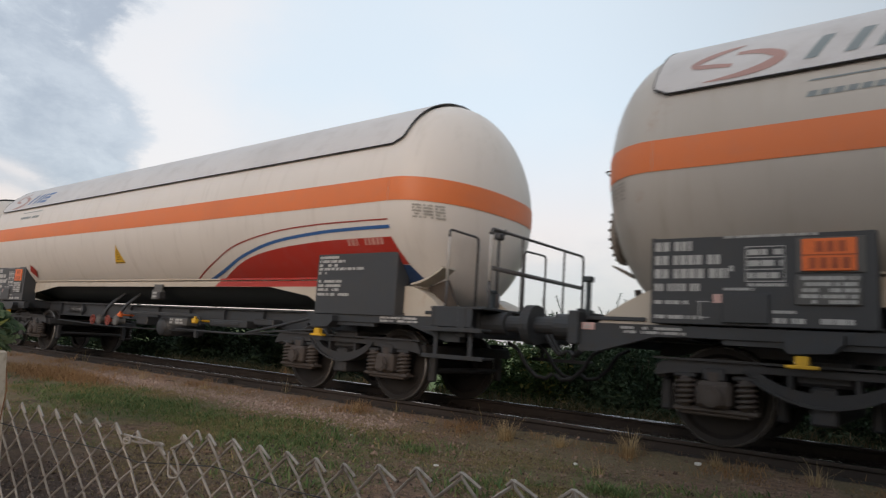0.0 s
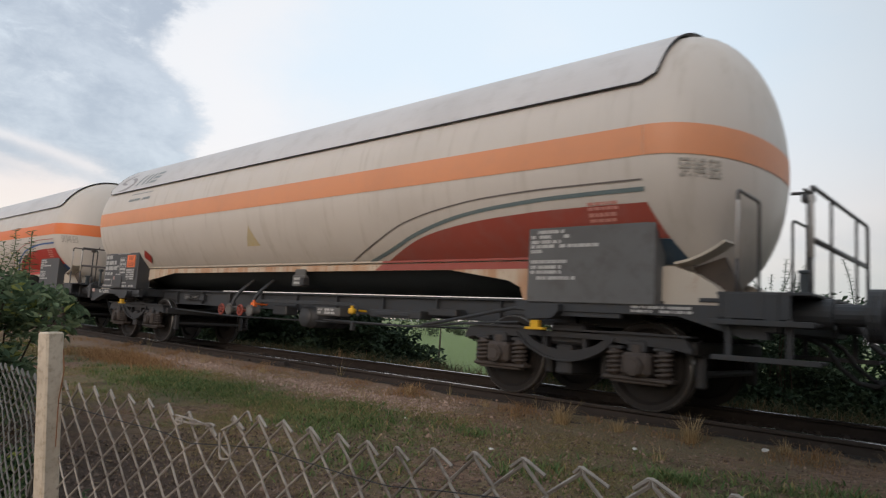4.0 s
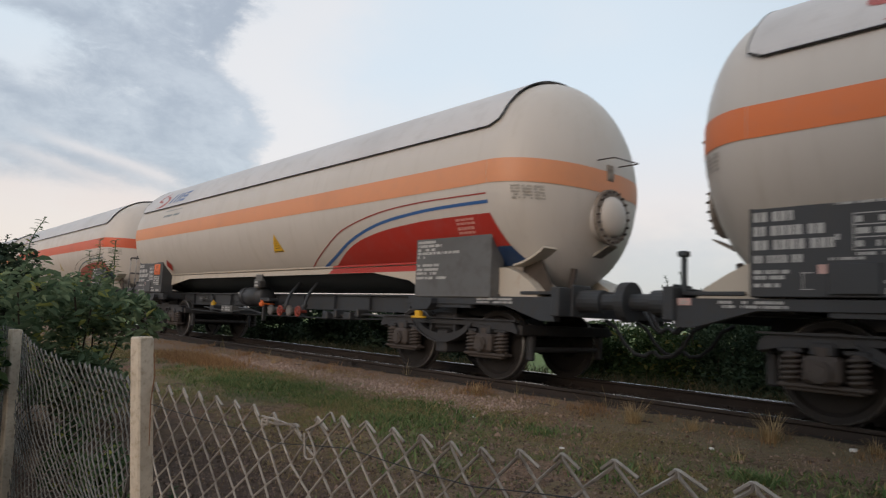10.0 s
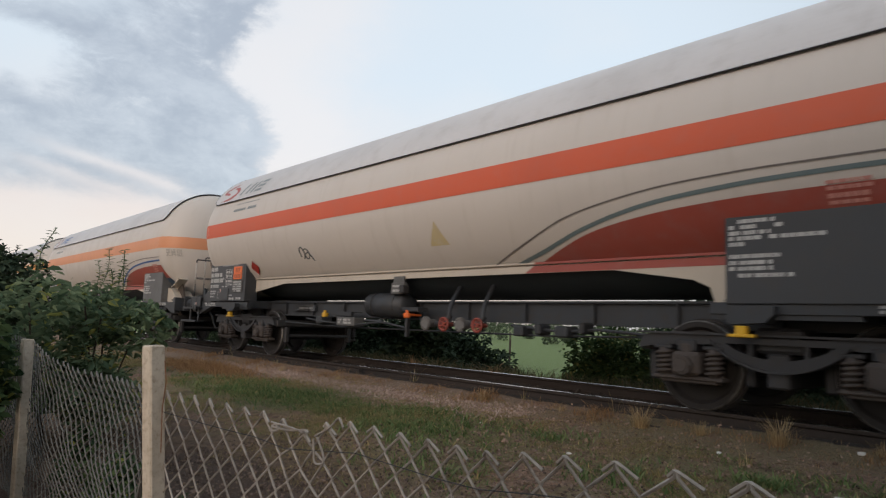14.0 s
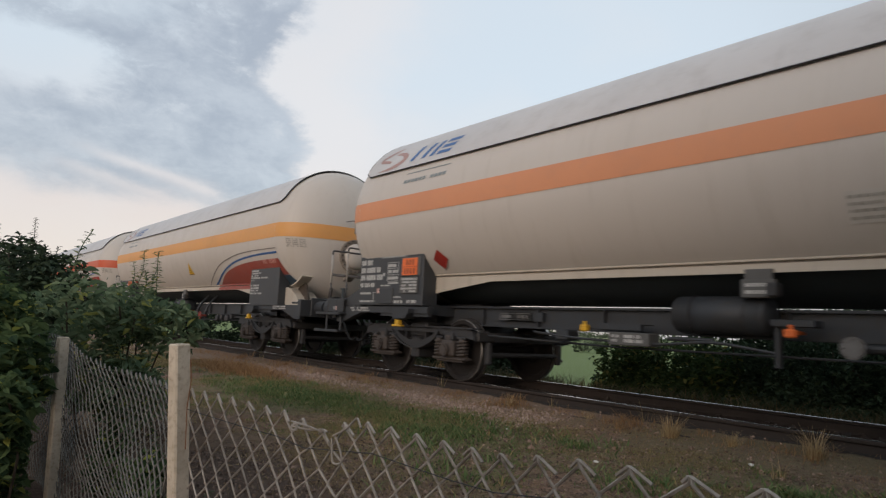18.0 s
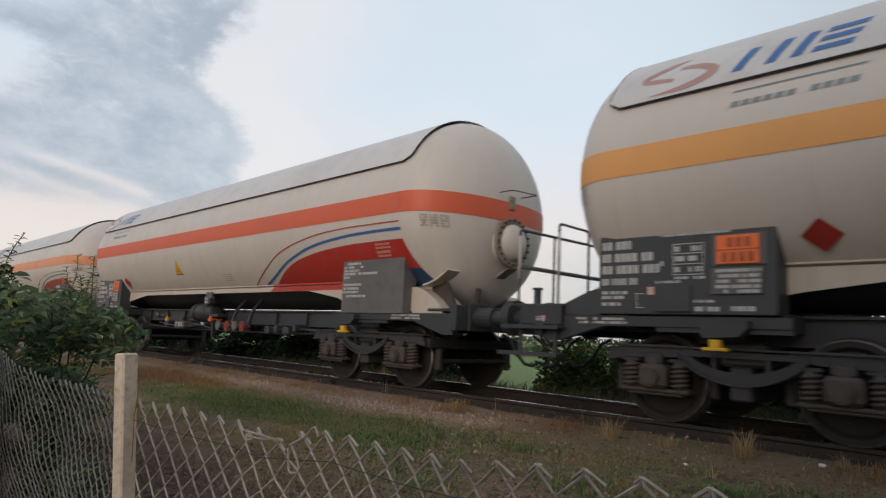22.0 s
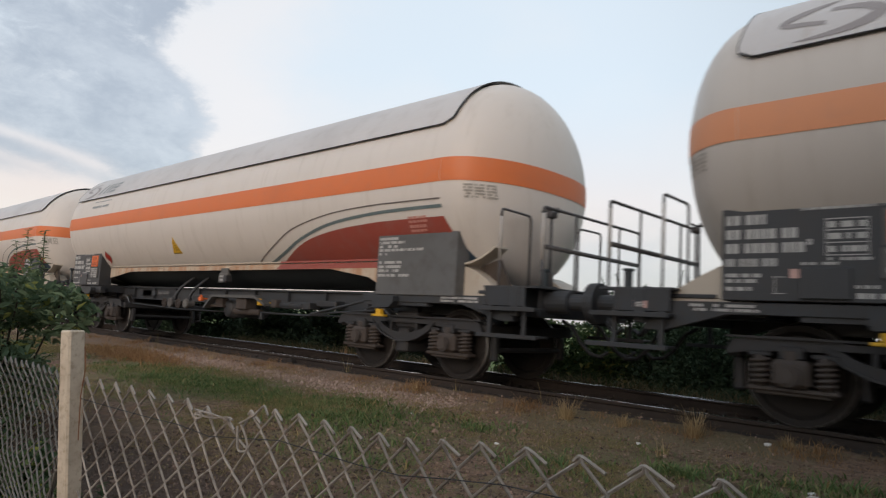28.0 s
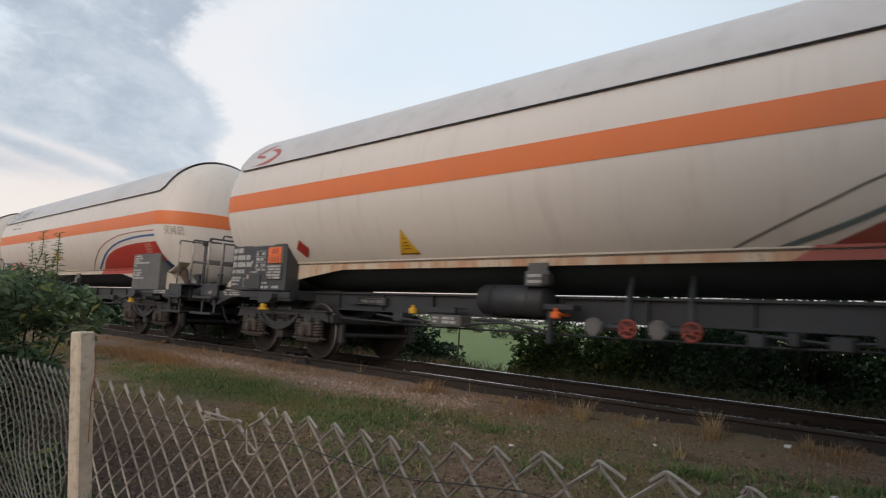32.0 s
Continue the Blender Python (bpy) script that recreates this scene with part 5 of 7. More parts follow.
def tank_wagon(index, spec):
    words = "%s gas tank wagon with %s band and %s swoosh" % (WORDS[spec["tank"]], {"orange": "orange", "pale": "pale orange", "red": "red-orange", "yellow": "yellow-orange"}[spec["band"]], spec["swoosh"])
    w = thing("tank_wagon", words, "tank wagon", "wagons of the train", place=pose(0, TRACK, 0))

    def shared(key, make):
        if key not in CACHE:
            CACHE[key] = make()
        return CACHE[key]

    tank = part("tank", shared("tank:" + spec["tank"], lambda: tank_mesh(TANKS[spec["tank"]])), None, w)
    shift = 0.0 if spec["platform"] == "rear" else -0.13     # the tank lies towards its manhole end
    ext = spec.get("long", 0.0)      # how far a tank reaches beyond the rest at its front
    grow = pose(ext / 2, 0, 0) @ Matrix.Scale(1 + ext / 15.2, 4, (1, 0, 0))
    tank.matrix_basis = pose(shift, 0, 0) @ grow
    part("waist_band", shared("band:" + spec["band"], lambda: band_mesh(STRIPES[spec["band"]])), None, tank, "painted waist band")
    sw, ln = spec["swoosh"], spec.get("lines", spec["swoosh"])
    fl = spec.get("flat", 0.95)
    top = 1.57 + 0.605 * fl
    part("red_swoosh", shared("swoosh:%s%s" % (sw, fl), lambda: shell_patch("red_swoosh", red_curve(fl), SWOOSH[sw])), None, tank, "curved red painted field")
    part("broad_line", shared("broad:%s%s" % (ln, fl), lambda: shell_patch("broad_line", line_curve(BLUE_LINE, 0.042, fl), BLUES[ln], 0.006, 2)), None, tank, "curved blue line")
    part("thin_line", shared("thin:%s%s" % (sw, fl), lambda: shell_patch("thin_line", line_curve(THIN_LINE, 0.018, fl), THINS[sw], 0.006, 1)), None, tank, "curved thin line")
    part("red_tail", shared("tail:%s%s" % (sw, fl), lambda: dome_patch("red_tail", SWOOSH[sw], 1.74, top, lambda v: 6.775, lambda v: 6.785 + 0.15 * (1 - v))), None, tank, "red painted field running on over the dome")
    part("blue_patch", shared("blue:" + sw, lambda: dome_patch("blue_patch", DARK_BLUE[sw], 1.50, 1.735, lambda v: 6.60, lambda v: 6.94 + 0.12 * (1 - v))), None, tank, "dark blue painted patch below the red")
    part("seam_flange", cached("seam_flange", seam_rib, M_SADDLE), None, tank)
    part("red_foot", cached("red_foot:" + sw, red_foot, SWOOSH[sw]), None, tank, "red paint running down over the seam flange")
    if spec.get("notice"):
        x, z, wide, high = spec["notice"]
        part("notice", shared("notice:%d" % index, lambda: shell_patch("notice", lambda u: (x + wide * u, z, z + high), M_NOTICE, 0.004, 4, 2)), None, tank, "pale worn notice")
        tagged(part("notice_print", cached("notice_print:%d" % index, lambda: notice_print(x, z, wide, high), M_FAINT_INK), None, tank, "faint grey printed bars"), kind="stuff")
    part("dark_underside", cached("dark_underside", belly, M_BLACK, True), None, tank, "black underside, coating and deep shade in one colour")
    for side in (-1, 1):
        rusty = index in (0, 2, 9, 10, 11)
        part("saddle_sheet", cached("saddle:%d%d" % (side, rusty), lambda: saddle(side), M_SADDLE_RUST if rusty else M_SADDLE), None, w, "rust-streaked cream saddle sheet" if rusty else "stained cream saddle sheet")
    sh = spec.get("shield", "sound")
    shield = part("sun_shield", shared("shield:" + sh, lambda: shield_mesh(SHIELDS[sh])), None, w, "light grey sheet-metal sun shield")
    shield.matrix_basis = pose(shift, 0, 0) @ grow
    part("shadow_edging", cached("shadow_edging", shield_edge, M_SEAM), None, shield, "dark line for the shadow gap under the rim")
    part("emblem", shared("emblem:" + spec["emblem"], lambda: raw_mesh("emblem", *ring_mark(), EMBLEMS[spec["emblem"]])), None, shield, "round emblem of two strokes").matrix_basis = pose(spec.get("emblem_x", 0.0), 0, 0)
    if spec["letters"]:
        part("lettering", shared("lettering:" + spec["letters"], lambda: raw_mesh("lettering", *slanted_marks(), LETTERS[spec["letters"]])), None, shield, "slanted painted blocks").matrix_basis = pose(spec.get("emblem_x", 0.0), 0, 0)
        part("small_lettering", shared("sub:" + spec["letters"], lambda: raw_mesh("small_lettering", *sub_marks(), LETTERS["grey"])), None, tank, "small painted blocks under a rule").matrix_basis = pose(spec.get("emblem_x", 0.0), 0, 0)
    if spec["triangle"] is not None:
        x0, faint = spec["triangle"], spec.get("faint")
        key = "triangle:%s%s%s" % (x0, faint, spec.get("tri_z"))
        mat = M_YELLOW if not faint else M_YELLOW_FAINT
        part("warning_triangle", shared(key, lambda: shell_patch("warning_triangle", lambda u: (x0 - 0.2 + 0.4 * u, spec.get("tri_z", 1.89), spec.get("tri_z", 1.89) + 0.005 + 0.33 * (1 - abs(2 * u - 1))), mat, 0.006, 3, 8)), None, tank, "yellow warning triangle")
        if not faint:
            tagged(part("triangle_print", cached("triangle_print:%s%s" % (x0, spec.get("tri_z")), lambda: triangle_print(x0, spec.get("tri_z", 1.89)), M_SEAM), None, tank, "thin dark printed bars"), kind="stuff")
    part("hazard_diamond", shared("diamond", lambda: shell_patch("hazard_diamond", lambda u: (-4.995 + 0.33 * u, 1.785 - 0.135 * (1 - abs(2 * u - 1)) + 0.01, 1.805 + 0.135 * (1 - abs(2 * u - 1))), M_RED, 0.02, 3, 8)), None, tank, "red hazard diamond plate").matrix_basis = pose(0.03 - shift, 0, 0)
    if spec.get("scrawl"):
        part("scrawl", cached("scrawl", scrawl, M_BLACK), None, tank, "black sprayed scrawl")
    # boards
    b = part("rear_board", cached("rear_board", lambda: box(bmesh.new(), -7.195, -5.37, -1.275, -0.98, 1.10, 1.93, 0.008), M_BOARD), None, w, "slate grey data board with white stencilled marks")
    b.matrix_basis = pose(0.215, 0, 0)
    tagged(part("markings", cached("rear_marks:%d" % (index % 4), lambda: rear_markings(index % 4), M_WHITE), None, b, "white stencilled bars"), kind="stuff")
    part("number_plate", cached("number_plate", lambda: box(bmesh.new(), -5.905, -5.51, -1.305, -1.285, 1.575, 1.848, 0.006), M_ORANGE), None, b, "orange hazard number plate")
    tagged(part("plate_print", cached("plate_figures", plate_figures, M_ORANGE_DARK), None, b, "dark bars and dividing line"), kind="stuff")
    part("plate_holder", cached("plate_holder", lambda: box(bmesh.new(), -5.945, -5.45, -1.287, -1.276, 1.562, 1.862, 0.004), M_BOARD_PALE), None, b)
    pp = part("print_panel", cached("print_panel", lambda: box(bmesh.new(), -5.955, -5.485, -1.300, -1.276, 1.292, 1.545, 0.006), M_BOARD_PALE), None, b, "pale grey panel of small print")
    tagged(part("panel_print", cached("panel_print", sign_print, M_WHITE), None, pp, "white stencilled bars"), kind="stuff")
    part("small_hatch", cached("small_hatch", lambda: box(bmesh.new(), -6.545, -6.155, -1.30, -1.276, 1.12, 1.39, 0.012), M_BOARD), None, b)
    part("small_label", cached("small_label", lambda: box(bmesh.new(), -6.62, -6.53, -1.281, -1.276, 1.30, 1.38), M_LABEL), None, b, "small white and red label")
    f = part("front_board", cached("front_board:%d" % (index % 2), lambda: box(bmesh.new(), 5.58, 7.08, -1.275, -1.02, 1.07, 1.90, 0.008), M_BOARD if index % 2 else M_BOARD_GREY), None, w, "grey equipment box with white stencilled rows")
    f.matrix_basis = pose(-0.37 + max(ext, 0.0), 0, 0)
    tagged(part("markings", cached("front_marks:%d" % (index % 3), lambda: front_markings(index % 3), M_WHITE), None, f, "white stencilled bars"), kind="stuff")
    bk = spec.get("badge", "block")
    tagged(part("badge", cached("badge:" + bk, lambda: badge(bk), M_BADGE), None, tank, "pale printed panel"), kind="stuff")
    # running gear and frame
    for n, x in enumerate((-BOGIE, BOGIE)):
        bogie(w, x, index * 2 + n)
        j = part("jack_bracket", cached("jack_bracket:%d" % n, lambda: jack_bracket((-5.69, 5.38)[n]), M_STEEL), None, w)
        part("jack_pad", cached("jack_pad:%d" % n, lambda: jack_pad((-5.69, 5.38)[n]), M_YELLOW), None, j, "yellow lifting pad")
    for side in (-1, 1):
        part("frame_beam", cached("frame_beam:%d" % side, lambda: frame_beam(side), M_STEEL), None, w)
    for i in range(-4, 5):
        part("cross_member", cached("cross_member", cross_beam, M_BLACK), None, w).matrix_basis = pose(i * 1.35, 0, 0)
    tagged(part("sill_markings", cached("sill_markings", lambda: sill_markings(3), M_WHITE), None, w, "white stencilled bars"), kind="stuff")
    for s in (-1, 1):
        e = part("end_frame", cached("end_frame:%d" % s, lambda: end_frame(s), M_STEEL), None, w, "dark grey end sills and headstock")
        e.matrix_basis = pose(-s * 0.417 + (ext if s > 0 else 0.0), 0, 0)
        for side in (-1, 1):
            part("saddle_cradle", cached("saddle_cradle:%d%d" % (s, side), lambda: saddle_end(s, side), M_SADDLE), None, w).matrix_basis = pose(-s * 0.37 + (ext if s > 0 else 0.0), 0, 0)
            if s < 0 and 4 <= index <= 8:
                part("end_shoulder", cached("end_shoulder:%d" % side, lambda: shoulder(side), M_BOARD), None, w, "slate grey sloping end plate")
            if side < 0 < s:
                part("dome_web", cached("dome_web:%d%d" % (s, side), lambda: dome_web(s, side), M_DOME_SHADE), None, w, "grimy brown web plate").matrix_basis = pose(-s * 0.37 + ext, 0, 0)
            if side < 0 < s:
                part("dome_lug", cached("dome_lug:%d%d" % (s, side), lambda: lug(s, side), M_SADDLE), None, tank).matrix_basis = pose(-s * 0.37, 0, 0)
        for y in (-0.875, 0.875):
            o = part("buffer", cached("buffer:%d" % s, lambda: buffer_mesh(s), M_STEEL, False), None, w)
            o.matrix_basis = pose(-s * 0.417, y, 0)
        part("screw_coupling", cached("screw_coupling:%d" % s, lambda: coupling(s), M_BOGIE, True), None, e)
        for y in (-0.35, 0.35):
            o = part("brake_hose", cached("brake_hose:%d:%s" % (s, y), lambda: hose(s, y), M_HOSE, True), None, e)
        if (spec["platform"] == "front") == (s > 0):
            d = part("platform", cached("platform:%d" % s, lambda: platform_deck(s), M_STEEL), None, w, "brakeman's end platform")
            d.matrix_basis = pose(-s * 0.417 + (ext - 0.13 if s > 0 else 0.0), 0, 0)
            part("railing", cached("railing:%d" % s, lambda: railing(s), M_RAILING, True), None, d, "dark pipe railing")
            part("rail_post", cached("rail_post:%d" % s, lambda: rail_post(s), M_RAILING_PALE, True), None, d, "pale end post with the sky's glare in its colour")
            part("hand_crank", cached("hand_crank:%d" % s, lambda: hand_crank(s), M_RAILING, True), None, d)
            part("socket_post", cached("socket_post:%d" % s, lambda: socket_post(s), M_BLACK), None, d)
            for side in (-1, 1):
                g = part("grab_rail", cached("grab_rail:%d%d" % (s, side), lambda: grab_loop(s, side), M_RAILING, True), None, d)
                if side < 0:
                    tagged(g, "dark hooped grab rail with a worn pale leg")
                    part("rail_leg", cached("rail_leg:%d" % s, lambda: grab_leg(s), M_RAILING_PALE, True), None, d, "worn pale leg of the grab rail")
                part("step_ladder", cached("step_ladder:%d%d" % (s, side), lambda: step_ladder(s, side), M_STEEL), None, d)
        else:
            if s < 0:
                part("lamp_post", cached("lamp_post:%d" % s, lambda: lamp_socket(s), M_BLACK, False), None, e, "dark lamp socket on the headstock")
            mh = part("manhole", cached("manhole:%d%s" % (s, spec["tank"]), lambda: manhole(s), TANKS[spec["tank"]], True), None, w, "round bolted manhole cover")
            mh.matrix_basis = pose(shift + (ext if s > 0 else 0.0), 0, 0)
            part("flange", cached("flange:%d" % s, lambda: manhole_flange(s), M_FLANGE), None, mh, "dirty bolting flange")
            for i in range(20):
                a = 2 * math.pi * i / 20
                part("bolt", cached("bolt:%d" % s, lambda: manhole_bolt(s), M_BOX), None, mh).matrix_basis = pose(s * (STRAIGHT + DOME + 0.075), 0.335 * math.cos(a), 2.20 + 0.335 * math.sin(a))
            part("lifting_eye", cached("lifting_eye:%d" % s, lambda: lifting_eye(s), M_FLANGE), None, tank)
            part("lamp_iron", cached("lamp_iron:%d" % s, lambda: lamp_iron(s), M_BOX), None, tank)
            part("drip_flap", cached("drip_flap:%d" % s, lambda: drip_flap(s), M_FLANGE), None, tank, "small tan metal flap")
            part("vent_stub", cached("vent_stub:%d" % s, lambda: vent_stub(s), M_BOX), None, tank)
        if s < 0:
            lb = part("label_plate", cached("label_plate", label_plate, M_LABEL), None, w, "small pale pinkish consignment label")
            lb.matrix_basis = pose(-7.76, -1.2945, 1.04) if spec["platform"] == "rear" else pose(-7.62, -1.255, 1.05)
            tagged(part("label_print", cached("label_print", label_print, M_WHITE), None, lb, "pale printed bars"), kind="stuff")
        tagged(part("dome_label", cached("dome_label:%d" % s, lambda: dome_label(s), M_FAINT_INK), None, tank, "faint grey printed bars"), kind="stuff")
    m = 1 if spec["platform"] == "rear" else -1
    res = part("brake_reservoir", cached("brake_reservoir:%d" % m, lambda: underslung(m), M_STEEL, True), None, w, "dark cylindrical air reservoir")
    for k in (0, 1):
        part("strap", cached("strap:%d%d" % (m, k), lambda: reservoir_strap(m, k), M_BOGIE), None, res)
    part("brake_gear", cached("brake_gear:%d" % m, lambda: gear_box(m), M_STEEL), None, w)
    if spec.get("grimy"):
        yoke = part("brake_yoke", cached("brake_yoke", brake_yoke, M_BOARD_PALE), None, w, "bent grey flat-iron yoke")
        part("linkage", cached("yoke_linkage", yoke_linkage, M_BOX), None, yoke, "rusty brake linkage")
    else:
        rb = part("relay_box", cached("relay_box:%d" % m, lambda: relay_box(m), M_BOARD_PALE), None, w, "pale grey printed brake box")
        tagged(part("stencil_print", cached("relay_marks:%d" % m, lambda: relay_marks(m), M_WHITE), None, rb, "white stencilled bars"), kind="stuff")
    for x, wheel in (((0.74, 1.15), (1.47, 1.82)) if m > 0 else ((-0.62, -0.90), (-1.31, -1.54))):
        op = part("outlet_pipe", cached("outlet_pipe:%d%s" % (m, x), lambda: outlet_pipe(m, x, wheel), M_STEEL, False), None, w, "filling pipe dropping from the tank")
        part("end_flange", cached("end_flange:%s" % x, lambda: pipe_flange(x), M_PIPE), None, op, "pale grey bolted flange")
        grime = bool(spec.get("grimy"))
        part("valve_handle", cached("valve_handle:%s%d" % (wheel, grime), lambda: red_valve(wheel), M_BOX if grime else M_VALVE), None, op, "grimy valve hand wheel" if grime else "red valve hand wheel")
    px = -0.28 if m > 0 else 0.40
    lp = part("load_plate", cached("load_plate:%d" % m, lambda: changeover_plate(px), M_BOARD_PALE), None, w, "grey changeover plate hung below the tank")
    part("lever_box", cached("lever_box:%d" % m, lambda: box(bmesh.new(), px + 0.27, px + 0.37, -1.13, -1.0, 1.23, 1.36, 0.012), M_BOGIE), None, lp)
    tagged(part("stencil_print", cached("plate_marks:%d" % m, lambda: load_marks(px), M_WHITE), None, lp, "white stencilled bars"), kind="stuff")
    fk = 2 if spec.get("grimy") else index % 2
    tagged(part("frame_print", cached("frame_marks:%d" % fk, lambda: frame_marks(fk), M_DULL_PRINT), None, w, "white outlined stencil on the frame"), kind="stuff")
    ox, yx = (0.21, -2.14) if m > 0 else (-0.13 if spec.get("grimy") else -0.62, 2.02)
    part("orange_handle", cached("orange_handle:%s" % ox, lambda: brake_handle(ox, 0.90), M_ORANGE), None, w, "orange brake handle")
    part("yellow_handle", cached("yellow_handle:%d" % m, lambda: brake_handle(yx, 0.875), M_YELLOW), None, w, "yellow release handle")
    return w


def plate_figures():
    """Two rows of figures, as plain bars, and the line between them."""
    bm = bmesh.new()
    box(bm, -5.905, -5.51, -1.3075, -1.304, 1.704, 1.714)
    for z, xs in ((1.778, (-5.80, -5.72, -5.64)), (1.640, (-5.85, -5.77, -5.69, -5.61))):
        for x in xs:
            box(bm, x, x + 0.055, -1.307, -1.304, z - 0.045, z + 0.045)
    return bm


def changeover_plate(x):
    """A plate hung from the tank's foot on two hangers."""
    bm = bmesh.new()
    box(bm, x, x + 0.33, -1.08, -1.00, 1.22, 1.40, 0.010)
    box(bm, x + 0.03, x + 0.30, -1.06, -1.02, 1.38, 1.50, 0.006)
    return bm


def load_marks(x):
    bm, rng = bmesh.new(), random.Random(8)
    for z in (1.345, 1.275):
        word_bars(bm, x + 0.05, x + 0.26, z, 0.034, rng, -1.0815, 1.0)
    return bm


def brake_handle(x, z):
    """A short gripped lever: a block on a stub."""
    bm = bmesh.new()
    box(bm, x - 0.052, x + 0.052, -1.16, -1.08, z - 0.050, z + 0.03, 0.015)
    box(bm, x - 0.017, x + 0.017, -1.14, -1.10, z + 0.02, z + 0.07, 0.006)
    rod(bm, (x, -1.10, z), (x, -0.85, z), 0.018, 8)
    return bm


def frame_marks(kind):
    """Outlined print on the frame's web: one long box, or two short ones."""
    bm, rng = bmesh.new(), random.Random(31)
    for x0, x1 in (((-4.02, -3.74), (-3.70, -3.42)), ((-3.85, -3.24),), ((-3.07, -2.47),))[kind]:
        for a, b, za, zb in ((x0, x1, 0.942, 0.949), (x0, x1, 1.029, 1.036), (x0, x0 + 0.007, 0.942, 1.036), (x1 - 0.007, x1, 0.942, 1.036)):
            box(bm, a, b, -0.7035, -0.7015, za, zb)
        word_bars(bm, x0 + 0.04, x1 - 0.04, 0.989, 0.045, rng, -0.7025, 1.0)
    return bm


def badge(kind):
    """Pale print at the swoosh's upper end: one row of large marks, or a small block of rows."""
    bm, rng = bmesh.new(), random.Random(2)
    r = TANK_R + 0.008

    def mark(x0, x1, z0, z1):
        bm.faces.new([bm.verts.new((x, -math.sqrt(r * r - (z - TANK_Z) ** 2), z)) for x, z in ((x0, z0), (x1, z0), (x1, z1), (x0, z1))])

    if kind == "row":
        for x, w in ((5.98, 0.05), (6.05, 0.07), (6.14, 0.03), (6.30, 0.035), (6.36, 0.05), (6.43, 0.06), (6.51, 0.05), (6.58, 0.05)):
            mark(x, x + w, 1.985, 2.075)
    else:
        for z, h in ((2.095, 0.030), (2.045, 0.030), (1.985, 0.038), (1.930, 0.030)):
            x = 6.13
            while x < 6.42:
                w = rng.uniform(0.03, 0.08)
                mark(x, x + w, z - h / 2, z + h / 2)
                x += w + 0.012
    return bm


def scrawl():
    """A looping tag of spray paint."""
    bm = bmesh.new()
    for path in ([(-2.78, 1.92), (-2.80, 2.06), (-2.70, 2.10), (-2.62, 1.98), (-2.70, 1.88)], [(-2.66, 2.04), (-2.52, 2.06), (-2.46, 1.94), (-2.58, 1.86), (-2.66, 1.95), (-2.50, 2.00), (-2.38, 1.84)]):
        pts = [(x, -math.sqrt((TANK_R + 0.003) ** 2 - (z - TANK_Z) ** 2), z) for x, z in path]
        pipe(bm, rounded(pts, 0.06), 0.012, 5)
    return bm


M_FLANGE = plain("dirty_flange", (0.31, 0.27, 0.23), 0.7, 0.0, (0.08, 0.06, 0.05), 0.8, 14)
M_YELLOW_FAINT = plain("worn_yellow", (0.52, 0.42, 0.22), 0.6, 0.0, (0.5, 0.46, 0.38), 0.7, 12)
M_DOME_SHADE = plain("grimy_brown_plate", (0.075, 0.058, 0.046), 0.8, 0.0, (0.035, 0.028, 0.023), 0.8, 8)
M_HOSE = plain("black_rubber", (0.013, 0.014, 0.016), 0.7)
M_LABEL = plain("label_red_white", (0.62, 0.40, 0.36), 0.6)
M_BOARD_GREY = plain("weathered_board_grey", (0.115, 0.118, 0.12), 0.55, 0.0, (0.07, 0.066, 0.062), 0.6, 5)
M_BADGE = plain("pale_print", (0.58, 0.27, 0.23), 0.6)
M_NOTICE = plain("faded_notice", (0.60, 0.57, 0.53), 0.6, 0.0, (0.50, 0.47, 0.43), 0.5, 12)
M_FAINT_INK = plain("faint_print", (0.40, 0.38, 0.34), 0.6)

WAGONS = [tank_wagon(i, spec) for i, spec in enumerate(FLEET)]


# ---- the fence: concrete posts and old chain link along y = 0.9 ----
def fence_top(x):
    """Height of the sagging top edge of the chain link."""
    knots = [(-12.0, 0.53), (-7.4, 0.575), (-5.0, 0.575), (-4.35, 0.52), (-3.7, 0.485), (-3.0, 0.505), (-2.55, 0.508), (-2.2, 0.510), (-1.9, 0.500), (-1.5, 0.517), (-1.1, 0.515), (-0.95, 0.530), (-0.7, 0.560), (-0.3, 0.578), (0.5, 0.57), (2.5, 0.58)]
    return along(knots, x) - 0.040 * math.exp(-((x + 1.735) / 0.085) ** 2)


def fence_y(x):
    return 0.86 + 0.16 * max(0.0, min(1.0, (x + 2.6) / 1.4)) + 0.02 * math.sin(3.1 * x) - 0.05 * max(0.0, min(1.0, (x + 0.9) / 1.2))


def post_mesh():
    bm = bmesh.new()
    box(bm, -0.029, 0.029, -0.029, 0.029, -0.55, 1.20, 0.006)
    for v in bm.verts:
        n = noise.noise_vector(v.co * 9) * 0.003
        v.co += n
    return bm


MESH_ROW = 0.0525


def mesh_node(x, row):
    """Where two neighbouring wires hook into each other; the mesh leans over as it goes down, and is slumped beyond the post."""
    d = noise.noise_vector((x * 2.3, row * 0.31, 4.0)) * (0.004 + 0.0006 * row) + noise.noise_vector((x * 9.0, row * 0.9, 9.0)) * 0.004
    pitch, lean = MESH_ROW, -0.0105
    if x < -2.62:
        d += noise.noise_vector((x * 3.6, row * 0.25, 1.0)) * 0.012 + noise.noise_vector((x * 13.0, row * 0.8, 3.0)) * 0.006
        pitch, lean = 0.031, 0.0
    return Vector((x + 0.008 + d.x + lean * row, fence_y(x) + 0.6 * d.y + 0.012 * math.sin(row * 0.35), fence_top(x) - row * pitch + 0.7 * d.z))


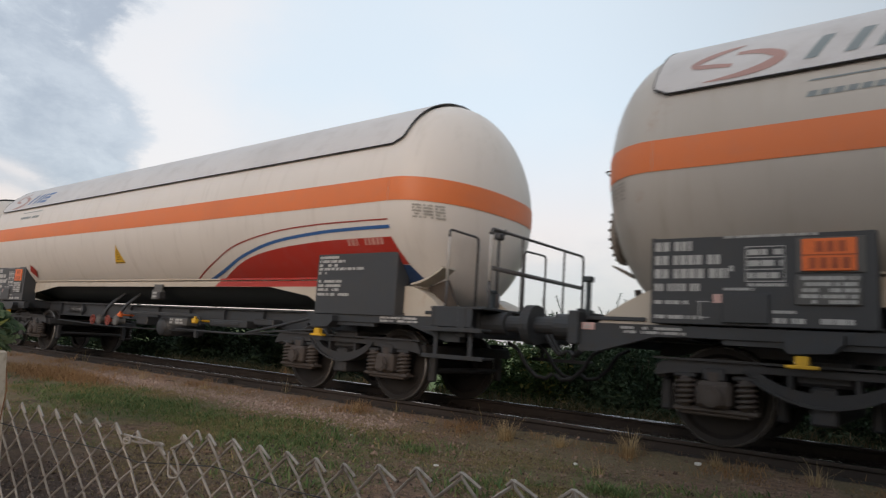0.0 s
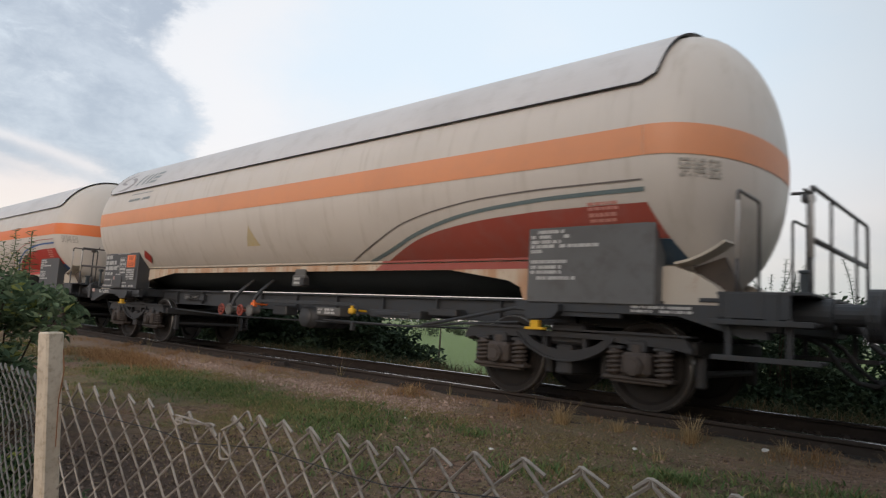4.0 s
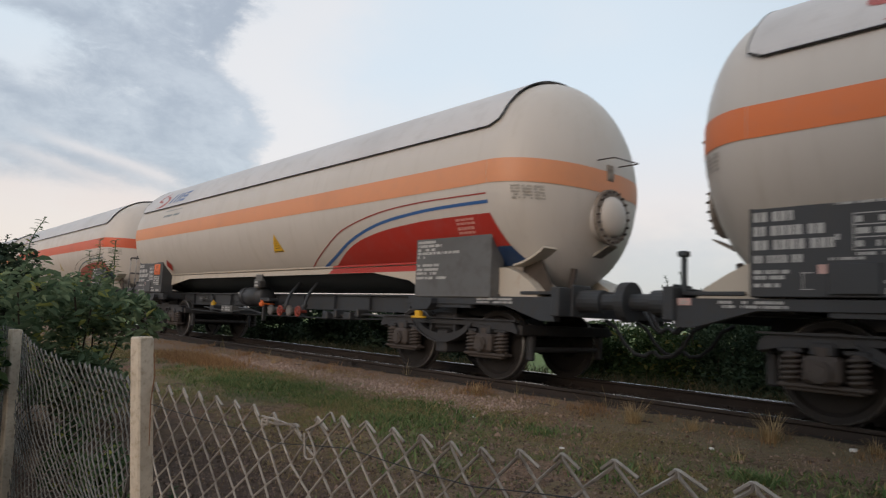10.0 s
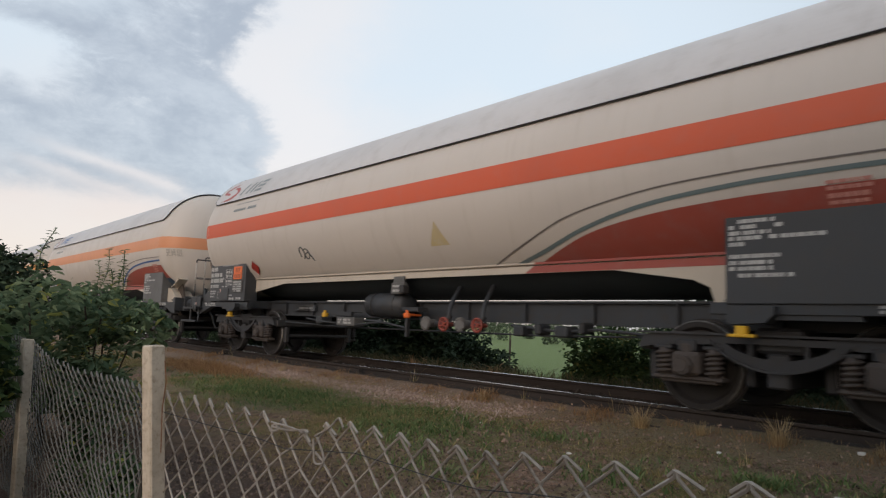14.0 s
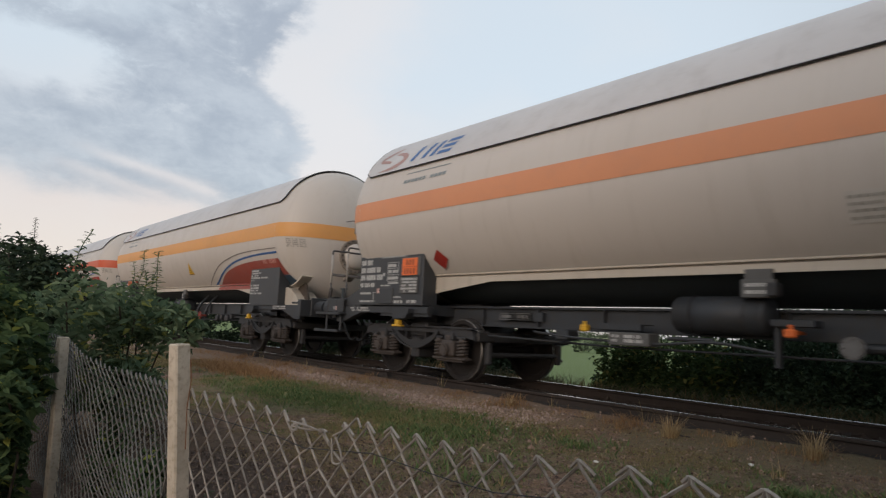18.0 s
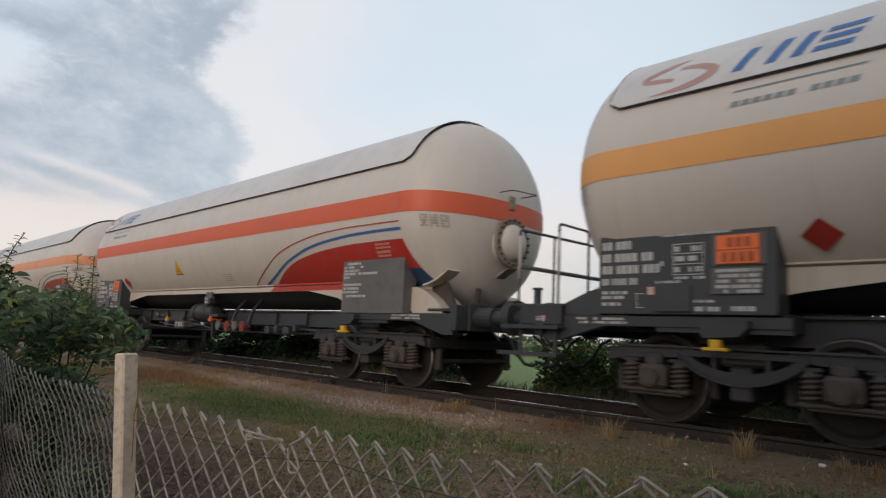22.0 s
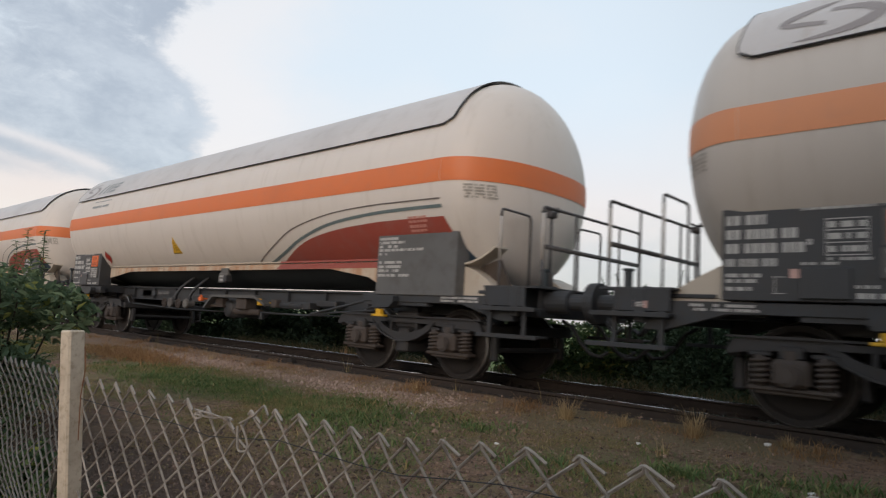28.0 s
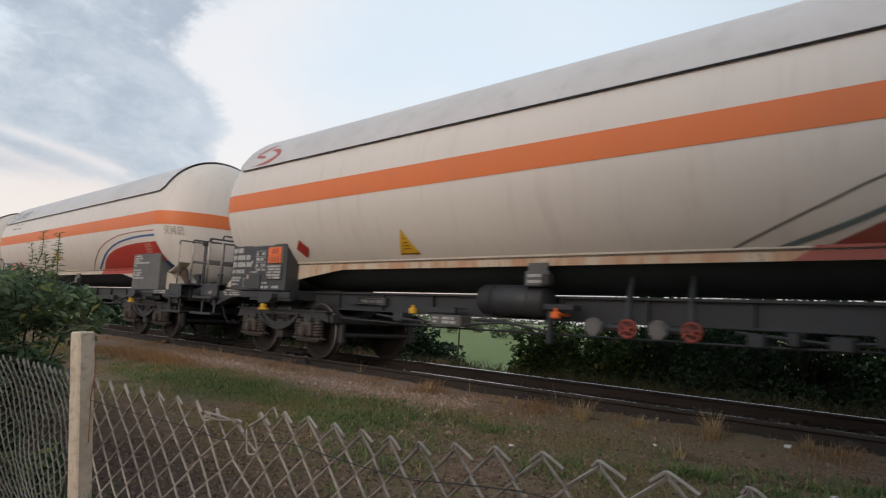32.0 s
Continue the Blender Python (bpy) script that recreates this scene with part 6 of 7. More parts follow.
def chain_wire(i, xs, rng):
    """One zigzag wire between two columns of the mesh, hooked into both neighbours, with its end folded over at the top."""
    bm, pts = bmesh.new(), []
    for row in range(21 if xs[i] > -2.62 else 35):
        right = (i + 1) % 2 == row % 2
        p = mesh_node(xs[i + 1] if right else xs[i], row)
        p.x += 0.0022 if right else -0.0022
        if pts:
            # strands that run one way pass in front, the others behind
            for k in (0.12, 0.88):
                q = pts[-1 if k < 0.5 else -2].lerp(p, k)
                q.y += -0.0030 if right else 0.0030
                pts.append(q)
        pts.append(p)
    d = 1 if (i + 1) % 2 == 0 else -1
    top = pts[0]
    reach = rng.uniform(0.036, 0.056) if d > 0 else rng.uniform(0.012, 0.034)
    stub = [top + Vector((d * reach, -0.004 * d, -reach * rng.uniform(0.30, 0.55))), top + Vector((d * 0.006, -0.003 * d, 0.003)), top + Vector((-d * 0.003, 0, 0.005))]
    pipe(bm, stub + pts[1:], 0.0036, 5)
    return bm


def mesh_columns(x0, x1):
    """x of the mesh's columns, half a diamond apart: pulled wider towards one end."""
    right, left = [-1.442], [-1.442]
    while right[-1] < x1:
        right.append(right[-1] + along([(-2.0, 0.0485), (-1.1, 0.0515), (-0.8, 0.059), (2.5, 0.061)], right[-1]))
    while left[-1] > x0:
        left.append(left[-1] - 0.0480)
    if len(left) % 2 == 0:
        left.pop()
    return left[:0:-1] + right


def fence():
    f = thing("chain_link_fence", "sagging rusty galvanised chain-link fence between concrete posts", "fence")
    rng = random.Random(21)
    xs = mesh_columns(-8.0, 1.7)
    for i in range(len(xs) - 1):
        m = M_WIRE if xs[i] > -2.62 else M_WIRE_DULL
        part("wire", mesh_of("wire", chain_wire(i, xs, rng), m), m, f)
    for drop, r in ((0.075, 0.0014), (0.55, 0.0014)):
        bm = bmesh.new()
        pipe(bm, [(-9 + 0.15 * k, fence_y(-9 + 0.15 * k) - 0.004, fence_top(-9 + 0.15 * k) - drop - 0.006 * math.sin(k)) for k in range(71)], r, 5)
        part("tension_wire", bm, M_SEAM, f, "thin dark tension wire")
    bm = bmesh.new()
    pipe(bm, rounded([(-1.86, 0.945, 0.470), (-1.83, 0.945, 0.478), (-1.82, 0.945, 0.462), (-1.85, 0.943, 0.456), (-1.86, 0.943, 0.468), (-1.78, 0.955, 0.466), (-1.70, 0.965, 0.478), (-1.68, 0.965, 0.474)], 0.012), 0.0034, 5)
    pipe(bm, rounded([(-1.86, 0.943, 0.480), (-1.77, 0.953, 0.478), (-1.70, 0.963, 0.470)], 0.03), 0.0032, 5)
    pipe(bm, rounded([(-1.655, 0.975, 0.470), (-1.625, 0.98, 0.43), (-1.61, 0.98, 0.40), (-1.65, 0.97, 0.39), (-1.66, 0.97, 0.46)], 0.02), 0.0032, 5)
    pipe(bm, rounded([(-1.655, 0.972, 0.468), (-1.60, 0.98, 0.495), (-1.565, 0.99, 0.530), (-1.535, 0.985, 0.505)], 0.012), 0.0034, 5)
    part("bent_wire", bm, M_WIRE, f, "loose bent wire ends")
    return f


def fence_posts():
    p = mesh_of("fence_post", post_mesh(), M_CONCRETE)
    # top of each post, and how far its foot stands from below it
    spots = [((-2.535, 0.805, 0.675), (0.03, 0.09)), ((-4.83, 0.80, 0.60), (0.10, 0.02)), ((-7.2, 0.82, 0.62), (0, 0)), ((2.0, 0.9, 0.68), (0, 0))]
    for top, (fx, fy) in spots:
        o = new("fence_post", p)
        axis = Vector((-fx, -fy, 1.2)).normalized()
        o.matrix_basis = Matrix.Translation(Vector(top) - axis * 1.2) @ Vector((0, 0, 1)).rotation_difference(axis).to_matrix().to_4x4() @ pose(0, 0, 0, 0, 0, 14)
        tagged(o, "weathered square concrete fence post, cream with grey stains", "fence post", "fence posts")
    tie = thing("tie_wire", "thin rusty tie wire round the concrete post", "wire")
    bm = bmesh.new()
    pipe(bm, [(-2.49, 0.835, 0.62), (-2.475, 0.84, 0.55), (-2.478, 0.835, 0.45), (-2.47, 0.84, 0.30)], 0.002, 5)
    part("strand", bm, M_RUST, tie)


fence()
fence_posts()


# ---- plants ----
M_GRASS = leaf_mat("short_grass", (0.205, 0.188, 0.076), (0.400, 0.290, 0.155), (0.50, 0.40, 0.23))
M_VERGE = leaf_mat("verge_grass", (0.045, 0.060, 0.028), (0.16, 0.12, 0.065))
M_WEED = leaf_mat("lush_weeds", (0.098, 0.160, 0.058), (0.215, 0.262, 0.108), (0.40, 0.31, 0.15))
M_CLOVER = leaf_mat("clover_leaf", (0.105, 0.160, 0.055), (0.225, 0.262, 0.100), (0.42, 0.32, 0.15))
M_STRAW = leaf_mat("dry_straw", (0.56, 0.43, 0.25), (0.36, 0.25, 0.13))
M_RUSSET = leaf_mat("russet_dry_grass", (0.46, 0.28, 0.14), (0.28, 0.17, 0.09))
M_LEAF = leaf_mat("hedge_leaf", (0.034, 0.062, 0.024), (0.085, 0.125, 0.045), (0.20, 0.19, 0.06))
M_LEAF_NEAR = leaf_mat("broad_leaf", (0.100, 0.155, 0.090), (0.220, 0.285, 0.165), (0.36, 0.38, 0.12))
M_CREEPER = leaf_mat("creeper_leaf", (0.035, 0.066, 0.032), (0.105, 0.155, 0.065), (0.26, 0.28, 0.07))
# hedge leaves beyond the train, with the shade there put into their colour
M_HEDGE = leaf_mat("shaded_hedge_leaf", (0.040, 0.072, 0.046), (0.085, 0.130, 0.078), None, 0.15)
M_LEAF_DARK = leaf_mat("dark_and_shaded_leaf", (0.026, 0.044, 0.028), (0.054, 0.082, 0.046), None, 0.03)
M_BARK = plain("bark", (0.07, 0.055, 0.042), 0.9, 0.0, (0.035, 0.028, 0.022), 0.7)
# paler grey-green, far haze mixed into the leaf colour
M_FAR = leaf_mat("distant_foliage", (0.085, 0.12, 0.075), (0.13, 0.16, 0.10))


def blades(name, mat, spots, label, category, broad=0.016, kind="stuff"):
    """Grass: spots of x, y, height, spread and number of blades."""
    rng = random.Random(len(spots))
    verts, faces = [], []
    for x, y, h, spread, n in spots:
        z = ground_z(x, y) - 0.006
        for _ in range(n):
            a = rng.uniform(0, 6.2832)
            bx, by = x + rng.gauss(0, spread), y + rng.gauss(0, spread)
            hh = h * rng.uniform(0.5, 1.25)
            lean = rng.uniform(0.4, 2.3) * hh
            w = 0.0020 + broad * hh
            dx, dy = math.cos(a), math.sin(a)
            s = len(verts)
            if hh < 0.05:
                verts += [(bx - dy * w, by + dx * w, z), (bx + dy * w, by - dx * w, z), (bx + dx * lean, by + dy * lean, z + hh)]
                faces.append((s, s + 1, s + 2))
                continue
            verts += [(bx - dy * w, by + dx * w, z), (bx + dy * w, by - dx * w, z), (bx + dx * lean * 0.4 + dy * w * 0.7, by + dy * lean * 0.4 - dx * w * 0.7, z + hh * 0.6), (bx + dx * lean * 0.4 - dy * w * 0.7, by + dy * lean * 0.4 + dx * w * 0.7, z + hh * 0.6), (bx + dx * lean, by + dy * lean, z + hh)]
            faces += [(s, s + 1, s + 2, s + 3), (s + 3, s + 2, s + 4)]
    ob = new(name, raw_mesh(name, verts, faces, mat))
    return tagged(ob, label, category, kind=kind)


def lawn():
    rng = random.Random(11)
    spots, weeds, russet = [], [], []
    while len(spots) < 36000:
        x, y = 2.5 - 26 * rng.random() ** 1.25, 1.2 + 5.0 * rng.random() ** 0.8
        d = noise.noise((x * 0.45, y * 0.6, 3.0)) + 0.5 * noise.noise((x * 1.9, y * 1.9, 7.0)) + 0.35 * noise.noise((x * 6, y * 6, 2.0))
        near = min(1.0, max(0.0, (y - 2.2) / 1.4))
        edge = 1.0 - 0.75 * min(1.0, max(0.0, (y - 5.2) / 0.5))
        bare = 0.27 * min(1.0, max(0.0, (x + 6.0) / 3.0))
        if rng.random() < (0.27 - bare + 2.3 * d) * (0.06 + 0.94 * near) * edge:
            spots.append((x, y, rng.uniform(0.010, 0.036), 0.038, 9))
    roots = [(rng.gauss(-8.0, 1.9), rng.gauss(4.5, 0.34), rng.uniform(0.08, 0.30)) for _ in range(90)]
    for _ in range(2600):
        cx, cy, r = rng.choice(roots)
        x, y = rng.gauss(cx, r), rng.gauss(cy, r * 0.6)
        weeds.append((x, y, rng.uniform(0.014, 0.055) * (0.5 + rng.random()), 0.06, 6))
    for cx, cy, n, r in ((-2.02, 4.83, 90, 0.12), (-1.1, 5.2, 110, 0.3), (-1.35, 4.6, 80, 0.22), (-2.9, 4.3, 90, 0.25), (-5.9, 5.0, 120, 0.35), (-5.2, 4.2, 130, 0.4), (-4.0, 3.4, 90, 0.4), (-3.0, 2.6, 60, 0.35), (-0.6, 4.3, 80, 0.3), (-1.45, 3.55, 120, 0.16), (-0.75, 3.1, 200, 0.22), (-0.3, 2.7, 160, 0.2)):
        for _ in range(n):
            weeds.append((rng.gauss(cx, r), rng.gauss(cy, r * 0.7), rng.uniform(0.025, 0.075), 0.05, 6))
    # broad-leaved plants in patches of a hand to an arm across
    clover = []
    patches = [(rng.uniform(-15, 0.5), rng.uniform(2.9, 5.5), rng.uniform(0.06, 0.30)) for _ in range(150)] + [(rng.gauss(-7.5, 1.6), rng.gauss(4.4, 0.30), rng.uniform(0.08, 0.30)) for _ in range(130)]
    for cx, cy, r in patches:
        for _ in range(int(34 * r / 0.2)):
            clover.append((rng.gauss(cx, r), rng.gauss(cy, r * 0.45), rng.uniform(0.012, 0.034), 0.03, 5))
    # dry russet grass: one large patch, and a ragged lip along the ballast
    for _ in range(900):
        russet.append((rng.gauss(-12.6, 0.9), rng.gauss(5.1, 0.24), rng.uniform(0.05, 0.15), 0.04, 7))
    for _ in range(2600):
        x = rng.uniform(-18, 1.5)
        c = noise.noise((x * 1.7, 0.0, 5.0)) + 0.6 * noise.noise((x * 5.5, 0.0, 8.0))
        if rng.random() < 0.45 + 0.9 * c:
            russet.append((x, rng.gauss(6.18, 0.13), rng.uniform(0.02, 0.085) * (0.8 + max(0.0, c)), 0.035, 7))
    for _ in range(1400):
        russet.append((rng.uniform(-16, 1.5), rng.gauss(5.8, 0.28), rng.uniform(0.012, 0.04), 0.05, 5))
    blades("lawn_grass", M_GRASS, spots, "short patchy grass over brown soil by the track", "grass")
    blades("green_weeds", M_WEED, weeds, "lush low green weeds in the lawn", "weeds", 0.085)
    blades("clover", M_CLOVER, clover, "patches of small broad-leaved green plants in the lawn", "clover", 0.13)
    blades("russet_grass", M_RUSSET, russet, "dry russet grass along the ballast edge", "grass")
    verge, dry = [], []
    for _ in range(2200):
        x = rng.uniform(-16, 4)
        (dry if noise.noise((x * 1.3, 2.0, 0.0)) > 0.30 else verge).append((x, rng.gauss(TRACK + 1.75, 0.25), rng.uniform(0.06, 0.26), 0.05, 5))
    blades("verge_grass", M_VERGE, verge, "uneven grass along the far side of the track", "grass")
    blades("dry_verge_grass", M_RUSSET, dry, "dry brown grass along the far side of the track", "grass")


def tuft(x, y, h, n, mat, label):
    rng = random.Random(int(100 * (x * 7 + y)))
    verts, faces = [], []
    for _ in range(n):
        a, w = rng.uniform(0, 2 * math.pi), 0.0034
        bx, by = rng.gauss(0, 0.022) + 0.03 * math.cos(a), rng.gauss(0, 0.022) + 0.03 * math.sin(a)
        hh = h * rng.uniform(0.25, 1.15)
        out = rng.uniform(0.15, 1.15) * hh
        dx, dy = math.cos(a), math.sin(a)
        s = len(verts)
        for k, f in ((0, 0.0), (1, 0.5), (2, 1.0)):
            px, py, pz = bx + dx * out * f * f, by + dy * out * f * f, hh * f
            verts += [(px - dy * w * (1.1 - f), py + dx * w * (1.1 - f), pz), (px + dy * w * (1.1 - f), py - dx * w * (1.1 - f), pz)]
        faces += [(s, s + 1, s + 3, s + 2), (s + 2, s + 3, s + 5, s + 4)]
    ob = new("grass_tuft", raw_mesh("grass_tuft", verts, faces, mat))
    ob.matrix_basis = pose(x, y, ground_z(x, y) - 0.01)
    return tagged(ob, label, "grass tuft", "dry tufts by the rail")


def tufts():
    for x, y, h, n in ((-3.75, 6.05, 0.23, 190), (-2.45, 6.15, 0.24, 180), (-3.15, 6.12, 0.13, 120), (-6.1, 6.15, 0.17, 60), (-2.37, 5.3, 0.17, 26), (-0.9, 6.2, 0.2, 60), (-9.3, 6.0, 0.14, 40), (-11.2, 6.0, 0.16, 40), (-4.9, 6.2, 0.10, 40), (-1.7, 6.3, 0.12, 50)):
        tuft(x, y, h, n, M_STRAW, "pale dry grass tuft beside the rail")
    for x, y, h in ((-7.9, 6.45, 0.36), (-4.3, 6.4, 0.22), (-12.0, 6.3, 0.25), (-14.0, 6.2, 0.3), (-5.6, 6.35, 0.16)):
        tuft(x, y, h, 9, M_GRASS, "thin green weed stalks beside the rail")


lawn()
tufts()


def pebbles(name, n, area, size, mat, label, seed):
    """Loose stones strewn over a strip, each a lumpy solid."""
    rng = random.Random(seed)
    base = [Vector(v) for v in ((1, 0, 0), (-1, 0, 0), (0, 1, 0), (0, -1, 0), (0, 0, 0.8), (0, 0, -0.8), (0.6, 0.6, 0.45), (-0.6, -0.6, 0.45), (-0.6, 0.6, 0.4), (0.6, -0.6, 0.4))]
    tri = [(4, 6, 8), (4, 8, 7), (4, 7, 9), (4, 9, 6), (6, 0, 2), (6, 2, 8), (8, 2, 1), (8, 1, 7), (7, 1, 3), (7, 3, 9), (9, 3, 0), (9, 0, 6), (5, 2, 0), (5, 1, 2), (5, 3, 1), (5, 0, 3)]
    verts, faces = [], []
    x0, x1, ymid, ysd, y0, y1 = area
    while n > 0:
        x, y = rng.uniform(x0, x1), rng.gauss(ymid, ysd)
        if not y0 < y < y1:
            continue
        n -= 1
        s = size * rng.lognormvariate(0, 0.35)
        q = Euler((rng.uniform(0, 6), rng.uniform(0, 6), rng.uniform(0, 6))).to_matrix()
        z = ground_z(x, y) + 0.15 * s
        k = len(verts)
        for b in base:
            v = q @ Vector((b.x * s * rng.uniform(0.75, 1.2), b.y * s * rng.uniform(0.75, 1.2), b.z * s * rng.uniform(0.6, 1.0)))
            verts.append((x + v.x, y + v.y, z + v.z))
        faces += [(a + k, b + k, c + k) for a, b, c in tri]
    return tagged(new(name, raw_mesh(name, verts, faces, mat)), label, "gravel", kind="stuff")


def stone_mat(name, a, b):
    k = Mat(name, a, 0.9)
    k.blend(k.span(k.island(), 0.0, 1.0), b)
    k.bump(k.noise(60, 4), 0.4, 0.005)
    return k.m


pebbles("ballast", 5200, (-22, 3, TRACK, 0.75, TRACK - 0.88, TRACK + 1.5), 0.028, stone_mat("ballast_stone", (0.026, 0.021, 0.018), (0.060, 0.048, 0.040)), "dirty brown ballast between and beside the rails", 3)
pebbles("gravel_strip", 9000, (-15, -5.0, 5.72, 0.27, 4.7, 6.35), 0.011, stone_mat("pale_gravel", (0.25, 0.175, 0.14), (0.42, 0.32, 0.27)), "pale pinkish gravel along the ballast shoulder", 5)
pebbles("soil_crumbs", 15000, (-6, 2, 2.7, 1.1, 1.1, 5.6), 0.0095, stone_mat("soil_crumb", (0.060, 0.041, 0.032), (0.23, 0.162, 0.128)), "small stones and crumbs of soil by the fence", 6)

def litter():
    """Dead leaves and straw bits lying on the bare soil."""
    rng = random.Random(17)
    verts, faces = [], []
    for _ in range(3400):
        x, y = rng.uniform(-9, 2), 1.1 + 4.6 * rng.random() ** 1.2
        z, s, a = ground_z(x, y) + 0.008, rng.uniform(0.008, 0.03), rng.uniform(0, 6.3)
        w = s * rng.choice((0.12, 0.12, 0.5))
        c, d = math.cos(a), math.sin(a)
        k = len(verts)
        t = rng.uniform(-0.4, 0.4) * s
        verts += [(x - c * s - d * w, y - d * s + c * w, z), (x + c * s - d * w, y + d * s + c * w, z + t * 0.5 + 0.004), (x + c * s + d * w, y + d * s - c * w, z + t * 0.5), (x - c * s + d * w, y - d * s - c * w, z + 0.006)]
        faces.append((k, k + 1, k + 2, k + 3))
    tagged(new("leaf_litter", raw_mesh("leaf_litter", verts, faces, leaf_mat("litter", (0.13, 0.085, 0.05), (0.30, 0.22, 0.14)))), "dead leaves and straw scattered on brown soil", "litter", kind="stuff")


litter()
pebbles("sparse_gravel", 4800, (-5.4, 2, 5.1, 0.85, 3.4, 6.48), 0.0100, stone_mat("brown_gravel", (0.115, 0.074, 0.053), (0.34, 0.235, 0.175)), "sparse small stones in the brown soil by the rail", 9)

for x, y, s in ((-2.7, 5.55, 0.026), (-1.84, 6.25, 0.032), (-3.58, 4.65, 0.022), (-5.0, 5.0, 0.02), (-1.2, 5.0, 0.025)):
    bm = bmesh.new()
    bmesh.ops.create_icosphere(bm, subdivisions=2, radius=s)
    for v in bm.verts:
        v.co += noise.noise_vector(v.co * 22 + Vector((x, y, 0))) * s * 0.5
        v.co.z *= 0.6
    o = new("stone", mesh_of("stone", bm, stone_mat("white_stone", (0.55, 0.52, 0.48), (0.62, 0.6, 0.57))))
    o.matrix_basis = pose(x, y, ground_z(x, y) + 0.2 * s)
    tagged(o, "pale stone lying on the brown soil", "stone", "loose pale stones")


def foliage(rng, blobs, n, size, fold=0.25, droop=0.0):
    """Leaves on the shells of overlapping clumps: verts and faces."""
    verts, faces = [], []
    weights = [b[3] * b[4] * b[5] for b in blobs]
    for _ in range(n):
        cx, cy, cz, rx, ry, rz = rng.choices(blobs, weights)[0]
        u = Vector((rng.gauss(0, 1), rng.gauss(0, 1), rng.gauss(0, 1))).normalized()
        r = rng.uniform(0.55, 1.0) ** 0.5 * rng.uniform(0.85, 1.15)
        p = Vector((cx + u.x * rx * r, cy + u.y * ry * r, cz + u.z * rz * r))
        s = size * rng.uniform(0.55, 1.25)
        q = Euler((rng.uniform(-0.9, 0.9) + droop, rng.uniform(-0.9, 0.9), rng.uniform(0, 2 * math.pi))).to_matrix()
        k = len(verts)
        f = fold * s
        for v in ((0, -s, 0), (s * 0.46, -s * 0.15, f), (s * 0.36, s * 0.45, f * 0.8), (0, s, -f * 0.4), (-s * 0.36, s * 0.45, f * 0.8), (-s * 0.46, -s * 0.15, f)):
            verts.append(p + q @ Vector(v))
        faces += [(k, k + 1, k + 2, k + 3), (k, k + 3, k + 4, k + 5)]
    return verts, faces


def leafy_shoot(rng, a, e, size):
    """A thin arching stem with leaves in alternating pairs that grow out of it."""
    bm = bmesh.new()
    bow = Vector((rng.uniform(-0.06, 0.06), rng.uniform(-0.06, 0.06), 0))
    stem = [a.lerp(e, t) + bow * math.sin(math.pi * t) for t in (0, 0.25, 0.5, 0.75, 1.0)]
    pipe(bm, stem, 0.004, 4)
    n = max(6, int((e - a).length / (size * 0.42)))
    turn = rng.uniform(0, 6.28)
    for k in range(n):
        t = 0.12 + 0.88 * k / (n - 1)
        c = a.lerp(e, t) + bow * math.sin(math.pi * t)
        for side in (0, math.pi):
            w = turn + side + k * 1.1 + rng.uniform(-0.4, 0.4)
            out = Vector((math.cos(w), math.sin(w), rng.uniform(-0.25, 0.55))).normalized()
            across = out.cross(Vector((0, 0, 1))).normalized()
            up = across.cross(out)
            s = size * rng.uniform(0.55, 1.0) * (1.0 - 0.35 * t)
            v = [bm.verts.new(c + out * (s * u) + across * (s * q) + up * (s * h)) for u, q, h in ((0, 0, 0), (0.55, 0.36, 0.10), (1.15, 0.34, 0.06), (1.9, 0, -0.15), (1.15, -0.34, 0.06), (0.55, -0.36, 0.10))]
            bm.faces.new((v[0], v[1], v[2], v[3]))
            bm.faces.new((v[0], v[3], v[4], v[5]))
    return bm


def shrub(name, place, blobs, n, size, mat, label, seed, stems=9, shoots=0, group=""):
    """A bush: bare stems from one root, leafy clumps, and thin leafy shoots over the top."""
    rng = random.Random(seed)
    t = thing(name, label, "bush", group, place=place)
    bm = bmesh.new()
    tips = []
    for i in range(stems):
        b = rng.choice(blobs)
        end = Vector((b[0] + rng.uniform(-0.5, 0.5) * b[3], b[1] + rng.uniform(-0.5, 0.5) * b[4], b[2] + rng.uniform(0.0, 0.7) * b[5]))
        root = Vector((b[0] * 0.5 + rng.uniform(-0.1, 0.1), b[1] * 0.5 + rng.uniform(-0.1, 0.1), -0.1))
        mid = (root + end) / 2 + Vector((rng.uniform(-0.12, 0.12), rng.uniform(-0.12, 0.12), 0.1))
        pipe(bm, [root, mid, end], 0.008, 5)
        tips.append(end)
    sprays = []
    for i in range(shoots):
        b = rng.choice(blobs)
        a = Vector((b[0] + rng.uniform(-0.8, 0.8) * b[3], b[1] + rng.uniform(-0.8, 0.8) * b[4], b[2] + 0.6 * b[5]))
        e = a + Vector((rng.uniform(-0.25, 0.25), rng.uniform(-0.15, 0.15), b[5] * rng.uniform(0.7, 2.0)))
        sprays.append((a, e))
    part("stem", bm, M_BARK, t, "thin brown stems")
    v, f = foliage(rng, blobs, n, size)
    part("foliage", raw_mesh("foliage", v, f, mat), None, t)
    for a, e in sprays:
        part("shoot", leafy_shoot(rng, a, e, size * 0.95), mat, t, "leafy upright shoot")
    return t


def clumps(rng, n, w, d, h, r):
    return [(rng.uniform(-w, w), rng.uniform(-d, d), rng.uniform(0.15, 1.0) * h, r * rng.uniform(0.7, 1.2), r * rng.uniform(0.7, 1.2), r * rng.uniform(0.6, 1.0)) for _ in range(n)]


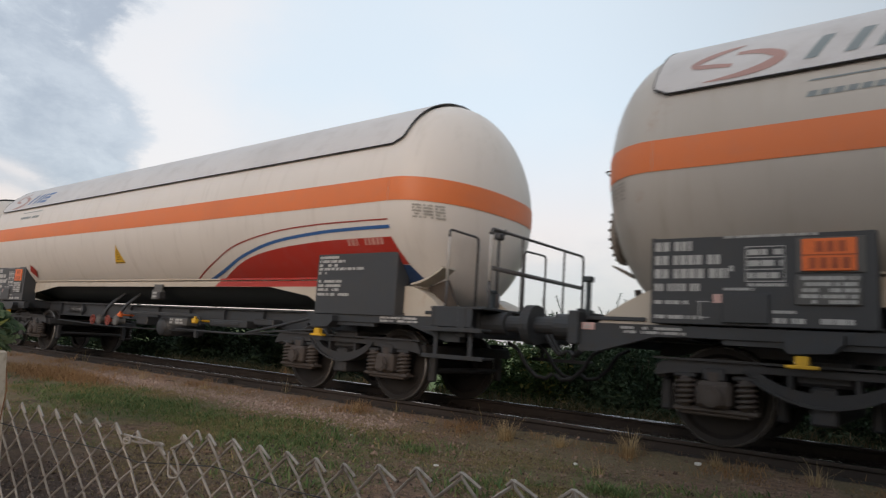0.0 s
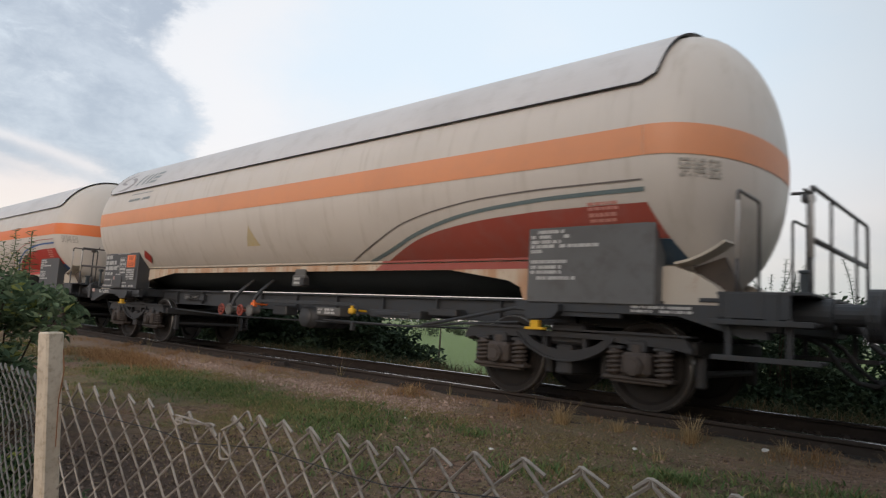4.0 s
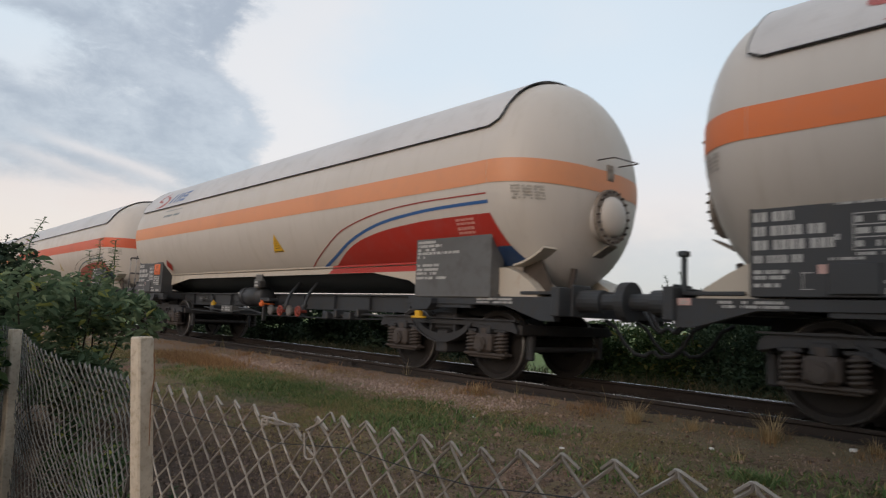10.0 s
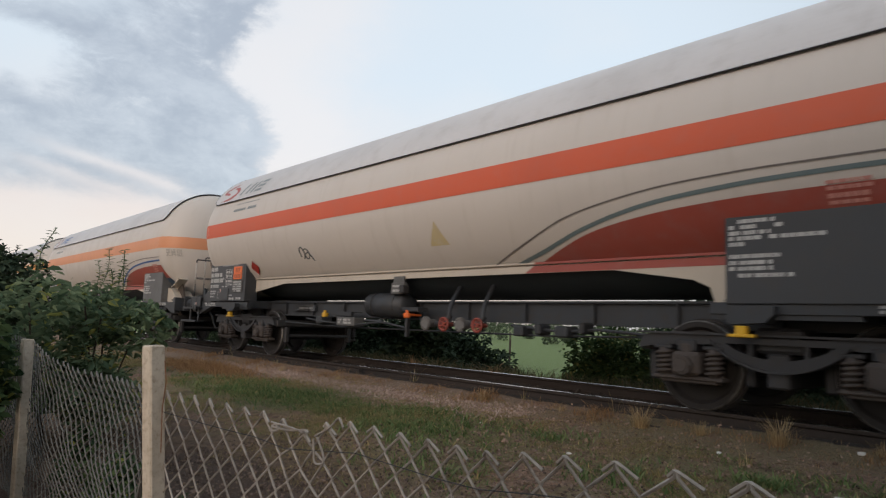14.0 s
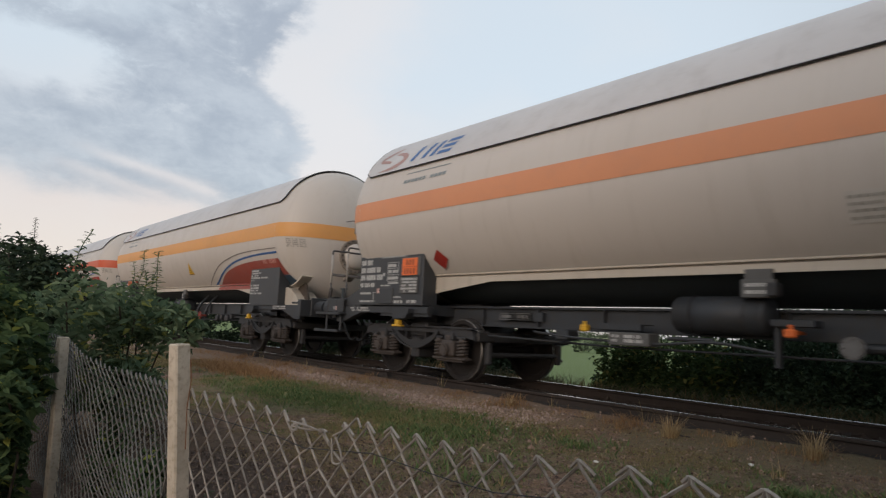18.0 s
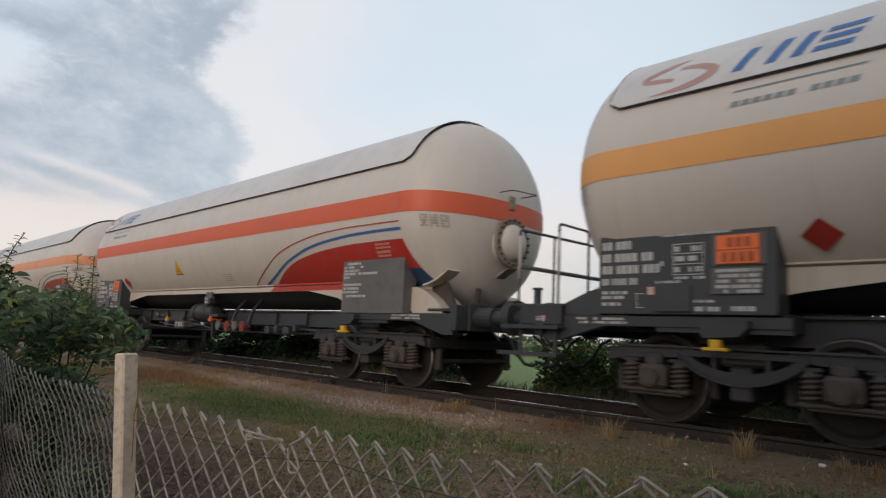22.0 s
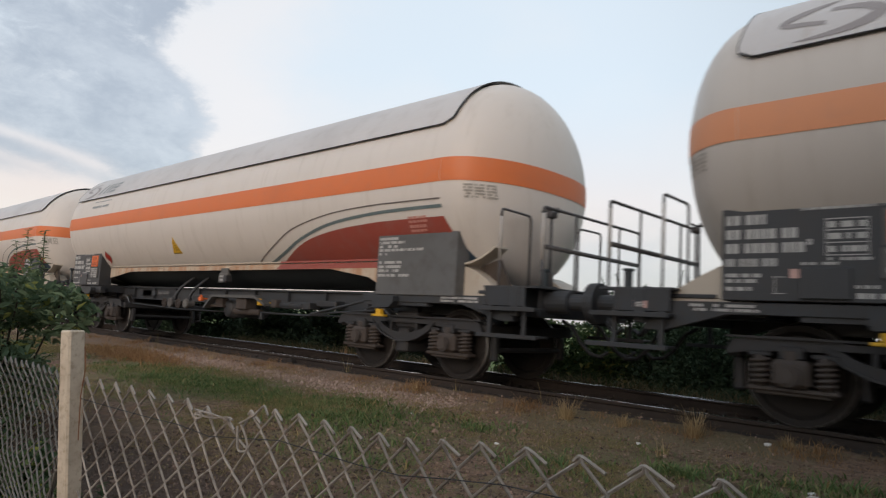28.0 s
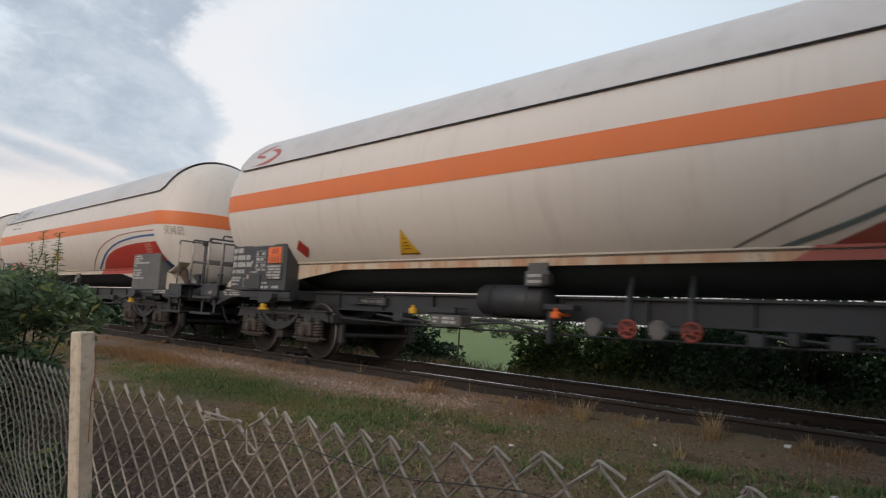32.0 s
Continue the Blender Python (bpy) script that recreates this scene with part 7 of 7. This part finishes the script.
def hedgerow():
    """Bushes beyond the line, with the gap through which the field shows."""
    rng = random.Random(31)
    for i, (x, h, w) in enumerate(((-6.9, 0.85, 0.45), (-6.0, 1.15, 0.6), (-5.0, 1.50, 0.8), (-3.9, 1.42, 0.8), (-2.8, 1.62, 0.8), (-1.6, 1.6, 0.8), (-0.2, 1.6, 0.9), (1.4, 1.6, 0.9), (-12.1, 0.85, 0.55), (-13.0, 1.15, 0.9), (-14.6, 1.1, 0.9), (-16.4, 1.2, 1.0), (-18.4, 1.2, 1.1), (-20.8, 1.3, 1.2), (-23.5, 1.2, 1.3), (-27, 1.3, 1.6), (-31, 1.4, 1.8))):
        y = TRACK + 3.3 + rng.uniform(-0.3, 0.3)
        z = ground_z(x, y)
        shrub("bush", pose(x, y, z), clumps(rng, 16, w, 0.7, h - z - 0.28, 0.36) + [(rng.uniform(-w, w), rng.uniform(-0.6, 0.3), 0.22, 0.42, 0.4, 0.30) for _ in range(7)], 4200 if x > -21 else 1800, 0.085 if x < -11 else 0.060 if x < -5 else 0.050, M_LEAF if -8 < x < -5.9 else M_HEDGE if x > -8 else M_LEAF_DARK, "dense bush beyond the railway track, dark green with shade in the colour", 60 + i, 10, 34 if h > 1.3 else 4, "hedge bushes beyond the track")


def back_row():
    """A second row of thicket behind the hedge, its shade put into darker leaves."""
    rng = random.Random(57)
    for i, x in enumerate((-5.9, -4.8, -3.6, -2.1, -0.6, 1.0, 2.8, -12.6, -14.2, -16.0, -18.2)):
        y = TRACK + 4.6 + rng.uniform(-0.3, 0.3)
        h = (1.35 if x > -5.5 else 0.95) if x > -8 else 0.75
        shrub("thicket", pose(x, y, ground_z(x, y)), clumps(rng, 16, 0.95, 0.5, h - ground_z(x, y) - 0.35, 0.42) + [(rng.uniform(-0.9, 0.9), rng.uniform(-0.4, 0.4), 0.3, 0.5, 0.45, 0.4) for _ in range(6)], 3000, 0.085, M_HEDGE if x > -8 else M_LEAF_DARK, "thicket behind the hedge bushes, its leaves coloured for shade", 300 + i, 6, 0, "thicket behind the hedge")


def near_bushes():
    rng = random.Random(77)
    b = [(rng.uniform(-0.8, 0.7), rng.uniform(-0.55, 0.5), rng.uniform(0.35, 1.32), 0.30, 0.26, 0.24) for _ in range(26)]
    shrub("leafy_bush", pose(-7.0, 1.55, ground_z(-7, 1.5)), b, 4200, 0.058, M_LEAF_NEAR, "leafy green bush with broad leaves behind the fence", 5, 16, 16)
    b = []
    for _ in range(46):
        x = rng.uniform(-1.9, 0.68)
        top = 0.44 - 0.24 * (x - 0.68)
        b.append((x, rng.uniform(-0.22, 0.10), rng.uniform(0.12, 1.0) * (top + 0.55) - 0.05, 0.20, 0.13, 0.19))
    shrub("creeper", pose(-4.95, 0.56, ground_z(-5, 0.6)), b, 8500, 0.046, M_CREEPER, "dark green creeper smothering the fence and its post", 6, 12, 6)
    b = [(rng.uniform(-1.6, 1.2), rng.uniform(-0.8, 0.6), rng.uniform(0.5, 2.20), 0.45, 0.40, 0.38) for _ in range(28)]
    shrub("tall_bush", pose(-12.2, 1.42, ground_z(-12, 1.4)), b, 9500, 0.06, M_LEAF_DARK, "tall dark green bush standing by the fence line", 7, 14, 8)
    b = [(rng.uniform(-2.0, 2.0), rng.uniform(-0.6, 0.6), rng.uniform(0.3, 1.3), 0.45, 0.40, 0.32) for _ in range(24)]
    shrub("tall_bush", pose(-17.5, 1.6, ground_z(-17, 1.6)), b, 3000, 0.055, M_LEAF_DARK, "dark bush beyond the leafy bush by the fence", 8, 14, 6)


def fence_weeds():
    """Low rank growth along the foot of the mesh."""
    rng = random.Random(83)
    for i, (x, w, h) in enumerate(((-4.3, 0.42, 0.50), (-3.55, 0.38, 0.36), (-2.95, 0.28, 0.24))):
        b = [(rng.uniform(-w, w), rng.uniform(-0.10, 0.16), rng.uniform(0.08, 1.0) * h, 0.15, 0.10, 0.10) for _ in range(14)]
        shrub("fence_weeds", pose(x, 1.12, ground_z(x, 1.12)), b, 1100, 0.034, M_CREEPER, "low green weeds along the foot of the chain-link fence", 120 + i, 8, 4, "weeds along the fence")


hedgerow()
back_row()
fence_weeds()
near_bushes()


def far_country():
    """Shrubs and posts out on the field, and the wooded skyline."""
    rng = random.Random(91)
    for i, (x, y, h) in enumerate(((-60, 62, 2.2), (-46, 58, 1.4), (-75, 95, 3.0), (-95, 110, 2.6), (-52, 80, 1.6), (-38, 70, 1.3), (-110, 118, 3.2), (-68, 78, 1.5), (-30, 90, 2.4))):
        b = [(rng.uniform(-h, h), rng.uniform(-h, h), rng.uniform(0.2, 0.8) * h, h * 0.4, h * 0.4, h * 0.35) for _ in range(9)]
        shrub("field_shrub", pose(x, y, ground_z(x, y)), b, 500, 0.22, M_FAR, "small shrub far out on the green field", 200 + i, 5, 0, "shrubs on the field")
    for x, y in ((-22.0, 24.0), (-33.0, 36.0), (-44.0, 48.0)):
        bm = bmesh.new()
        rod(bm, (0, 0, -0.3), (0, 0, 1.3), 0.05, 8, 0.04)
        o = new("field_post", mesh_of("field_post", bm, M_BARK))
        o.matrix_basis = pose(x, y, ground_z(x, y), 0, 2, 0)
        tagged(o, "thin wooden post standing in the field", "post", "posts in the field")
    b = []
    for i in range(260):
        a = radians(-20 + 130 * i / 259)
        r = rng.uniform(620, 760)
        h = 4.0 + 2.5 * noise.noise((i * 0.11, 0, 0)) + rng.uniform(0, 1.5)
        b.append((-math.sin(a) * r, math.cos(a) * r, h * 0.35, 10, 6, h * 0.6))
    v, f = foliage(rng, b, 6500, 2.2)
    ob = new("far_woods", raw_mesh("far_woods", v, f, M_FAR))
    ob.matrix_basis = pose(0, 0, -1.2)
    tagged(ob, "low woods along the far edge of the fields, haze put into their colour", "woods", kind="stuff")


far_country()


# ---- movement ----
def wagon_x(k, t):
    """x of the middle of wagon k at t seconds."""
    return train_at(t) + PITCH / 2 - PITCH * (k - 1)


def motions():
    times = [i * 0.5 for i in range(65)]
    for k, w in enumerate(WAGONS):
        walk(w, [(t, pose(wagon_x(k, t), TRACK, 0)) for t in times])
    fine = [i * 0.1 for i in range(321)]
    start = train_at(0)
    for w, x in WHEELS:
        walk(w, [(t, pose(x, 0, 0.46) @ Matrix.Rotation((train_at(t) - start) / 0.46, 4, "Y")) for t in fine])


motions()
